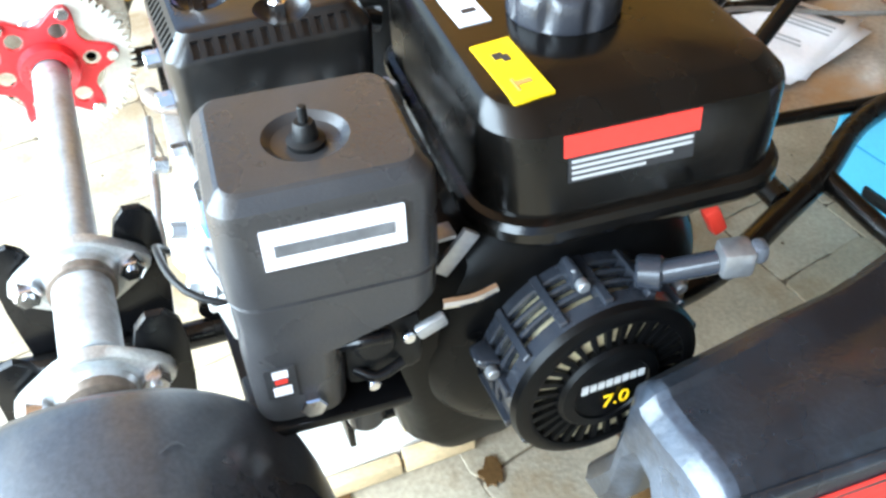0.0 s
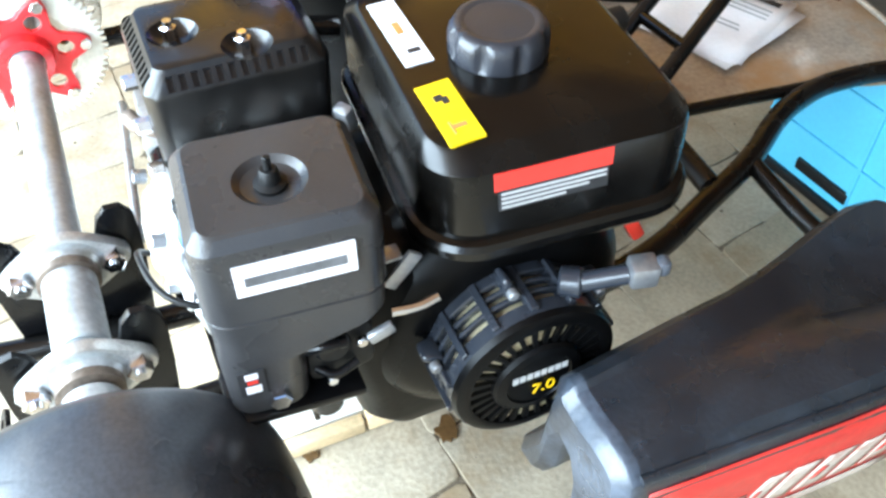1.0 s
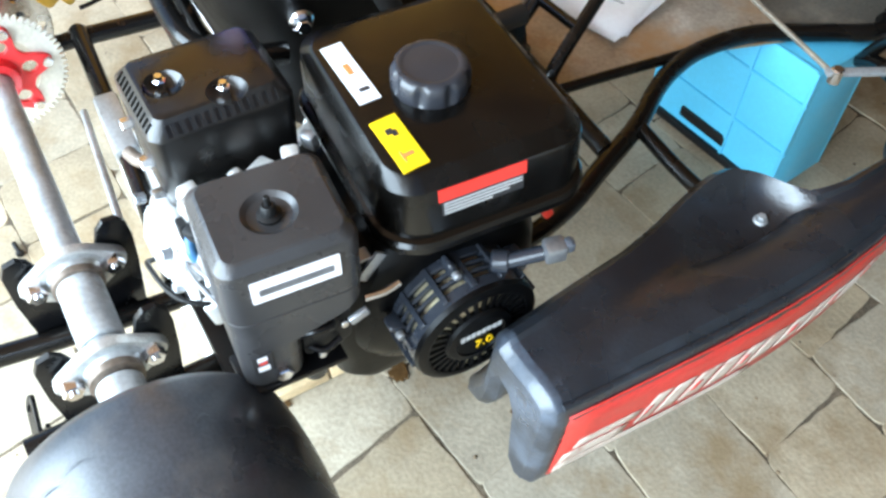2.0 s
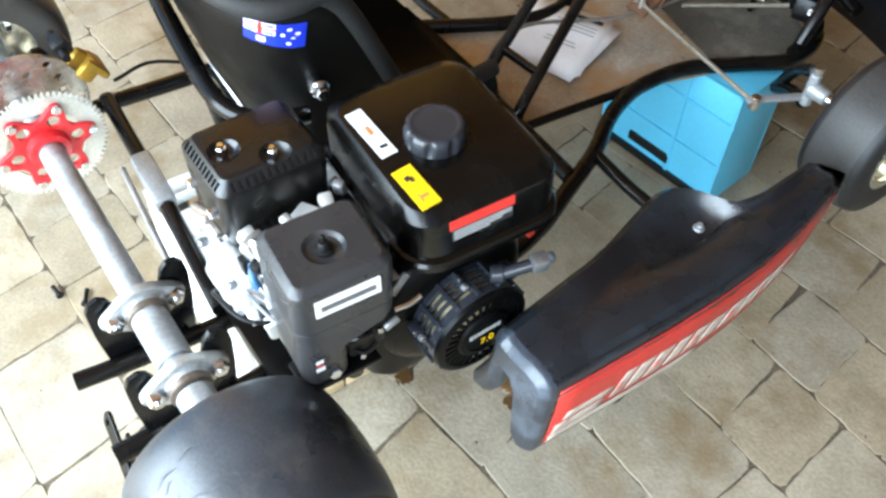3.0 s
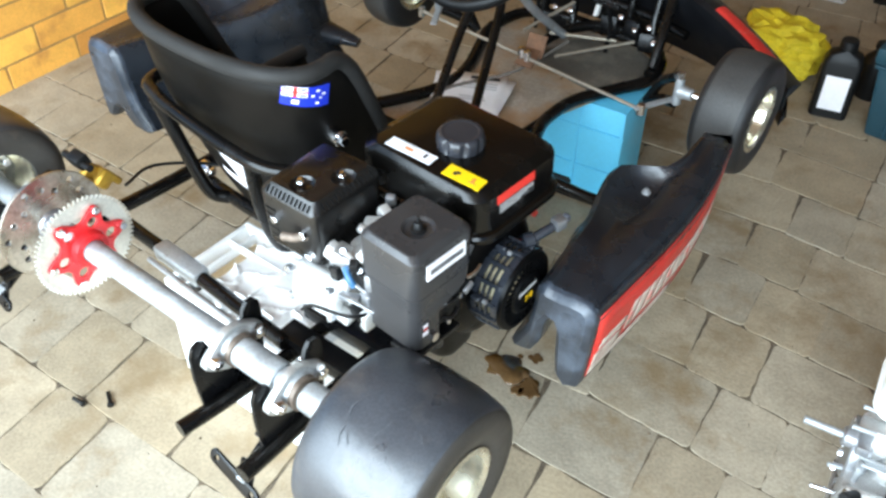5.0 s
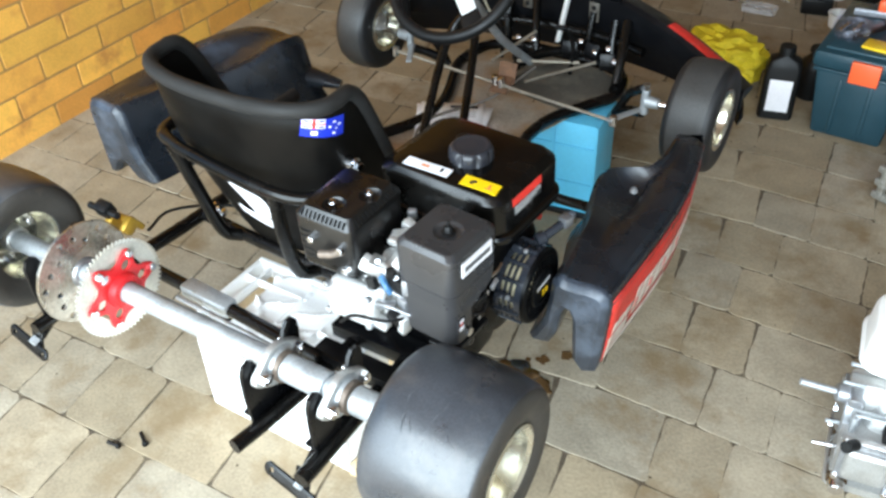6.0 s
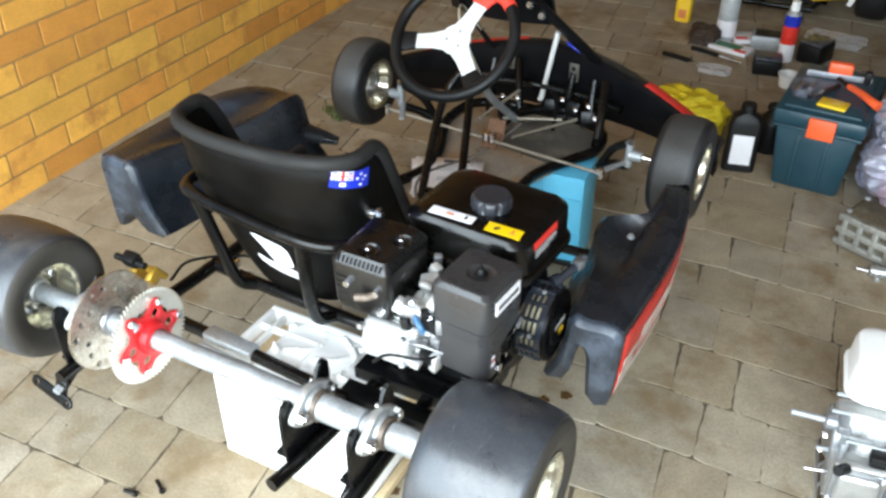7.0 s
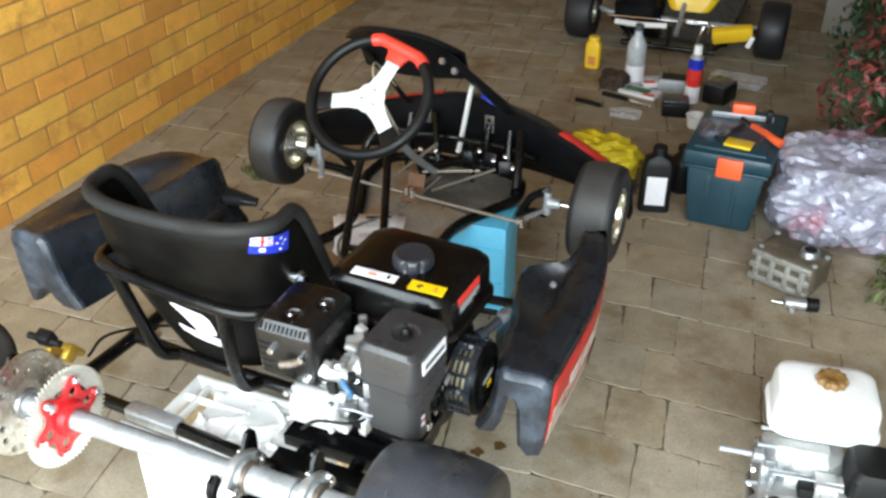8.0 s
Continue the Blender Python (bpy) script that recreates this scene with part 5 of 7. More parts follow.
# muffler under its guard
MX, MY = -0.098, 0.180
bm = bm_new()
add_stack(bm, [(MX, MY, 0.526, 0.104, 0.128, 0.014), (MX, MY, 0.535, 0.112, 0.138, 0.016), (MX, MY, 0.622, 0.116, 0.142, 0.014), (MX, MY, 0.6255, 0.1145, 0.1405, 0.013), (MX, MY, 0.6365, 0.096, 0.122, 0.010), (MX, MY, 0.6400, 0.0915, 0.1175, 0.009), (MX, MY, 0.641, 0.086, 0.112, 0.008)], 0, 5)
muffler = part("muffler_guard", bm, MUFFLER_BLACK, engine, "black pressed muffler guard with cut louvres", sharp=28)
bm = bm_new()
for i in range(11):
    add_box(bm, (MX - 0.040 + i * 0.0080, MY - 0.0652, 0.6310), (0.0044, 0.0115, 0.007), turn=(47, 0, 0))
carve(muffler, bm, 32)
bm = bm_new()
for i in range(12):
    add_box(bm, (MX + 0.0522, MY - 0.050 + i * 0.0092, 0.6310), (0.0115, 0.0050, 0.007), turn=(0, 47, 0))
    add_box(bm, (MX - 0.0522, MY - 0.050 + i * 0.0092, 0.6310), (0.0115, 0.0050, 0.007), turn=(0, -47, 0))
carve(muffler, bm, 32)
bm = bm_new()
for j in range(5):
    add_box(bm, (MX - 0.036, MY - 0.0708, 0.600 - j * 0.012), (0.022, 0.006, 0.005))
carve(muffler, bm, 32)
bm = bm_new()
for x, y in ((-0.099, 0.142), (-0.063, 0.190)):
    add_lathe(bm, [(0.0005, 0.6325), (0.008, 0.6328), (0.014, 0.6350), (0.0185, 0.6395), (0.0205, 0.6425), (0.0215, 0.660), (0.0005, 0.660)], (x + 0.002, y + 0.002, 0), (0, 0, 1), 30)
carve(muffler, bm, 32)
for x, y in ((-0.099, 0.142), (-0.063, 0.190)):
    bm = bm_new()
    add_hex(bm, (x, y, 0.632), (x, y, 0.6455), 0.0062)
    add_cyl(bm, (x, y, 0.6455), (x, y, 0.6505), 0.0036, seg=10)
    part("guard_bolt", bm, CHROME, engine)
bm = bm_new()
add_tube(bm, [(-0.066, 0.114, 0.580), (-0.080, 0.100, 0.578), (-0.098, 0.095, 0.575)], 0.0068, seg=18)
part("exhaust_outlet", bm, COLLAR, engine, "short stained exhaust outlet")
for x, z in ((-0.118, 0.592), (-0.062, 0.590), (-0.055, 0.552)):
    bm = bm_new()
    add_hex(bm, (x, 0.110, z), (x, 0.098, z), 0.0065)
    part("exhaust_bolt", bm, CHROME, engine)

# cylinder, head, carburettor
bm = bm_new()
add_box(bm, (-0.045, 0.170, 0.478), (0.090, 0.11, 0.072), 0.01, turn=(-14, 0, 0))
part("cylinder", bm, ALU, engine, "finned cast aluminium cylinder")
for i in range(8):
    bm = bm_new()
    add_box(bm, (-0.045, 0.126 + i * 0.0135, 0.489 - i * 0.0033), (0.106, 0.0055, 0.078), 0.003, turn=(-14, 0, 0))
    part("cylinder_fin", bm, ALU, engine)
bm = bm_new()
add_box(bm, (-0.046, 0.106, 0.494), (0.092, 0.032, 0.070), 0.014, 3, turn=(-14, 0, 0))
add_box(bm, (-0.046, 0.091, 0.498), (0.070, 0.018, 0.050), 0.012, 3, turn=(-14, 0, 0))
part("valve_cover", bm, BRIGHT_CAST, engine, "bright cast valve cover")
for x, z in ((-0.086, 0.522), (-0.006, 0.522), (-0.086, 0.468), (-0.006, 0.468)):
    bm = bm_new()
    add_hex(bm, (x, 0.094, z), (x, 0.083, z + 0.003), 0.0062)
    part("head_bolt", bm, WORN_ALLOY, engine)
bm = bm_new()
add_box(bm, (0.018, 0.160, 0.540), (0.055, 0.060, 0.060), 0.010, 3)
add_cyl(bm, (-0.02, 0.165, 0.545), (0.05, 0.165, 0.545), 0.021, seg=22)
add_cyl(bm, (0.015, 0.150, 0.47), (0.015, 0.150, 0.515), 0.021, seg=22, bev=0.003)
add_box(bm, (-0.012, 0.130, 0.560), (0.030, 0.030, 0.024), 0.004, turn=(0, 20, 15))
part("carburettor", bm, ALU, engine, "cast silver carburettor")
for c, s, m_ in (((0.030, 0.122, 0.548), (0.034, 0.016, 0.030), DARK_PLASTIC), ((-0.004, 0.118, 0.520), (0.026, 0.012, 0.020), BRIGHT_CAST), ((0.044, 0.116, 0.520), (0.020, 0.014, 0.024), WORN_ALLOY), ((0.006, 0.124, 0.566), (0.022, 0.012, 0.016), BRIGHT_CAST), ((0.030, 0.110, 0.486), (0.030, 0.016, 0.020), DARK_PLASTIC), ((0.044, 0.112, 0.478), (0.016, 0.020, 0.040), BRIGHT_CAST)):
    bm = bm_new()
    add_box(bm, c, s, 0.004, turn=(8, 10, -12))
    part("carburettor_fitting", bm, m_, engine)
for c, s, m_, turn in (((-0.030, 0.128, 0.560), (0.022, 0.018, 0.026), BRIGHT_CAST, (0, 25, 10)), ((0.012, 0.112, 0.505), (0.034, 0.012, 0.014), WORN_ALLOY, (10, 0, 20)), ((0.036, 0.126, 0.590), (0.020, 0.022, 0.012), BRIGHT_CAST, (20, 10, 0)), ((-0.012, 0.112, 0.540), (0.018, 0.012, 0.022), DARK_PLASTIC, (0, -15, 0)), ((0.024, 0.114, 0.572), (0.014, 0.014, 0.018), DARK_PLASTIC, (15, 0, 30)), ((0.050, 0.118, 0.556), (0.012, 0.020, 0.030), WORN_ALLOY, (0, 0, 15)), ((0.000, 0.104, 0.470), (0.040, 0.020, 0.014), BRIGHT_CAST, (0, 8, 0))):
    bm = bm_new()
    add_box(bm, c, s, 0.003, turn=turn)
    part("carburettor_fitting", bm, m_, engine)
bm = bm_new()
add_tube(bm, [(0.004, 0.116, 0.556), (0.018, 0.108, 0.548), (0.024, 0.110, 0.536)], 0.0055, seg=12)
part("blue_elbow", bm, BLUE_HOSE, engine, "small blue plastic elbow")
for pts in ([(-0.02, 0.125, 0.560), (0.0, 0.118, 0.572), (0.030, 0.122, 0.562)], [(-0.02, 0.105, 0.50), (0.02, 0.10, 0.515), (0.06, 0.11, 0.505)], [(-0.01, 0.118, 0.528), (0.02, 0.110, 0.540), (0.045, 0.115, 0.530)]):
    bm = bm_new()
    add_tube(bm, pts, 0.0022, seg=8)
    part("linkage_rod", bm, WORN_ALLOY, engine)
for c in ((-0.010, 0.130, 0.572), (0.028, 0.122, 0.560), (0.040, 0.112, 0.470)):
    bm = bm_new()
    add_hex(bm, c, (c[0] + 0.003, c[1] - 0.006, c[2] + 0.004), 0.0055)
    part("small_nut", bm, WORN_ALLOY, engine)
tube("spark_lead", [(-0.06, 0.08, 0.46), (-0.02, 0.07, 0.50), (0.04, 0.09, 0.50), (0.06, 0.18, 0.47)], 0.0028, DARK_PLASTIC, engine)
bm = bm_new()
add_cyl(bm, (-0.105, 0.315, 0.435), (-0.135, 0.315, 0.435), 0.075, 0.07, seg=36, bev=0.006)
add_cyl(bm, (-0.135, 0.315, 0.435), (-0.19, 0.315, 0.435), 0.011, seg=18)
part("side_cover", bm, ALU, engine, "cast side cover with the drive shaft")

for c, s, m_, turn in (((-0.012, 0.200, 0.566), (0.034, 0.028, 0.026), BRIGHT_CAST, (10, -15, 20)), ((-0.018, 0.228, 0.574), (0.020, 0.018, 0.020), BRIGHT_CAST, (0, 20, -15)), ((-0.026, 0.252, 0.578), (0.016, 0.012, 0.024), WORN_ALLOY, (15, 0, 30)), ((0.012, 0.212, 0.560), (0.024, 0.030, 0.018), WORN_ALLOY, (0, 0, -12)), ((-0.006, 0.172, 0.582), (0.024, 0.014, 0.014), ALU, (20, 10, 8))):
    bm = bm_new()
    add_box(bm, c, s, 0.004, turn=turn)
    part("intake_fitting", bm, m_, engine)

# flag and stickers on the seat's back
def on_seat(u, s, lift):
    """A place on the outside of the seat: u as in seat_ring, s the height."""
    def p(uu, ss):
        r = seat_ring(ss)
        f = (uu + 1) / 2 * 40
        i = min(39, int(f))
        return r[i] + (r[i + 1] - r[i]) * (f - i)
    q = p(u, s)
    n = (p(u + 0.02, s) - p(u - 0.02, s)).cross(p(u, min(1, s + 0.03)) - p(u, s - 0.03)).normalized()
    if (q + n * 0.01 - Vector((SX, 0.5, q.z))).length < (q - Vector((SX, 0.5, q.z))).length:
        n = -n
    return q + n * lift


def flag_piece(name, a0, a1, b0, b1, lift, material, label="", na=6, nb=4):
    """A patch on the seat's shoulder, in shares of the flag's own width and height."""
    bm = bm_new()
    g = []
    for i in range(na + 1):
        a = a0 + (a1 - a0) * i / na
        g.append([bm.verts.new(on_seat(-0.275 - 0.175 * a + 0.022 * (1 - b), 0.972 - 0.042 * a - 0.090 * (1 - b), lift)) for b in [b0 + (b1 - b0) * j / nb for j in range(nb + 1)]])
    for i in range(na):
        for j in range(nb):
            bm.faces.new((g[i][j], g[i + 1][j], g[i + 1][j + 1], g[i][j + 1]))
    return part(name, bm, material, seat, label)


flag_piece("flag_sticker", 0, 1, 0, 1, 0.0060, BLUE_STICKER, "blue flag sticker with a white and red canton and white stars")
flag_piece("flag_canton", 0.02, 0.54, 0.50, 1.0, 0.0068, WHITE_STICKER)
flag_piece("flag_cross", 0.02, 0.54, 0.71, 0.79, 0.0074, RED_STICKER)
flag_piece("flag_cross", 0.24, 0.32, 0.50, 1.0, 0.0074, RED_STICKER)
for a0, b0 in ((0.05, 0.86), (0.38, 0.86), (0.05, 0.56), (0.38, 0.56)):
    flag_piece("flag_field", a0, a0 + 0.13, b0, b0 + 0.09, 0.0074, BLUE_STICKER, na=2, nb=2)
for a, b, s in ((0.30, 0.24, 0.075), (0.76, 0.80, 0.035), (0.66, 0.56, 0.035), (0.88, 0.60, 0.035), (0.76, 0.20, 0.035), (0.82, 0.44, 0.025)):
    flag_piece("flag_star", a - s, a + s, b - s * 1.5, b + s * 1.5, 0.0068, WHITE_STICKER, na=2, nb=2)
# what is left of a torn white sticker: for each height, from where to where it reaches
bm = bm_new()
torn = [(0.455, 0.050, 0.034), (0.440, 0.046, 0.004), (0.420, 0.040, -0.038), (0.390, 0.031, -0.052), (0.340, 0.018, -0.058), (0.290, 0.006, -0.060), (0.262, 0.004, -0.056)]
g = [[bm.verts.new(on_seat(u0 + (u1 - u0) * i / 5, s, 0.0060)) for i in range(6)] for s, u0, u1 in torn]
for p, q in zip(g, g[1:]):
    for i in range(5):
        bm.faces.new((p[i], p[i + 1], q[i + 1], q[i]))
part("white_sticker", bm, WHITE_STICKER, seat, "torn white sticker")
bm = bm_new()
strip = [(0.066, 0.272, 0.286), (0.058, 0.240, 0.292), (0.030, 0.210, 0.272), (0.0, 0.190, 0.259), (-0.030, 0.176, 0.256), (-0.055, 0.168, 0.240), (-0.075, 0.166, 0.222), (-0.082, 0.176, 0.205)]
g = [[bm.verts.new(on_seat(u, s0 + (s1 - s0) * j / 2, 0.0064)) for j in range(3)] for u, s0, s1 in strip]
for p, q in zip(g, g[1:]):
    for j in range(2):
        bm.faces.new((p[j], p[j + 1], q[j + 1], q[j]))
part("white_sticker", bm, WHITE_STICKER, seat)


# ---- what the kart rests on ----
carton = thing("white_carton", (-0.30, 0.215, 0), "open white foam carton under the kart's rear", "carton")
CX0, CX1, CY0, CY1, CH = -0.480, -0.118, 0.108, 0.322, 0.256
for name, c, s in (("carton_wall", ((CX0 + CX1) / 2, CY0 + 0.006, CH / 2), (CX1 - CX0, 0.012, CH)), ("carton_wall", ((CX0 + CX1) / 2, CY1 - 0.006, CH / 2), (CX1 - CX0, 0.012, CH)), ("carton_wall", (CX0 + 0.006, (CY0 + CY1) / 2, CH / 2), (0.012, CY1 - CY0 - 0.0242, CH - 0.001)), ("carton_wall", (CX1 - 0.006, (CY0 + CY1) / 2, CH / 2), (0.012, CY1 - CY0 - 0.0242, CH - 0.001)), ("carton_base", ((CX0 + CX1) / 2, (CY0 + CY1) / 2, 0.006), (CX1 - CX0 - 0.0242, CY1 - CY0 - 0.0242, 0.010))):
    bm = bm_new()
    add_box(bm, c, s, 0.002)
    part(name, bm, FOAM, carton)
for c, s in (((-0.39, 0.262, CH - 0.012), (0.16, 0.006, 0.020)), ((-0.44, 0.215, CH - 0.012), (0.006, 0.18, 0.020))):
    bm = bm_new()
    add_box(bm, c, s, 0.0015)
    part("carton_rib", bm, FOAM, carton)


def crumpled(name, c, s, material, parent, seed, cuts=14, rough=0.35, freq=9.0, label="", flat=False, drop=None, sub=4):
    """A folded, creased lump of sheet material about a rounded block."""
    bm = bm_new()
    bmesh.ops.create_icosphere(bm, subdivisions=sub, radius=1.0)
    off = Vector((seed * 3.1, seed * 1.7, seed * 0.9))
    for v in bm.verts:
        d = v.co.normalized()
        k = max(abs(d.x), abs(d.y), abs(d.z)) ** 0.55
        p = d / k
        n1 = noise.noise(d * 2.2 + off)
        n2 = abs(noise.noise(d * freq * 0.6 + off)) + 0.5 * abs(noise.noise(d * freq * 1.4 + off))
        p = p * (1.0 + rough * 0.5 * n1 - rough * 0.55 * n2)
        v.co = Vector((c[0] + p.x * s[0] / 2, c[1] + p.y * s[1] / 2, c[2] + p.z * s[2] / 2))
        if drop is not None and v.co.z < drop:
            v.co.z = drop + (v.co.z - drop) * 0.02
    return part(name, bm, material, parent, label, sharp=28, flat=flat)


packing = thing("foam_packing", (-0.27, 0.22, 0.13), "creased white foam sheet closing most of the carton", "packing")
bm = bm_new()
NX, NY = 44, 34
grid = []
for i in range(NX + 1):
    row = []
    for j in range(NY + 1):
        u, v = i / NX, j / NY
        x, y = -0.405 + 0.272 * u, CY0 + 0.014 + 0.186 * v
        fold = max(0.0, 0.055 - abs(noise.noise(Vector((u * 2.1 + 1.3, v * 1.7, 0.4))))) * 0.20 + max(0.0, 0.05 - abs(noise.noise(Vector((u * 3.3, v * 2.6 + 4.0, 2.2))))) * 0.16
        if u < 0.06 and v > 0.45:
            y -= 0.03 * (v - 0.45)
        row.append(bm.verts.new((x, y, 0.2500 + fold + 0.004 * noise.noise(Vector((u * 4, v * 4, 7.0))))))
    grid.append(row)
for i in range(NX):
    for j in range(NY):
        bm.faces.new((grid[i][j], grid[i + 1][j], grid[i + 1][j + 1], grid[i][j + 1]))
sheet = part("packing_sheet", bm, FOAM, packing, sharp=60)
th = sheet.modifiers.new("thick", "SOLIDIFY")
th.thickness, th.offset = 0.010, -1.0
for p, q, w in (((-0.40, 0.165), (-0.245, 0.165), 0.006), ((-0.32, 0.125), (-0.32, 0.24), 0.006)):
    bm = bm_new()
    add_tube(bm, [(*p, 0.2515), ((p[0] + q[0]) / 2, (p[1] + q[1]) / 2 + 0.003, 0.2530), (*q, 0.2515)], w / 2, seg=8)
    part("moulded_rib", bm, FOAM, packing)
bm = bm_new()
add_box(bm, ((CX0 - 0.405) / 2 + 0.03, 0.235, 0.222), (0.15, 0.14, 0.008), 0.002)
part("tan_insert", bm, TIMBER, packing, "tan card insert in the carton's recess")
timber = thing("timber_frame", (-0.108, 0.305, 0), "pale sawn timber frame beside the foam carton", "timber frame")
for z0, z1, dx, y0 in ((0.0, 0.030, 0.004, 0.262), (0.074, 0.112, 0.0, 0.264), (0.126, 0.190, 0.002, 0.262)):
    bm = bm_new()
    add_box(bm, (-0.110 + dx, (y0 + 0.352) / 2, (z0 + z1) / 2), (0.016, 0.352 - y0, z1 - z0), 0.002)
    part("slat", bm, TIMBER, timber)
bm = bm_new()
add_box(bm, (-0.108, 0.336, 0.098), (0.010, 0.022, 0.190), 0.002)
part("upright", bm, TIMBER, timber)
bm = bm_new()
add_box(bm, (-0.106, 0.180, 0.012), (0.018, 0.155, 0.024), 0.003)
part("sill_lath", bm, TIMBER, timber)

crate = thing("blue_crate", (-0.18, 1.17, 0), "sky-blue plastic crate under the kart's floor", "crate")
BX0, BX1, BY0, BY1, BH = -0.360, -0.058, 1.091, 1.240, 0.2845
for c, s in ((((BX0 + BX1) / 2, BY0 + 0.004, BH / 2), (BX1 - BX0, 0.008, BH)), (((BX0 + BX1) / 2, BY1 - 0.004, BH / 2), (BX1 - BX0, 0.008, BH)), ((BX0 + 0.004, (BY0 + BY1) / 2, BH / 2), (0.008, BY1 - BY0 - 0.0164, BH - 0.001)), ((BX1 - 0.004, (BY0 + BY1) / 2, BH / 2), (0.008, BY1 - BY0 - 0.0164, BH - 0.001)), (((BX0 + BX1) / 2, (BY0 + BY1) / 2, 0.006), (BX1 - BX0 - 0.0164, BY1 - BY0 - 0.0164, 0.008))):
    bm = bm_new()
    add_box(bm, c, s, 0.0015)
    part("crate_wall", bm, BLUE_PLASTIC, crate)
for z in (0.105, 0.215):
    bm = bm_new()
    add_box(bm, ((BX0 + BX1) / 2, BY0 - 0.0015, z), (BX1 - BX0 + 0.004, 0.006, 0.006), 0.001)
    part("crate_rib", bm, BLUE_PLASTIC, crate)
for x in (BX0 + 0.004, BX1 - 0.004, -0.175):
    bm = bm_new()
    add_box(bm, (x, BY0 - 0.0015, BH / 2), (0.007, 0.006, BH), 0.001)
    part("crate_rib", bm, BLUE_PLASTIC, crate)
bm = bm_new()
add_box(bm, ((BX0 + BX1) / 2, (BY0 + BY1) / 2, BH - 0.008), (BX1 - BX0 - 0.0166, BY1 - BY0 - 0.0166, 0.010), 0.002)
part("crate_lid", bm, BLUE_PLASTIC, crate)
bm = bm_new()
add_box(bm, (-0.227, BY0 - 0.002, 0.045), (0.108, 0.008, 0.022), 0.003)
part("hand_slot", bm, DARK_PLASTIC, crate, "dark hand slot")
# dark strip along the crate's front bottom edge
bm = bm_new()
add_box(bm, ((BX0 + BX1) / 2, BY0 - 0.004, 0.009), (0.270, 0.010, 0.016), 0.002)
part("crate_foot", bm, DARK_PLASTIC, crate)
crate.matrix_basis = pose(-0.18, 1.17, 0, 0, 0, 6.5)

manual = thing("printed_manual", (-0.335, 0.88, 0.2915), "open white printed manual on the floor tray", "manual")
for k, (turn, lift, dx) in enumerate(((30, 0.0, 0.0), (16, 0.0016, 0.014), (25, 0.0032, 0.004))):
    bm = bm_new()
    n = 8
    rows = []
    for i in range(n + 1):
        u = -0.5 + i / n
        rows.append([bm.verts.new(pose(-0.378 + dx, 0.922, 0.2935 + lift, 0, 0, turn) @ Vector((u * 0.165, w * 0.178, 0.012 * (w + 0.5) ** 2 + 0.006 * abs(u) ** 1.5))) for w in (-0.5, -0.17, 0.17, 0.5)])
    for a, b in zip(rows, rows[1:]):
        for j in range(3):
            bm.faces.new((a[j], b[j], b[j + 1], a[j + 1]))
    leaf = part("page", bm, PAPER, manual)
    th = leaf.modifiers.new("thick", "SOLIDIFY")
    th.thickness = 0.0012
page = pose(-0.374, 0.922, 0.2935 + 0.0032, 0, 0, 25)
for k, (u0, w0, lu, lw) in enumerate(((0.030, 0.070, 0.070, 0.010), (0.020, 0.050, 0.085, 0.003), (0.022, 0.040, 0.080, 0.003), (0.018, 0.030, 0.090, 0.003), (0.010, -0.005, 0.060, 0.003), (0.012, -0.015, 0.066, 0.003))):
    bm = bm_new()
    add_box(bm, (0, 0, 0), (lu, lw, 0.0008))
    bm.transform(page @ pose(u0, w0, 0.012 * (w0 / 0.178 + 0.5) ** 2 + 0.0028, math.degrees(0.024 * (w0 / 0.178 + 0.5) / 0.178), 0, 0))
    part("print_line", bm, GREY_PRINT if k else BLACK_PRINT, manual, flat=True)

# ---- spilt oil and bits on the paving ----
def puddle(c, r, seed, stretch=1.0, turn=0.0):
    bm = bm_new()
    n = 40
    ring = []
    off = Vector((seed * 2.3, seed, 0))
    for k in range(n):
        a = k * 2 * math.pi / n
        q = Vector((math.cos(a), math.sin(a), 0))
        rr = r * (1.0 + 0.55 * noise.noise(q * 1.3 + off) + 0.22 * noise.noise(q * 3.5 + off))
        x, y = rr * math.cos(a) * stretch, rr * math.sin(a)
        t = radians(turn)
        ring.append((c[0] + x * math.cos(t) - y * math.sin(t), c[1] + x * math.sin(t) + y * math.cos(t)))
    top = [bm.verts.new((x, y, 0.0022)) for x, y in ring]
    low = [bm.verts.new((c[0] + (x - c[0]) * 1.03, c[1] + (y - c[1]) * 1.03, -0.002)) for x, y in ring]
    bm.faces.new(top)
    for i in range(n):
        bm.faces.new((low[i], low[(i + 1) % n], top[(i + 1) % n], top[i]))
    return tagged(part("oil_stain", bm, OIL, None, sharp=80), "brown oil spilt on the pavers", "oil stain", "oil stains on the paving")


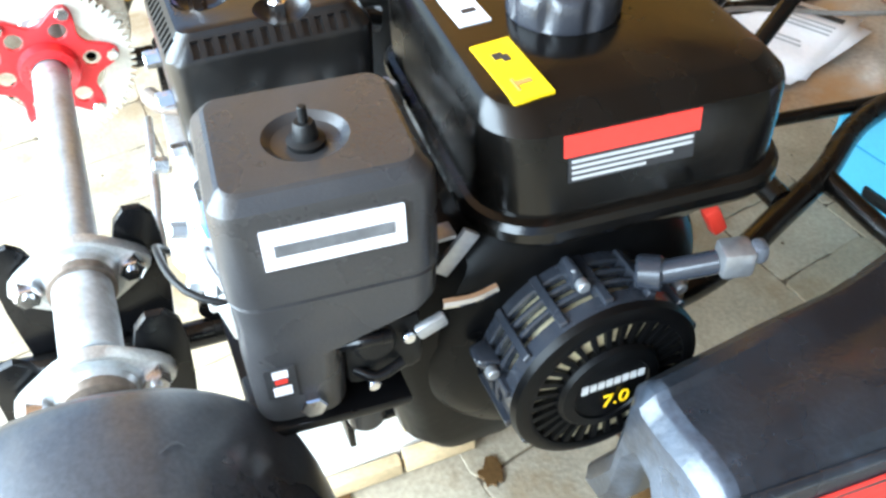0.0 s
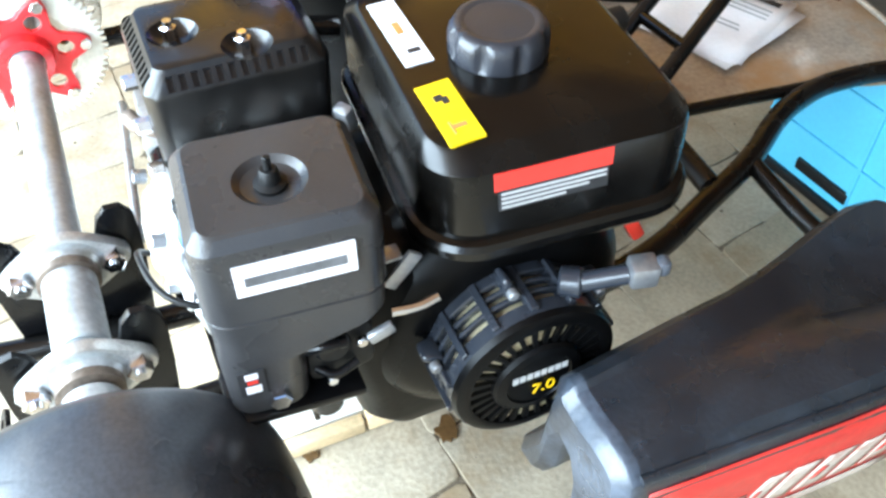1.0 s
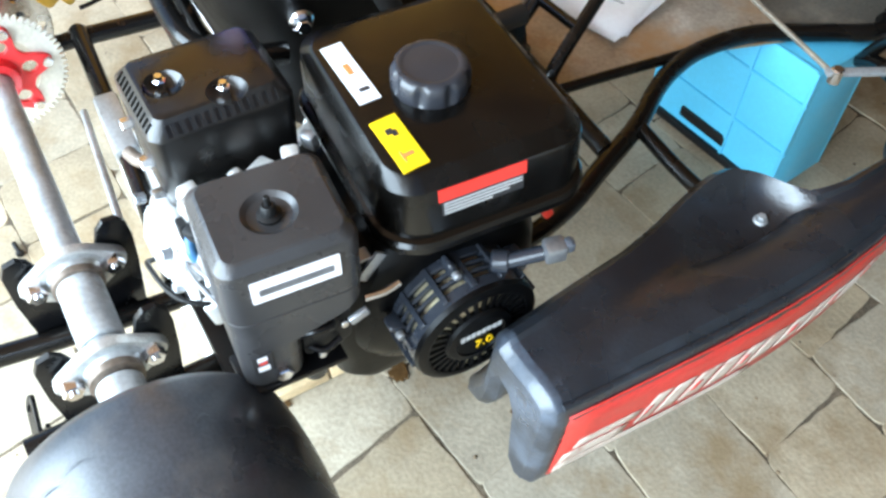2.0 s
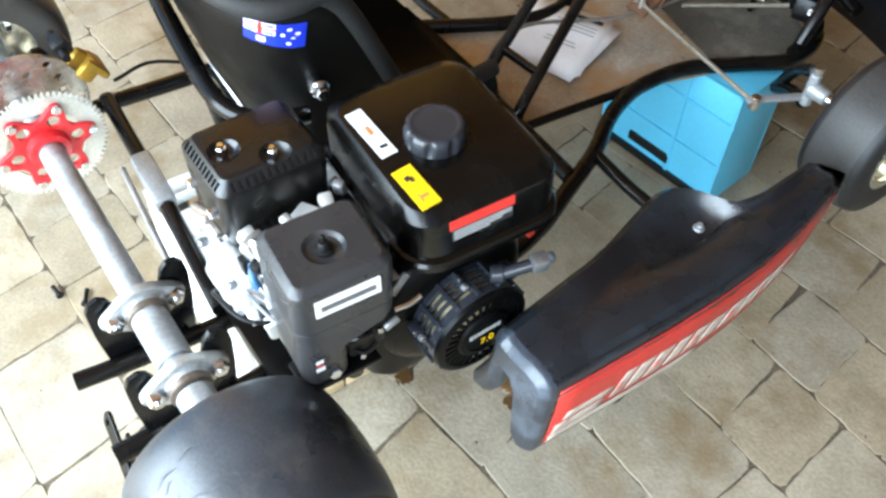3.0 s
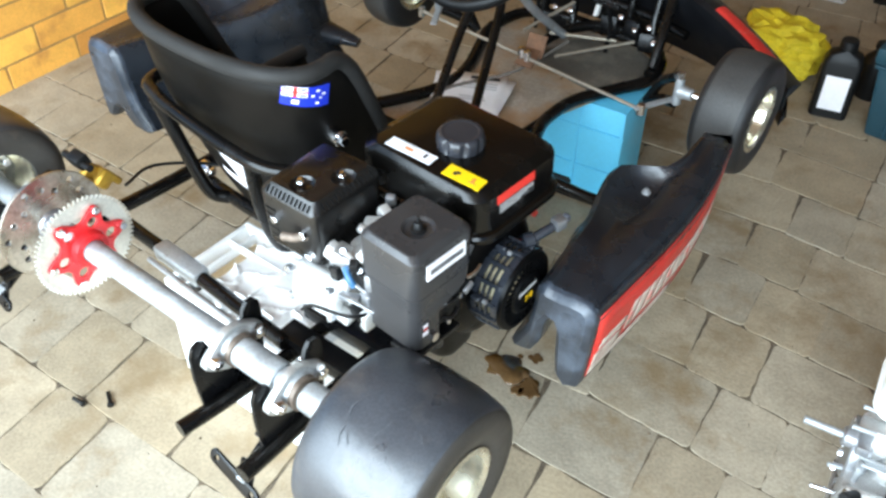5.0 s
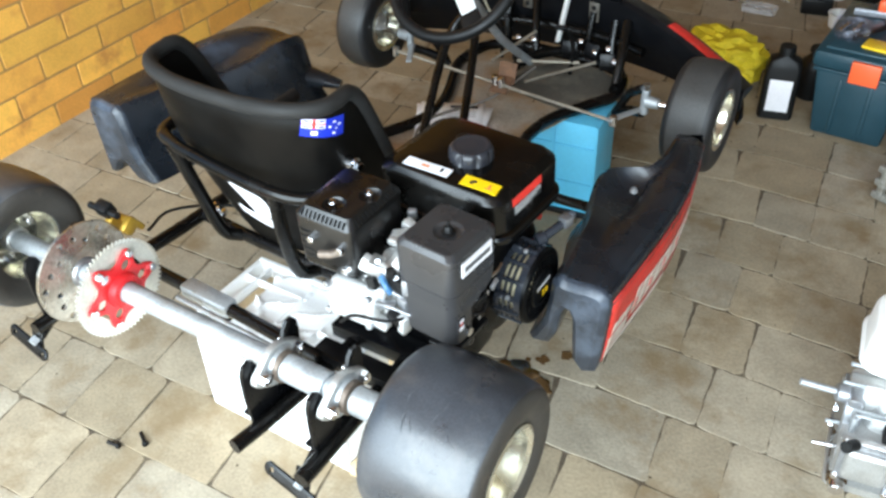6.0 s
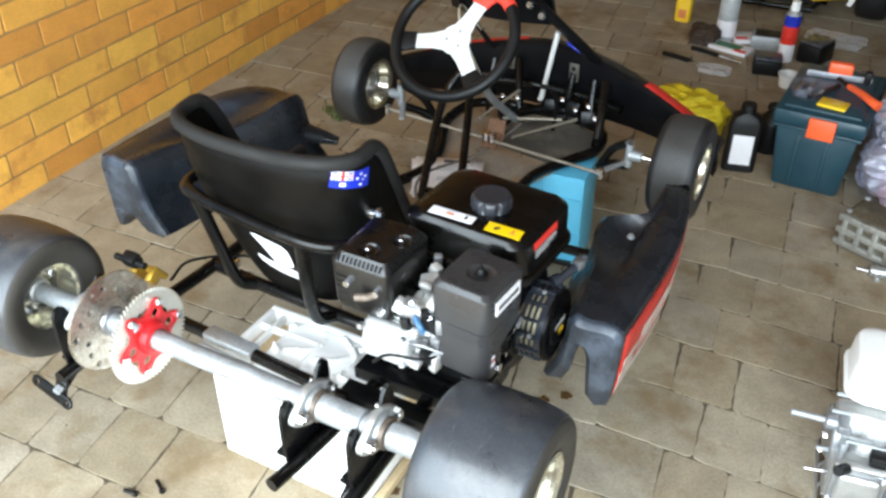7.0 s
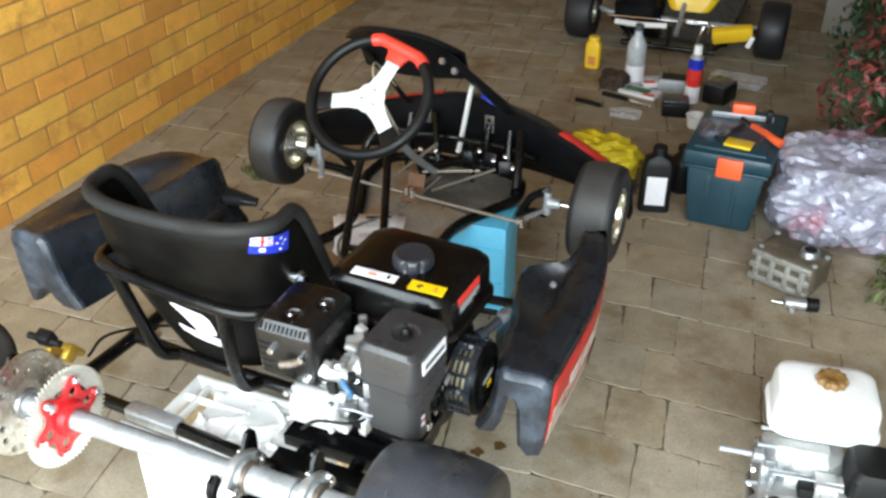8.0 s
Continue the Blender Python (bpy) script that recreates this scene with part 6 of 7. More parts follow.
puddle((0.045, 0.517), 0.033, 2, 1.55, 12)
puddle((0.107, 0.500), 0.021, 5, 1.3, -40)
puddle((0.116, 0.613), 0.0125, 7)
puddle((0.074, 0.574), 0.012, 9, 1.2)
puddle((0.090, 0.480), 0.012, 11)
puddle((-0.097, 0.180), 0.010, 13, 1.2, 50)
puddle((-0.060, 0.356), 0.014, 15, 1.3)
puddle((0.046, 0.560), 0.006, 17)
for (x, y), turn, ln in (((-0.538, -0.045), -28, 0.030), ((-0.582, -0.088), 8, 0.024)):
    screw = thing("loose_screw", (x, y, 0), "small black screw lying on a paver", "screw", "loose screws")
    bm = bm_new()
    d = Vector((math.cos(radians(turn)), math.sin(radians(turn)), 0))
    c = Vector((x, y, 0.0058))
    add_cyl(bm, c - d * ln / 2, c + d * ln / 2, 0.0042, seg=10)
    part("screw_shank", bm, DARK_PLASTIC, screw)
    bm = bm_new()
    add_cyl(bm, c + d * ln / 2, c + d * (ln / 2 + 0.007), 0.0068, seg=12, bev=0.001)
    part("screw_head", bm, DARK_PLASTIC, screw)

# ---- toolbox and what lies on it ----
toolbox = thing("toolbox", (0.440, 2.03, 0), "dark teal plastic toolbox with an orange latch", "toolbox", rz=-2)


def lbox(name, c, s, bev, material, parent, label="", turn=(0, 0, 0), taper=None, seg=2):
    bm = bm_new()
    add_box(bm, c, s, bev, seg, turn, taper)
    return part(name, bm, material, parent, label, local=True)


body = lbox("box_body", (0, 0, 0.105), (0.200, 0.385, 0.21), 0.010, TEAL_PLASTIC, toolbox, taper=(1.22, 1.03))
lid = lbox("lid", (0, 0, 0.240), (0.275, 0.415, 0.052), 0.014, TEAL_PLASTIC, toolbox)
lbox("lid_tray", (0, 0, 0.268), (0.225, 0.36, 0.010), 0.004, TEAL_PLASTIC, toolbox)
lbox("rim_band", (0, 0, 0.208), (0.260, 0.405, 0.012), 0.004, TEAL_PLASTIC, toolbox)
lbox("latch", (0.012, -0.212, 0.226), (0.080, 0.014, 0.066), 0.004, ORANGE_PLASTIC, toolbox, "bright orange latch")
for x in (-0.048, 0.038):
    lbox("body_rib", (x, -0.1955, 0.10), (0.012, 0.008, 0.17), 0.003, TEAL_PLASTIC, toolbox)

LIDZ = 0.2735


def on_lid(name, label, category, x, y, rz, build):
    t = thing(name, (0.440 + x, 2.03 + y, LIDZ), label, category, rz=rz)
    build(t)
    return t


def clamp(t):
    lbox("clamp_bar", (0, 0, 0.012), (0.20, 0.014, 0.020), 0.003, STEEL, t)
    lbox("clamp_jaw", (0.0, 0.012, 0.032), (0.075, 0.035, 0.045), 0.008, ORANGE_PLASTIC, t)
    lbox("clamp_pad", (0.085, 0.0, 0.022), (0.022, 0.03, 0.040), 0.005, DARK_PLASTIC, t)


on_lid("bar_clamp", "steel bar clamp with an orange jaw", "clamp", 0.0, 0.08, 5, clamp)


def handle_tool(t):
    bm = bm_new()
    add_tube(bm, [(-0.045, 0.05, 0.014), (0.0, 0.0, 0.016), (0.035, -0.045, 0.016), (0.055, -0.06, 0.014)], lambda u: 0.010 + 0.005 * u, seg=12)
    part("tool_handle", bm, ORANGE_PLASTIC, t, local=True)
    bm = bm_new()
    add_tube(bm, [(-0.045, 0.05, 0.012), (-0.07, 0.085, 0.012), (-0.085, 0.10, 0.012)], 0.007, seg=10)
    part("tool_head", bm, DARK_PLASTIC, t, local=True)


on_lid("hand_tool", "hand tool with an orange handle", "tool", 0.085, -0.04, 0, handle_tool)


def parts_bag(t):
    ob = crumpled("bag_film", (0, 0, 0.016), (0.10, 0.12, 0.040), BAG_FILM, t, 8, rough=0.3)
    ob.matrix_parent_inverse = Matrix.Identity(4)
    for k in range(6):
        bm = bm_new()
        add_hex(bm, (-0.03 + k * 0.012, -0.02 + (k % 3) * 0.02, 0.012), (-0.03 + k * 0.012, -0.008 + (k % 3) * 0.02, 0.016), 0.007)
        part("bagged_nut", bm, CHROME, t, local=True)


on_lid("parts_bag", "clear plastic bag of silver fasteners", "plastic bag", -0.075, -0.06, 20, parts_bag)
on_lid("yellow_packet", "small yellow card packet in clear film", "packet", 0.015, -0.125, -8, lambda t: lbox("packet_card", (0, 0, 0.004), (0.085, 0.06, 0.008), 0.002, YELLOW_STICKER, t))


def black_tool(t):
    bm = bm_new()
    add_tube(bm, [(-0.04, -0.06, 0.009), (0.0, 0.0, 0.010), (0.03, 0.06, 0.009)], 0.008, seg=10)
    part("tool_body", bm, DARK_PLASTIC, t, local=True)


on_lid("black_tool", "slim black tool lying on the lid", "tool", -0.02, -0.05, 0, black_tool)


film_scrap = thing("film_wrapper", (0.440, 2.03, LIDZ), "crumpled clear film lying over the toolbox lid", "plastic film")
crumpled("film_folds", (0.420, 2.02, LIDZ + 0.016), (0.235, 0.30, 0.036), FILM, film_scrap, 44, rough=0.30, freq=14, drop=LIDZ + 0.001)


# ---- bottles and clutter farther in ----
def bottle(name, base, label, material, h, r, neck, cap_material, square=0.0, rz=0.0, sticker=None, sticker_material=None):
    t = thing(name, (base[0], base[1], 0), label, "bottle", rz=rz)
    bm = bm_new()
    if square:
        add_stack(bm, [(0, 0, 0.0, r * 2 - 0.008, square - 0.008, 0.012), (0, 0, 0.005, r * 2, square, 0.016), (0, 0, h * 0.72, r * 2, square, 0.016), (0, 0, h * 0.82, r * 1.7, square * 0.85, 0.016), (0, 0, h * 0.88, neck * 2, neck * 2, neck * 0.95), (0, 0, h * 0.93, neck * 2, neck * 2, neck * 0.95)])
    else:
        add_lathe(bm, [(r * 0.9, 0.0), (r, 0.006), (r, h * 0.62), (r * 0.92, h * 0.70), (neck * 1.2, h * 0.82), (neck, h * 0.86), (neck, h * 0.93)], (0, 0, 0), (0, 0, 1), 28)
    part("bottle_body", bm, material, t, local=True)
    bm = bm_new()
    add_cyl(bm, (0, 0, h * 0.90), (0, 0, h), neck * 1.25, neck * 1.15, seg=20, bev=0.002)
    part("bottle_cap", bm, cap_material, t, local=True)
    if sticker:
        w, z0, z1 = sticker
        if square:
            lbox("bottle_label", (0, -square / 2 - 0.0005, (z0 + z1) / 2), (w, 0.002, z1 - z0), 0.0005, sticker_material, t)
        else:
            bm = bm_new()
            add_lathe(bm, [(r + 0.0005, z0), (r + 0.0012, z0), (r + 0.0012, z1), (r + 0.0005, z1)], (0, 0, 0), (0, 0, 1), 28, closed=True)
            part("bottle_label", bm, sticker_material, t, local=True)
    return t


bottle("oil_bottle", (0.215, 1.885), "black plastic oil bottle with a white label", DARK_PLASTIC, 0.235, 0.052, 0.020, DARK_PLASTIC, 0.065, 14, (0.066, 0.030, 0.135), WHITE_STICKER)
bottle("black_bottle", (0.275, 2.06), "plain black plastic bottle", DARK_PLASTIC, 0.17, 0.045, 0.020, DARK_PLASTIC)
bottle("yellow_bottle", (-0.322, 3.120), "yellow plastic bottle with a red mark", YELLOW_PLASTIC, 0.15, 0.036, 0.022, YELLOW_PLASTIC, 0.045, 0, (0.035, 0.02, 0.06), ORANGE_PRINT)
bottle("spray_bottle", (-0.100, 3.000), "translucent grey spray bottle with a cone top", mat("frosted_grey_plastic", (0.42, 0.44, 0.45), 0.3, bump=0.02), 0.27, 0.042, 0.016, CAP_PLASTIC, 0, 0, (0, 0.02, 0.09), WHITE_STICKER)
can = thing("spray_can", (0.176, 2.880, 0), "aerosol can with blue, red and white bands", "spray can")
for z0, z1, r0, r1, m_ in ((0.0, 0.075, 0.0315, 0.0315, WHITE_STICKER), (0.075, 0.150, 0.0318, 0.0318, RED_STICKER), (0.150, 0.195, 0.0315, 0.0315, BLUE_STICKER), (0.195, 0.213, 0.0315, 0.018, STEEL), (0.213, 0.250, 0.0185, 0.016, WHITE_PLASTIC)):
    bm = bm_new()
    add_cyl(bm, (0, 0, z0), (0, 0, z1), r0, r1, seg=26)
    part("can_band", bm, m_, can, local=True)


def loose(name, label, category, base, rz, boxes):
    t = thing(name, (base[0], base[1], 0), label, category, rz=rz)
    for pname, c, s, bev, m_, turn in boxes:
        lbox(pname, c, s, bev, m_, t, turn=turn)
    return t


loose("black_case", "small black plastic case", "case", (0.135, 2.72), 12, [("case_body", (0, 0, 0.03), (0.11, 0.09, 0.06), 0.008, DARK_PLASTIC, (0, 0, 0)), ("case_lid", (0.0, 0.0, 0.066), (0.105, 0.085, 0.010), 0.004, CAP_PLASTIC, (0, 0, 0))])
loose("black_case", "small black plastic case", "case", (0.285, 2.93), -20, [("case_body", (0, 0, 0.04), (0.10, 0.13, 0.08), 0.01, DARK_PLASTIC, (0, 0, 0)), ("case_lid", (0, 0, 0.085), (0.095, 0.125, 0.008), 0.003, CAP_PLASTIC, (0, 0, 0))])
loose("silver_tin", "open silver tin with a dark inside", "tin", (0.085, 2.985), 8, [("tin_body", (0, 0, 0.03), (0.14, 0.10, 0.06), 0.006, STEEL, (0, 0, 0)), ("tin_mouth", (0, 0, 0.0605), (0.115, 0.075, 0.004), 0.001, DARK_PLASTIC, (0, 0, 0))])
loose("card_packet", "green and white card packet with a red end", "packet", (-0.045, 2.885), -14, [("packet_card", (0, 0, 0.008), (0.17, 0.09, 0.016), 0.002, WHITE_STICKER, (0, 0, 0)), ("packet_band", (-0.01, 0.0, 0.0168), (0.11, 0.05, 0.002), 0.0005, mat("green_print", (0.02, 0.16, 0.07), 0.45, bump=0.0), (0, 0, 0)), ("packet_end", (0.055, -0.03, 0.0168), (0.05, 0.026, 0.002), 0.0005, RED_STICKER, (0, 0, 0))])
loose("card_packet", "white card packet with a red corner", "packet", (-0.02, 3.02), 24, [("packet_card", (0, 0, 0.01), (0.10, 0.10, 0.02), 0.002, WHITE_STICKER, (0, 0, 0)), ("packet_end", (-0.02, -0.03, 0.0208), (0.05, 0.03, 0.002), 0.0005, RED_STICKER, (0, 0, 0))])
glove = thing("brown_glove", (-0.170, 2.915, 0), "crumpled dark brown leather glove", "glove")
crumpled("glove_leather", (-0.170, 2.915, 0.034), (0.13, 0.12, 0.085), mat("brown_leather", (0.045, 0.026, 0.016), 0.6, bump=0.4), glove, 12, rough=0.45, drop=0.001)
for (x, y), turn, label in (((-0.165, 2.665), -14, "knife with a dark handle and a bare blade"), ((-0.075, 2.775), -14, "screwdriver with a dark handle")):
    t = thing("hand_knife" if "knife" in label else "screwdriver", (x, y, 0), label, "hand tool", rz=turn)
    bm = bm_new()
    add_tube(bm, [(-0.12, 0, 0.010), (-0.06, 0, 0.011), (0.0, 0, 0.010)], 0.010, seg=10)
    part("tool_handle", bm, DARK_PLASTIC, t, local=True)
    lbox("tool_blade", (0.055, 0, 0.006), (0.11, 0.016, 0.004), 0.001, CHROME, t)
film = thing("plastic_film", (-0.050, 2.625, 0), "scrap of clear plastic film", "plastic film")
crumpled("film_sheet", (-0.050, 2.625, 0.010), (0.14, 0.09, 0.022), CLEAR_BAG, film, 14, rough=0.4, drop=0.001)
film = thing("plastic_film", (0.33, 3.16, 0), "scrap of clear plastic film", "plastic film")
crumpled("film_sheet", (0.33, 3.16, 0.018), (0.26, 0.16, 0.036), CLEAR_BAG, film, 16, rough=0.4, drop=0.001)
pot = thing("plastic_tub", (0.238, 2.625, 0), "small white plastic tub", "tub")
bm = bm_new()
add_lathe(bm, [(0.034, 0.0), (0.040, 0.045), (0.043, 0.046), (0.043, 0.050), (0.038, 0.050), (0.032, 0.004)], (0, 0, 0), (0, 0, 1), 28, closed=True)
part("tub_wall", bm, WHITE_PLASTIC, pot, local=True)
bm = bm_new()
add_cyl(bm, (0, 0, 0.001), (0, 0, 0.006), 0.0335, seg=28)
part("tub_base", bm, WHITE_PLASTIC, pot, local=True)

# yellow cloth heaped beside the nose
cloth = thing("yellow_cloth", (0.0, 2.04, 0), "bright yellow cloth heaped on the paving", "cloth")
crumpled("cloth_folds", (-0.005, 2.04, 0.075), (0.27, 0.17, 0.17), YELLOW_CLOTH, cloth, 21, rough=0.55, freq=6, drop=0.002)

# wrapped parcel in clear film
parcel = thing("wrapped_parcel", (0.80, 1.96, 0), "large parcel wrapped in crumpled clear plastic with red showing", "parcel")
crumpled("film_wrap", (0.805, 1.965, 0.150), (0.50, 0.42, 0.33), FILM, parcel, 31, rough=0.26, freq=13, drop=0.003, sub=5)
crumpled("parcel_core", (0.805, 1.965, 0.145), (0.48, 0.40, 0.32), mat("lilac_crumpled_film", (0.36, 0.355, 0.42), 0.34, metal=0.15, var=0.35, scale=12, bump=0.25, fine=60, dirt=(0.40, 0.12, 0.16), dirt_scale=6, dirt_from=0.56), parcel, 33, rough=0.34, freq=9, drop=0.006, sub=5)

# gearbox casting
gear = thing("gearbox_casting", (0.68, 1.60, 0), "dirty ribbed alloy gearbox casting", "engine casting", rz=-22)
bm = bm_new()
add_box(bm, (0, 0, 0.060), (0.19, 0.13, 0.10), 0.018, 3)
add_box(bm, (0.02, 0.06, 0.055), (0.12, 0.05, 0.09), 0.012, 2)
part("casting_body", bm, mat("earthy_casting", (0.11, 0.088, 0.055), 0.7, metal=0.2, var=0.5, bump=0.5, scale=24, dirt=(0.22, 0.20, 0.16), dirt_scale=14, dirt_from=0.56), gear, "casting crusted with brown dirt", local=True)
for i in range(4):
    lbox("casting_rib", (-0.072 + i * 0.046, -0.070, 0.055), (0.020, 0.020, 0.085), 0.006, CAST_RIB, gear)
for z in (0.018, 0.058, 0.098):
    lbox("casting_rib", (-0.002, -0.070, z), (0.185, 0.018, 0.022), 0.006, CAST_RIB, gear)
bm = bm_new()
add_cyl(bm, (0.045, 0.0, 0.105), (0.045, 0.0, 0.128), 0.030, 0.027, seg=24, bev=0.003)
part("casting_boss", bm, WORN_ALLOY, gear, local=True)
bm = bm_new()
add_cyl(bm, (0.045, 0.0, 0.1282), (0.045, 0.0, 0.1295), 0.018, seg=24)
part("boss_bore", bm, DARK_PLASTIC, gear, local=True)
for x, y in ((-0.08, 0.05), (-0.08, -0.05), (0.085, -0.05), (0.09, 0.02)):
    bm = bm_new()
    add_hex(bm, (x, y, 0.108), (x, y, 0.116), 0.008)
    part("casting_bolt", bm, STEEL, gear, local=True)
crank = thing("carburettor_part", (0.71, 1.455, 0), "small silver carburettor with a black knob", "engine part", rz=8)
for pname, p, q, r, m_ in (("part_body", (-0.03, 0, 0.018), (0.03, 0, 0.018), 0.016, ALU), ("part_stem", (-0.065, 0.004, 0.014), (-0.03, 0.0, 0.014), 0.006, CHROME), ("part_arm", (-0.01, -0.035, 0.012), (-0.01, 0.035, 0.012), 0.008, ALU), ("part_knob", (0.03, 0, 0.020), (0.062, 0.003, 0.020), 0.020, DARK_PLASTIC)):
    bm = bm_new()
    add_cyl(bm, p, q, r, seg=18, bev=0.002)
    part(pname, bm, m_, crank, local=True)

# spare engine with a white tank
spare = thing("spare_engine", (0.79, 0.66, 0), "old silver petrol engine with a white fuel tank on the paving", "engine")
bm = bm_new()
add_stack(bm, [(0.77, 0.66, 0.0, 0.20, 0.20, 0.02), (0.77, 0.66, 0.018, 0.20, 0.20, 0.02), (0.77, 0.66, 0.026, 0.15, 0.16, 0.03), (0.77, 0.66, 0.15, 0.15, 0.16, 0.04), (0.77, 0.67, 0.20, 0.11, 0.12, 0.04)], 8)
part("crankcase", bm, ALU, spare)
for k in range(6):
    bm = bm_new()
    add_box(bm, (0.745, 0.582, 0.060 + k * 0.018), (0.125, 0.075, 0.006), 0.002, turn=(0, 0, 8))
    part("cooling_fin", bm, ALU, spare)
bm = bm_new()
add_stack(bm, [(0.772, 0.728, 0.209, 0.144, 0.104, 0.03), (0.772, 0.728, 0.218, 0.184, 0.139, 0.035), (0.772, 0.728, 0.232, 0.202, 0.156, 0.038), (0.772, 0.728, 0.235, 0.216, 0.170, 0.038), (0.772, 0.728, 0.242, 0.216, 0.170, 0.038), (0.772, 0.728, 0.245, 0.204, 0.159, 0.036), (0.772, 0.728, 0.294, 0.198, 0.154, 0.034), (0.772, 0.728, 0.307, 0.190, 0.146, 0.032), (0.772, 0.728, 0.313, 0.176, 0.132, 0.028), (0.772, 0.728, 0.316, 0.144, 0.100, 0.02)], 8, 7)
part("fuel_tank", bm, WHITE_PLASTIC, spare, "glossy white fuel tank", sharp=32)
bm = bm_new()
rows = []
for z, r in ((0.313, 0.029), (0.324, 0.030), (0.330, 0.027), (0.332, 0.019), (0.3295, 0.015)):
    rows.append([Vector((0.776 + (r + 0.0022 * math.cos(10 * k * 2 * math.pi / 60)) * math.cos(k * 2 * math.pi / 60), 0.737 + (r + 0.0022 * math.cos(10 * k * 2 * math.pi / 60)) * math.sin(k * 2 * math.pi / 60), z)) for k in range(60)])
add_rings(bm, rows)
part("fuel_cap", bm, BROWN_CAP, spare, "rusty brown fuel cap")
bm = bm_new()
add_stack(bm, [(0.885, 0.615, 0.10, 0.10, 0.10, 0.02), (0.885, 0.615, 0.115, 0.11, 0.11, 0.02), (0.885, 0.615, 0.230, 0.11, 0.11, 0.02), (0.885, 0.615, 0.246, 0.09, 0.09, 0.02)], 8)
part("air_filter", bm, DARK_PLASTIC, spare, "black air filter")
for pname, p, q, r, m_ in (("output_shaft", (0.592, 0.590, 0.198), (0.70, 0.612, 0.190), 0.0068, STEEL), ("stud", (0.662, 0.600, 0.225), (0.70, 0.61, 0.222), 0.0042, STEEL), ("stud", (0.664, 0.650, 0.228), (0.70, 0.66, 0.224), 0.0042, STEEL), ("stud", (0.655, 0.575, 0.14), (0.70, 0.590, 0.14), 0.0042, STEEL), ("stud", (0.645, 0.545, 0.105), (0.70, 0.56, 0.105), 0.0045, CHROME), ("side_boss", (0.668, 0.625, 0.15), (0.70, 0.632, 0.15), 0.056, WORN_ALLOY), ("shaft_collar", (0.655, 0.603, 0.193), (0.69, 0.610, 0.190), 0.017, WORN_ALLOY), ("carb_bowl", (0.815, 0.545, 0.07), (0.815, 0.545, 0.135), 0.022, WORN_ALLOY), ("carb_throat", (0.79, 0.555, 0.165), (0.85, 0.563, 0.165), 0.020, ALU), ("governor_rod", (0.70, 0.560, 0.195), (0.83, 0.570, 0.205), 0.0026, STEEL), ("plug_cap", (0.715, 0.520, 0.165), (0.700, 0.490, 0.180), 0.011, DARK_PLASTIC)):
    bm = bm_new()
    add_cyl(bm, p, q, r, seg=22, bev=min(0.003, r * 0.2))
    part(pname, bm, m_, spare)
for k in range(7):
    a = k * 2 * math.pi / 7
    bm = bm_new()
    add_hex(bm, (0.668, 0.627 + 0.047 * math.cos(a), 0.15 + 0.047 * math.sin(a)), (0.660, 0.625 + 0.047 * math.cos(a), 0.15 + 0.047 * math.sin(a)), 0.006)
    part("cover_bolt", bm, CHROME, spare)
bm = bm_new()
add_box(bm, (0.742, 0.538, 0.115), (0.105, 0.026, 0.105), 0.014, 3, turn=(0, 0, 8))
add_box(bm, (0.744, 0.522, 0.115), (0.080, 0.018, 0.078), 0.012, 3, turn=(0, 0, 8))
part("valve_cover", bm, ALU, spare, "pale rounded valve cover")
for x, z in ((0.700, 0.158), (0.787, 0.158), (0.700, 0.072), (0.787, 0.072)):
    bm = bm_new()
    add_hex(bm, (x, 0.528, z), (x, 0.512, z), 0.007)
    part("head_bolt", bm, CHROME, spare)
for c, s in (((0.700, 0.640, 0.180), (0.055, 0.075, 0.055)), ((0.765, 0.625, 0.195), (0.075, 0.055, 0.040)), ((0.830, 0.600, 0.150), (0.050, 0.050, 0.070))):
    bm = bm_new()
    add_box(bm, c, s, 0.012, 3, turn=(0, 0, 8))
    part("cast_boss", bm, BRIGHT_CAST, spare)
# the black block stands in for the shaded gap under the tank
for name, c, s, m_ in (("tank_bracket", (0.735, 0.640, 0.205), (0.13, 0.030, 0.022), ALU), ("carb_block", (0.800, 0.575, 0.185), (0.045, 0.040, 0.038), ALU), ("governor_arm", (0.722, 0.585, 0.182), (0.060, 0.006, 0.018), STEEL), ("carb_gasket", (0.765, 0.560, 0.178), (0.030, 0.030, 0.024), DARK_PLASTIC), ("cover_frame", (0.743, 0.527, 0.115), (0.098, 0.006, 0.096), WORN_ALLOY), ("linkage_plate", (0.690, 0.600, 0.200), (0.022, 0.045, 0.020), WORN_ALLOY), ("spring_post", (0.700, 0.565, 0.165), (0.010, 0.020, 0.045), STEEL)):
    bm = bm_new()
    add_box(bm, c, s, 0.003, turn=(0, 0, 8))
    part(name, bm, m_, spare)
socket = thing("steel_tube", (0.70, 0.62, 0), "brown steel tube with a bright end lying beside the spare engine", "steel tube")
bm = bm_new()
add_cyl(bm, (0.683, 0.735, 0.020), (0.708, 0.550, 0.020), 0.0195, seg=24, bev=0.002)
part("tube_body", bm, GREASE, socket)
bm = bm_new()
add_cyl(bm, (0.7085, 0.546, 0.020), (0.711, 0.527, 0.020), 0.017, 0.014, seg=24, bev=0.002)
part("tube_end", bm, CHROME, socket)
for y in (0.60, 0.655):
    bm = bm_new()
    x = 0.683 + (0.735 - y) * 0.135
    add_cyl(bm, (x, y, 0.020), (x + 0.0015, y - 0.010, 0.020), 0.0205, seg=24)
    part("tube_ring", bm, STEEL, socket)

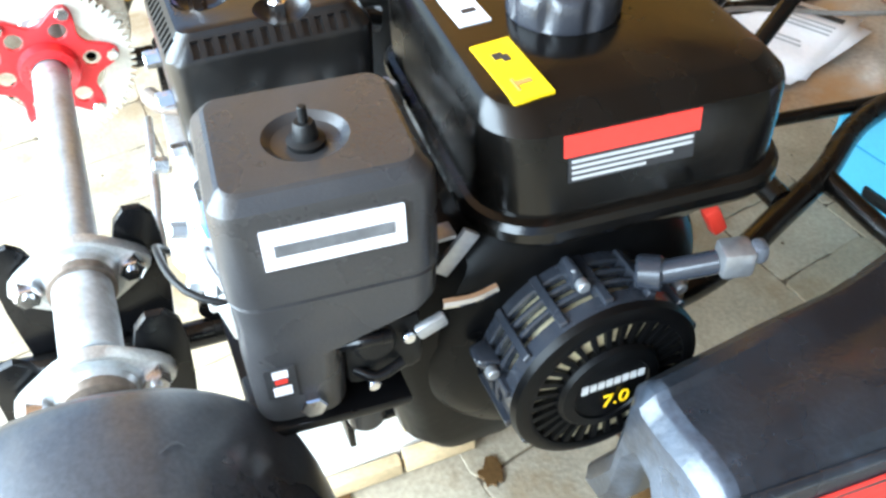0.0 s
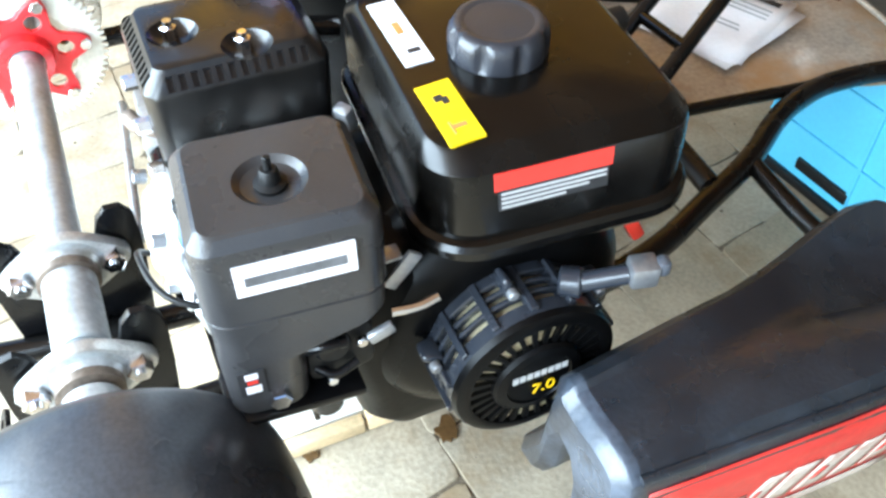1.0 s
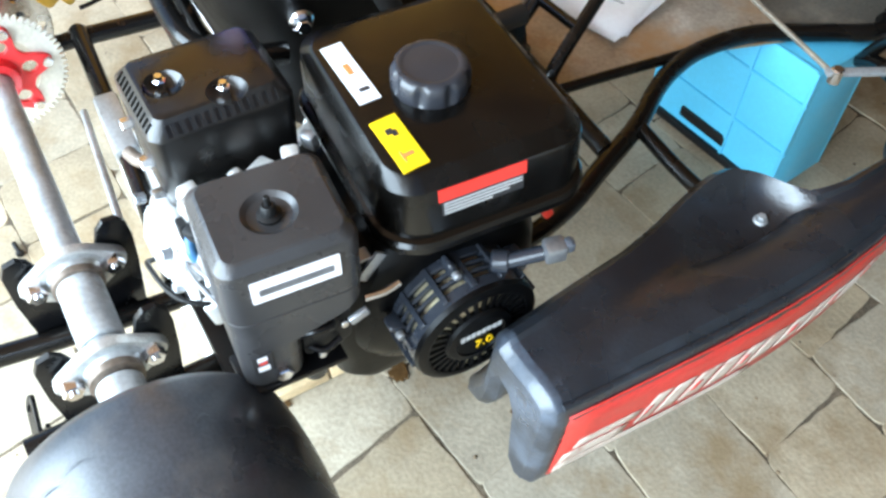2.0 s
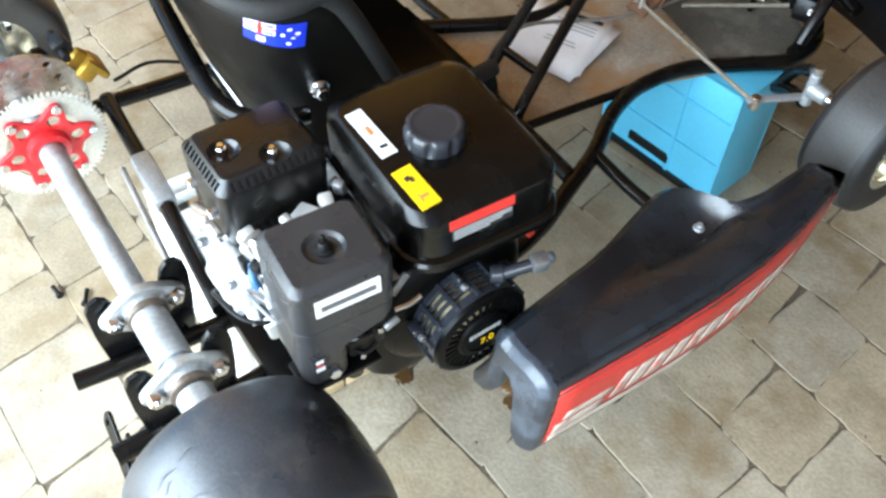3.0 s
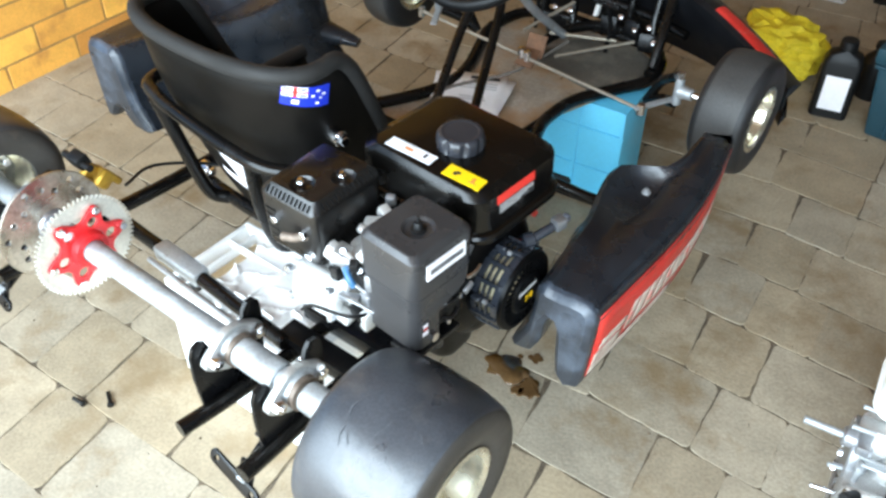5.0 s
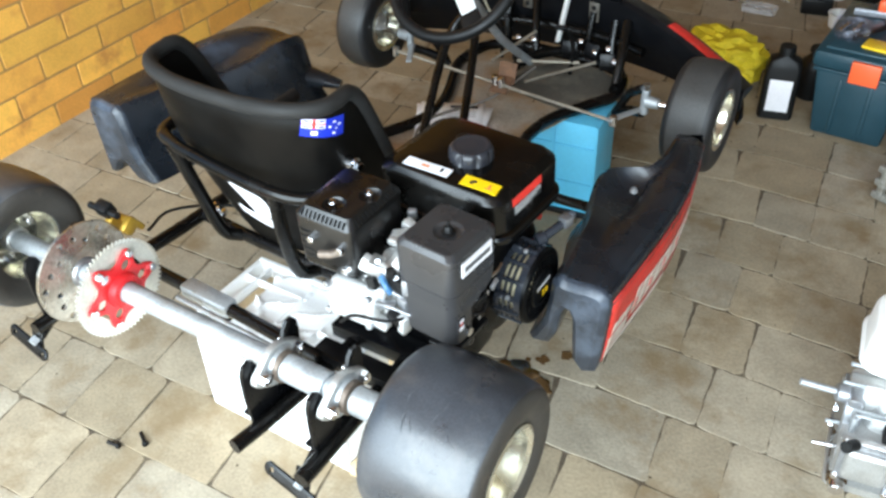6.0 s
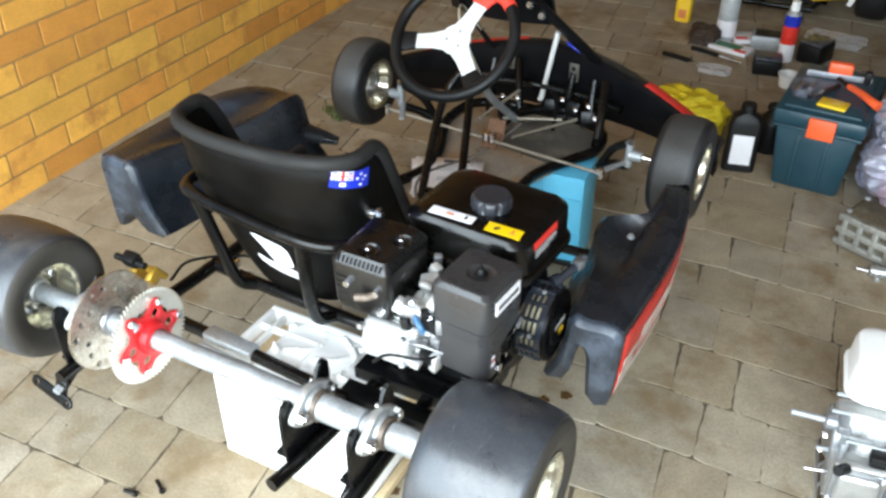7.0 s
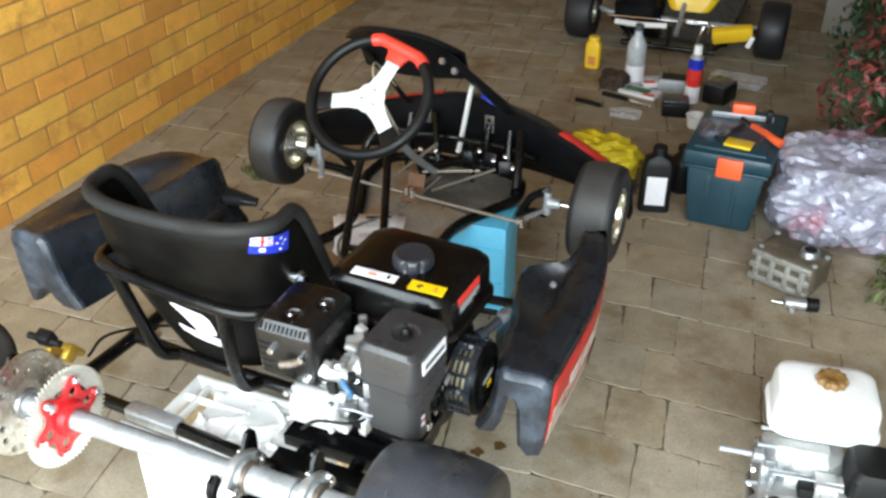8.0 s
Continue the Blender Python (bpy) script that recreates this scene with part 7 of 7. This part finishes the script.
# ---- second kart, parked farther in ----
kart2 = thing("parked_kart", (0.0, 3.75, 0), "second go-kart with yellow panels standing at the back", "go-kart")
for x, y in ((-0.485, 3.53), (0.425, 3.56)):
    bm = bm_new()
    w, r = 0.065, 0.135
    prof = [(0.060, -w * 0.9), (0.085, -w * 1.02), (r * 0.9, -w), (r * 0.975, -w * 0.8), (r, 0)]
    add_lathe(bm, prof + [(a, -h) for a, h in reversed(prof[:-1])], (x, y, r), (1, 0, 0), 40, closed=True)
    tyre2 = part("tyre", bm, DARK_RUBBER, kart2, "black slick tyre", sharp=60)
    bm = bm_new()
    add_lathe(bm, [(0.01, -0.02), (0.05, -0.03), (0.062, -0.055), (0.062, 0.055), (0.05, 0.03), (0.01, 0.02)], (x, y, r), (1, 0, 0), 30)
    part("rim", bm, RIM_METAL, tyre2)
for name, pts, r, m_ in (("bumper_bar", [(-0.27, 3.30, 0.175), (-0.16, 3.28, 0.178), (-0.03, 3.30, 0.180)], 0.013, WHITE_PLASTIC), ("bumper_bar", [(-0.24, 3.33, 0.07), (0.0, 3.32, 0.07), (0.20, 3.33, 0.07)], 0.013, FRAME_BLACK), ("frame_tube", [(-0.38, 3.65, 0.11), (-0.24, 3.45, 0.08), (-0.20, 3.33, 0.07)], 0.014, FRAME_BLACK), ("frame_tube", [(0.36, 3.65, 0.11), (0.22, 3.45, 0.08), (0.18, 3.33, 0.07)], 0.014, FRAME_BLACK), ("frame_tube", [(-0.24, 3.45, 0.08), (-0.26, 4.6, 0.08)], 0.014, FRAME_BLACK), ("frame_tube", [(0.22, 3.45, 0.08), (0.24, 4.6, 0.08)], 0.014, FRAME_BLACK)) + (("front_axle", [(-0.43, 3.62, 0.135), (-0.30, 3.60, 0.12), (0.28, 3.60, 0.12), (0.40, 3.62, 0.135)], 0.014, STEEL), ("steering_column", [(0.0, 3.42, 0.10), (0.01, 3.70, 0.34), (0.02, 3.95, 0.58)], 0.012, STEEL), ("upright_bar", [(-0.02, 3.33, 0.07), (-0.02, 3.34, 0.17)], 0.010, FRAME_BLACK), ("upright_bar", [(0.11, 3.33, 0.07), (0.13, 3.34, 0.17), (0.15, 3.36, 0.20)], 0.009, CHROME), ("track_rod", [(-0.36, 3.52, 0.13), (0.0, 3.48, 0.15), (0.33, 3.52, 0.13)], 0.006, CHROME)):
    bm = bm_new()
    add_tube(bm, pts, r, seg=12)
    part(name, bm, m_, kart2)
bm = bm_new()
add_box(bm, (0.265, 3.33, 0.168), (0.18, 0.050, 0.07), 0.012, turn=(20, -10, 8))
part("side_plate", bm, YELLOW_PLASTIC, kart2, "yellow plastic plate")
bm = bm_new()
add_box(bm, (0.350, 3.30, 0.150), (0.022, 0.02, 0.055), 0.004, turn=(0, 20, 0))
part("plate_clip", bm, WHITE_PLASTIC, kart2)
bm = bm_new()
add_stack(bm, [(0.03, 3.62, 0.185, 0.20, 0.16, 0.05), (0.03, 3.66, 0.27, 0.30, 0.20, 0.06), (0.03, 3.72, 0.38, 0.30, 0.20, 0.06), (0.03, 3.78, 0.46, 0.20, 0.14, 0.05)])
part("front_panel", bm, YELLOW_PLASTIC, kart2, "yellow moulded panel")
bm = bm_new()
add_stack(bm, [(-0.22, 3.62, 0.095, 0.22, 0.20, 0.04), (-0.22, 3.62, 0.19, 0.24, 0.22, 0.06), (-0.21, 3.64, 0.245, 0.16, 0.16, 0.05)])
part("black_cowl", bm, NOSE_BLACK, kart2, "black moulded cowl")
for x in (0.045, 0.155):
    bm = bm_new()
    add_tube(bm, [(x, 3.32, 0.160), (x, 3.315, 0.205), (x + (0.055 if x < 0.1 else -0.050), 3.31, 0.212)], 0.007, seg=10)
    part("bumper_hook", bm, CHROME, kart2)
bm = bm_new()
add_prism(bm, [(-0.26, 3.45), (0.24, 3.45), (0.24, 4.4), (-0.26, 4.4)], (0, 0, 0.062), (1, 0, 0), (0, 1, 0), 0.004)
part("floor_tray", bm, FRAME_BLACK, kart2)

# ---- plants at the paving's edge ----
def leaves(name, n, spots, size, material, parent, seed, label=""):
    r = random.Random(seed)
    verts, faces = [], []
    for _ in range(n):
        c, rad = r.choice(spots)
        d = Vector((r.gauss(0, 1), r.gauss(0, 1), r.gauss(0, 1))).normalized()
        p = Vector(c) + Vector((d.x * rad[0], d.y * rad[1], d.z * rad[2])) * r.uniform(0.72, 1.05)
        if p.z < 0.0:
            p.z = r.uniform(0.0, 0.04)
        a = (d + Vector((r.gauss(0, 0.5), r.gauss(0, 0.5), r.gauss(0, 0.5)))).normalized()
        u, v = ring_frame(a)
        t = r.uniform(0, 6.28)
        u, v = u * math.cos(t) + v * math.sin(t), v * math.cos(t) - u * math.sin(t)
        s = size * r.uniform(0.6, 1.3)
        i = len(verts)
        verts += [tuple(p - u * s), tuple(p - v * s * 0.38 + a * s * 0.12), tuple(p + u * s), tuple(p + v * s * 0.38 + a * s * 0.12)]
        faces += [(i, i + 1, i + 2), (i, i + 2, i + 3)]
    me = bpy.data.meshes.new(name)
    me.from_pydata(verts, [], faces)
    me.materials.append(material)
    ob = new(name, me)
    ob.parent = parent
    ob.matrix_parent_inverse = WORLD_OF[parent].inverted()
    if label:
        ob["label"] = label
    return ob


shrub = thing("shrub", (1.10, 2.85, -0.03), "dense shrub with mottled red and dark green leaves", "shrub")
sr = random.Random(4)
for k in range(7):
    bm = bm_new()
    a = k * 0.9
    top = (1.10 + 0.30 * math.cos(a), 2.85 + 0.42 * math.sin(a), sr.uniform(0.7, 1.15))
    add_tube(bm, [(1.10 + 0.04 * math.cos(a), 2.85 + 0.05 * math.sin(a), -0.04), (1.10 + 0.16 * math.cos(a), 2.85 + 0.2 * math.sin(a), 0.4), top], lambda t: 0.020 * (1 - 0.75 * t), seg=8)
    part("stem", bm, mat("shrub_bark", (0.10, 0.07, 0.045), 0.85, bump=0.5) if k == 0 else bpy.data.materials["shrub_bark"], shrub)
clumps = [((1.10 + sr.uniform(-0.24, 0.35), 2.85 + sr.uniform(-0.45, 0.60), sr.uniform(0.08, 1.30)), (sr.uniform(0.13, 0.22),) * 3) for _ in range(46)]
reds = [c for i, c in enumerate(clumps) if i % 5 in (0, 2)]
leaves("green_leaves", 15000, clumps, 0.025, LEAF_GREEN, shrub, 1)
leaves("red_leaves", 6500, reds, 0.023, LEAF_RED, shrub, 2)
weeds = thing("weeds", (0.97, 1.95, -0.03), "low green weeds at the paving's edge", "weeds", kind="stuff")
leaves("weed_leaves", 900, [((1.00 + sr.uniform(-0.06, 0.16), 1.75 + sr.uniform(-0.22, 0.5), 0.015), (0.07, 0.09, 0.035)) for _ in range(18)], 0.022, mat("weed_green", (0.085, 0.105, 0.028), 0.6, bump=0.1, per="island", rand=0.4), weeds, 3)
moss = thing("moss_tuft", (-1.20, 1.60, 0), "small yellow-green moss tuft between the pavers", "moss", kind="stuff")
leaves("moss_blades", 260, [((-1.20, 1.60, 0.004), (0.05, 0.035, 0.012)), ((-1.16, 1.57, 0.004), (0.03, 0.03, 0.010))], 0.010, bpy.data.materials["weed_green"], moss, 5)
moss = thing("moss_tuft", (-1.76, 2.28, 0), "small green moss tuft at the wall's foot", "moss", kind="stuff")
leaves("moss_blades", 130, [((-1.86, 2.28, 0.004), (0.02, 0.07, 0.008)), ((-1.89, 2.42, 0.004), (0.02, 0.06, 0.008))], 0.008, bpy.data.materials["weed_green"], moss, 6)

# grit and crumbs that gather along the joints
gr = random.Random(23)
verts, faces = [], []
for _ in range(420):
    row = gr.randrange(-5, 12)
    gx, gy = gr.uniform(-1.4, 1.0), 0.562 + row * 0.185 + gr.gauss(0, 0.006)
    if gr.random() < 0.35:
        gy += gr.uniform(-0.09, 0.09)
    s = gr.choice((0.0012, 0.0016, 0.0022, 0.0034))
    i = len(verts)
    verts += [(gx - s, gy, 0.0), (gx, gy - s * gr.uniform(0.6, 1.4), 0.0), (gx + s * gr.uniform(0.7, 1.5), gy, 0.0), (gx, gy + s, 0.0), (gx, gy, s * 0.8)]
    faces += [(i, i + 1, i + 4), (i + 1, i + 2, i + 4), (i + 2, i + 3, i + 4), (i + 3, i, i + 4), (i + 3, i + 2, i + 1, i)]
me = bpy.data.meshes.new("grit")
me.from_pydata(verts, [], faces)
me.materials.append(mat("dark_grit", (0.12, 0.085, 0.05), 0.9, var=0.5, bump=0.2, per="island", rand=0.6))
tagged(new("grit", me), "dark grit and crumbs lying along the joints", "grit", kind="stuff")

# pale rubbed streaks on the rear tyre
tr = random.Random(41)
rear = bpy.data.objects["tyre"]
for _ in range(11):
    ang, w0 = tr.uniform(0.35, 2.5), tr.uniform(-0.060, 0.060)
    ln, wd = tr.uniform(0.010, 0.040), tr.uniform(0.0005, 0.0012)
    bm = bm_new()
    strip = []
    for k in range(5):
        t = ang + ln / 0.14 * (k / 4 - 0.5)
        x = 0.206 + w0 + 0.004 * math.sin(k + w0 * 90)
        h = abs(x - 0.206) / 0.093
        r = 0.1406 * (1.0 - 0.004 * h - 0.020 * h ** 3)
        half = wd * (1 - abs(k / 4 - 0.5) * 1.2)
        strip.append([bm.verts.new((x + s * half, r * math.cos(t), AX_Z + r * math.sin(t))) for s in (-1, 1)])
    for p, q in zip(strip, strip[1:]):
        bm.faces.new((p[0], p[1], q[1], q[0]))
    part("scuff_mark", bm, SCUFF, rear)


# ---- pavers and bricks ----
def piece_mesh(name, sx, sy, sz, bev, seed, corner=0.010, wob=0.0016, n=2):
    """A worn block with uneven sides and softened upper edges."""
    r = random.Random(seed)
    out = []
    base = rrect(sx, sy, corner, n)
    for (x0, y0), (x1, y1) in zip(base, base[1:] + base[:1]):
        ln = math.hypot(x1 - x0, y1 - y0)
        out.append((x0, y0))
        if ln > 0.05:
            for t in (0.14, 0.29, 0.43, 0.57, 0.71, 0.86) if ln > 0.10 and n > 1 else (0.25, 0.5, 0.75):
                out.append((x0 + (x1 - x0) * t, y0 + (y1 - y0) * t))
    out = [(x + r.uniform(-wob, wob), y + r.uniform(-wob, wob)) for x, y in out]
    def inset(d, jag):
        row = []
        for x, y in out:
            g = d + r.uniform(0.0, jag)
            row.append((x * (1 - 2 * g / sx), y * (1 - 2 * g / sy)))
        return row
    bm = bm_new()
    add_rings(bm, [[Vector((x, y, -sz)) for x, y in out], [Vector((x, y, -bev * 1.6)) for x, y in out], [Vector((x, y, -bev * 0.45)) for x, y in inset(bev * 0.55, bev * 0.3)], [Vector((x, y, 0.0)) for x, y in inset(bev * 1.7, bev * 1.5)]])
    bmesh.ops.recalc_face_normals(bm, faces=bm.faces)
    me = bpy.data.meshes.new(name)
    bm.to_mesh(me)
    bm.free()
    return me


ROW_Y0, ROW_P, SKEW = 0.562, 0.187, -0.105
JOINTS = {-4: (-0.637, -0.480, -0.230), -3: (-0.757, -0.597, -0.355), -2: (-0.695, 0.035, 0.246), -1: (0.142, 0.381, 0.520), 0: (0.190, 0.421, 0.566), 1: (0.315, 0.462), 2: (0.368, 0.516), 3: (0.271, 0.419, 0.630), 4: (0.318, 0.462, 0.605), 5: (0.206, 0.440)}
WIDTHS = (0.145, 0.150, 0.155, 0.210, 0.220)


def course_shift(x):
    """The courses sag a little towards the brick wall."""
    return -(0.055 * min(1.0, max(0.0, (0.25 - x) / 0.45)) + 0.06 * max(0.0, -0.2 - x))


def row_line(row):
    """Where a course begins; the courses draw a little closer together farther in."""
    return ROW_Y0 + ROW_P * row - 0.0012 * max(0, min(row, 8)) ** 2


paver_meshes = {}
near, far = [], []
pr = random.Random(11)
for row in range(-19, 25):
    y0, y1 = row_line(row), row_line(row + 1)
    marks = sorted(JOINTS.get(row, (pr.uniform(0.1, 0.4),)))
    seq = []
    for a, c in zip(marks, marks[1:]):
        n = max(1, round((c - a) / 0.175))
        seq += [(a + (c - a) * k / n, a + (c - a) * (k + 1) / n) for k in range(n)]
    x = marks[-1]
    while x < 1.0:
        w = pr.choice(WIDTHS)
        seq.append((x, x + w))
        x += w
    x = marks[0]
    while x > -2.85:
        w = pr.choice(WIDTHS)
        seq.append((x - w, x))
        x -= w
    for a, c in seq:
        cx = (a + c) / 2
        cy = (y0 + y1) / 2 + course_shift(cx)
        if (Vector((cx, cy, 0)) - WALL_AT).dot(WALL_OUT) < -0.11 and cy > 0.1:
            continue
        slope = math.degrees(math.atan((course_shift(cx + 0.05) - course_shift(cx - 0.05)) / 0.1))
        close = -1.35 < cx < 0.95 and -0.45 < cy < 1.75
        (near if close else far).append((cx, cy, round((c - a) / 0.005) * 0.005, slope, round((y1 - y0) / 0.004) * 0.004))
near.sort(key=lambda p: (p[0] + 0.1) ** 2 + (p[1] - 0.6) ** 2)
far += near[290:]
near = near[:290]


def paver_mesh(w, k, deep):
    key = (round(w, 3), k, round(deep, 3))
    if key not in paver_meshes:
        me = piece_mesh("paver", w - (0.0012, 0.0026, 0.0042, 0.0020)[k % 4], deep - (0.0036, 0.0014, 0.0024, 0.0046)[k % 4], 0.03, (0.0006, 0.0009, 0.0005, 0.0011)[k % 4], int(w * 1000) + k * 7, 0.007 + 0.004 * (k % 3), 0.0019)
        for v in me.vertices:
            v.co.x += SKEW * v.co.y
        me.materials.append(PAVER)
        paver_meshes[key] = me
    return paver_meshes[key]


paving = tagged(new("pavement"), "weathered beige concrete block paving, stained in places", "pavement", kind="structure")
for cx, cy, w, slope, deep in near:
    ob = new("paver", paver_mesh(w, pr.randrange(8), deep))
    ob.parent = paving
    ob.matrix_basis = pose(cx + pr.uniform(-0.0014, 0.0014), cy + pr.uniform(-0.0014, 0.0014), pr.uniform(-0.0014, 0.0006), pr.uniform(-0.3, 0.3), pr.uniform(-0.3, 0.3), slope + pr.uniform(-0.5, 0.5))


def joined(name, placed, material):
    verts, faces = [], []
    for me, m in placed:
        base = len(verts)
        verts += [tuple(m @ v.co) for v in me.vertices]
        faces += [tuple(base + i for i in p.vertices) for p in me.polygons]
    out = bpy.data.meshes.new(name)
    out.from_pydata(verts, [], faces)
    out.materials.append(material)
    return new(name, out)


far_pavers = joined("far_pavers", [(paver_mesh(w, pr.randrange(8), deep), pose(cx, cy, pr.uniform(-0.0018, 0.0008), 0, 0, slope + pr.uniform(-0.3, 0.3))) for cx, cy, w, slope, deep in far], PAVER_FAR)
tagged(far_pavers, "weathered beige concrete pavers farther off", "paving", kind="stuff")

# brick wall: a mortar core with proud bricks
COURSE, BL = 0.0857, 0.240
wall_turn = math.degrees(math.atan2(WALL_DIR.y, WALL_DIR.x))
mc = WALL_AT + WALL_DIR * 2.45 - WALL_OUT * 0.0566
wall_bm = bm_new()
add_box(wall_bm, (mc.x, mc.y, 1.20), (6.1, 0.110, 2.44), turn=(0, 0, wall_turn))
wall = tagged(part("wall_west", wall_bm, MORTAR, flat=True), "cream clay brick wall with raked grey-brown joints", "brick wall", kind="structure")
brick_meshes = []
for k in range(6):
    me = piece_mesh("brick", BL - 0.0075, COURSE - 0.0080, 0.012, 0.0008, 50 + k, 0.004, 0.0010, 1)
    me.materials.append(BRICK)
    brick_meshes.append(me)
close_b, far_b = [], []
br = random.Random(5)
WM = Matrix((( WALL_DIR.x, 0, WALL_OUT.x, WALL_AT.x), (WALL_DIR.y, 0, WALL_OUT.y, WALL_AT.y), (0, 1, 0, 0), (0, 0, 0, 1)))
for c in range(28):
    for i in range(-15, 24):
        s = (i + (0.5 if c % 2 else 0.0)) * BL + 0.10
        if not -0.48 < s < 5.40:
            continue
        m = WM @ pose(s, c * COURSE + COURSE / 2 - 0.012, br.uniform(-0.0005, 0.0010), br.uniform(-0.3, 0.3), br.uniform(-0.2, 0.2), br.uniform(-0.3, 0.3))
        (close_b if c < 9 and -0.9 < s < 6.0 else far_b).append((br.choice(brick_meshes), m))
for me, m in close_b[:300]:
    ob = new("brick", me)
    ob.parent = wall
    ob.matrix_parent_inverse = WORLD_OF[wall].inverted()
    ob.matrix_basis = m
far_bricks = joined("far_bricks", far_b + close_b[300:], BRICK_FAR)
far_bricks.parent = wall
tagged(far_bricks, "more cream bricks of the wall", kind="stuff")
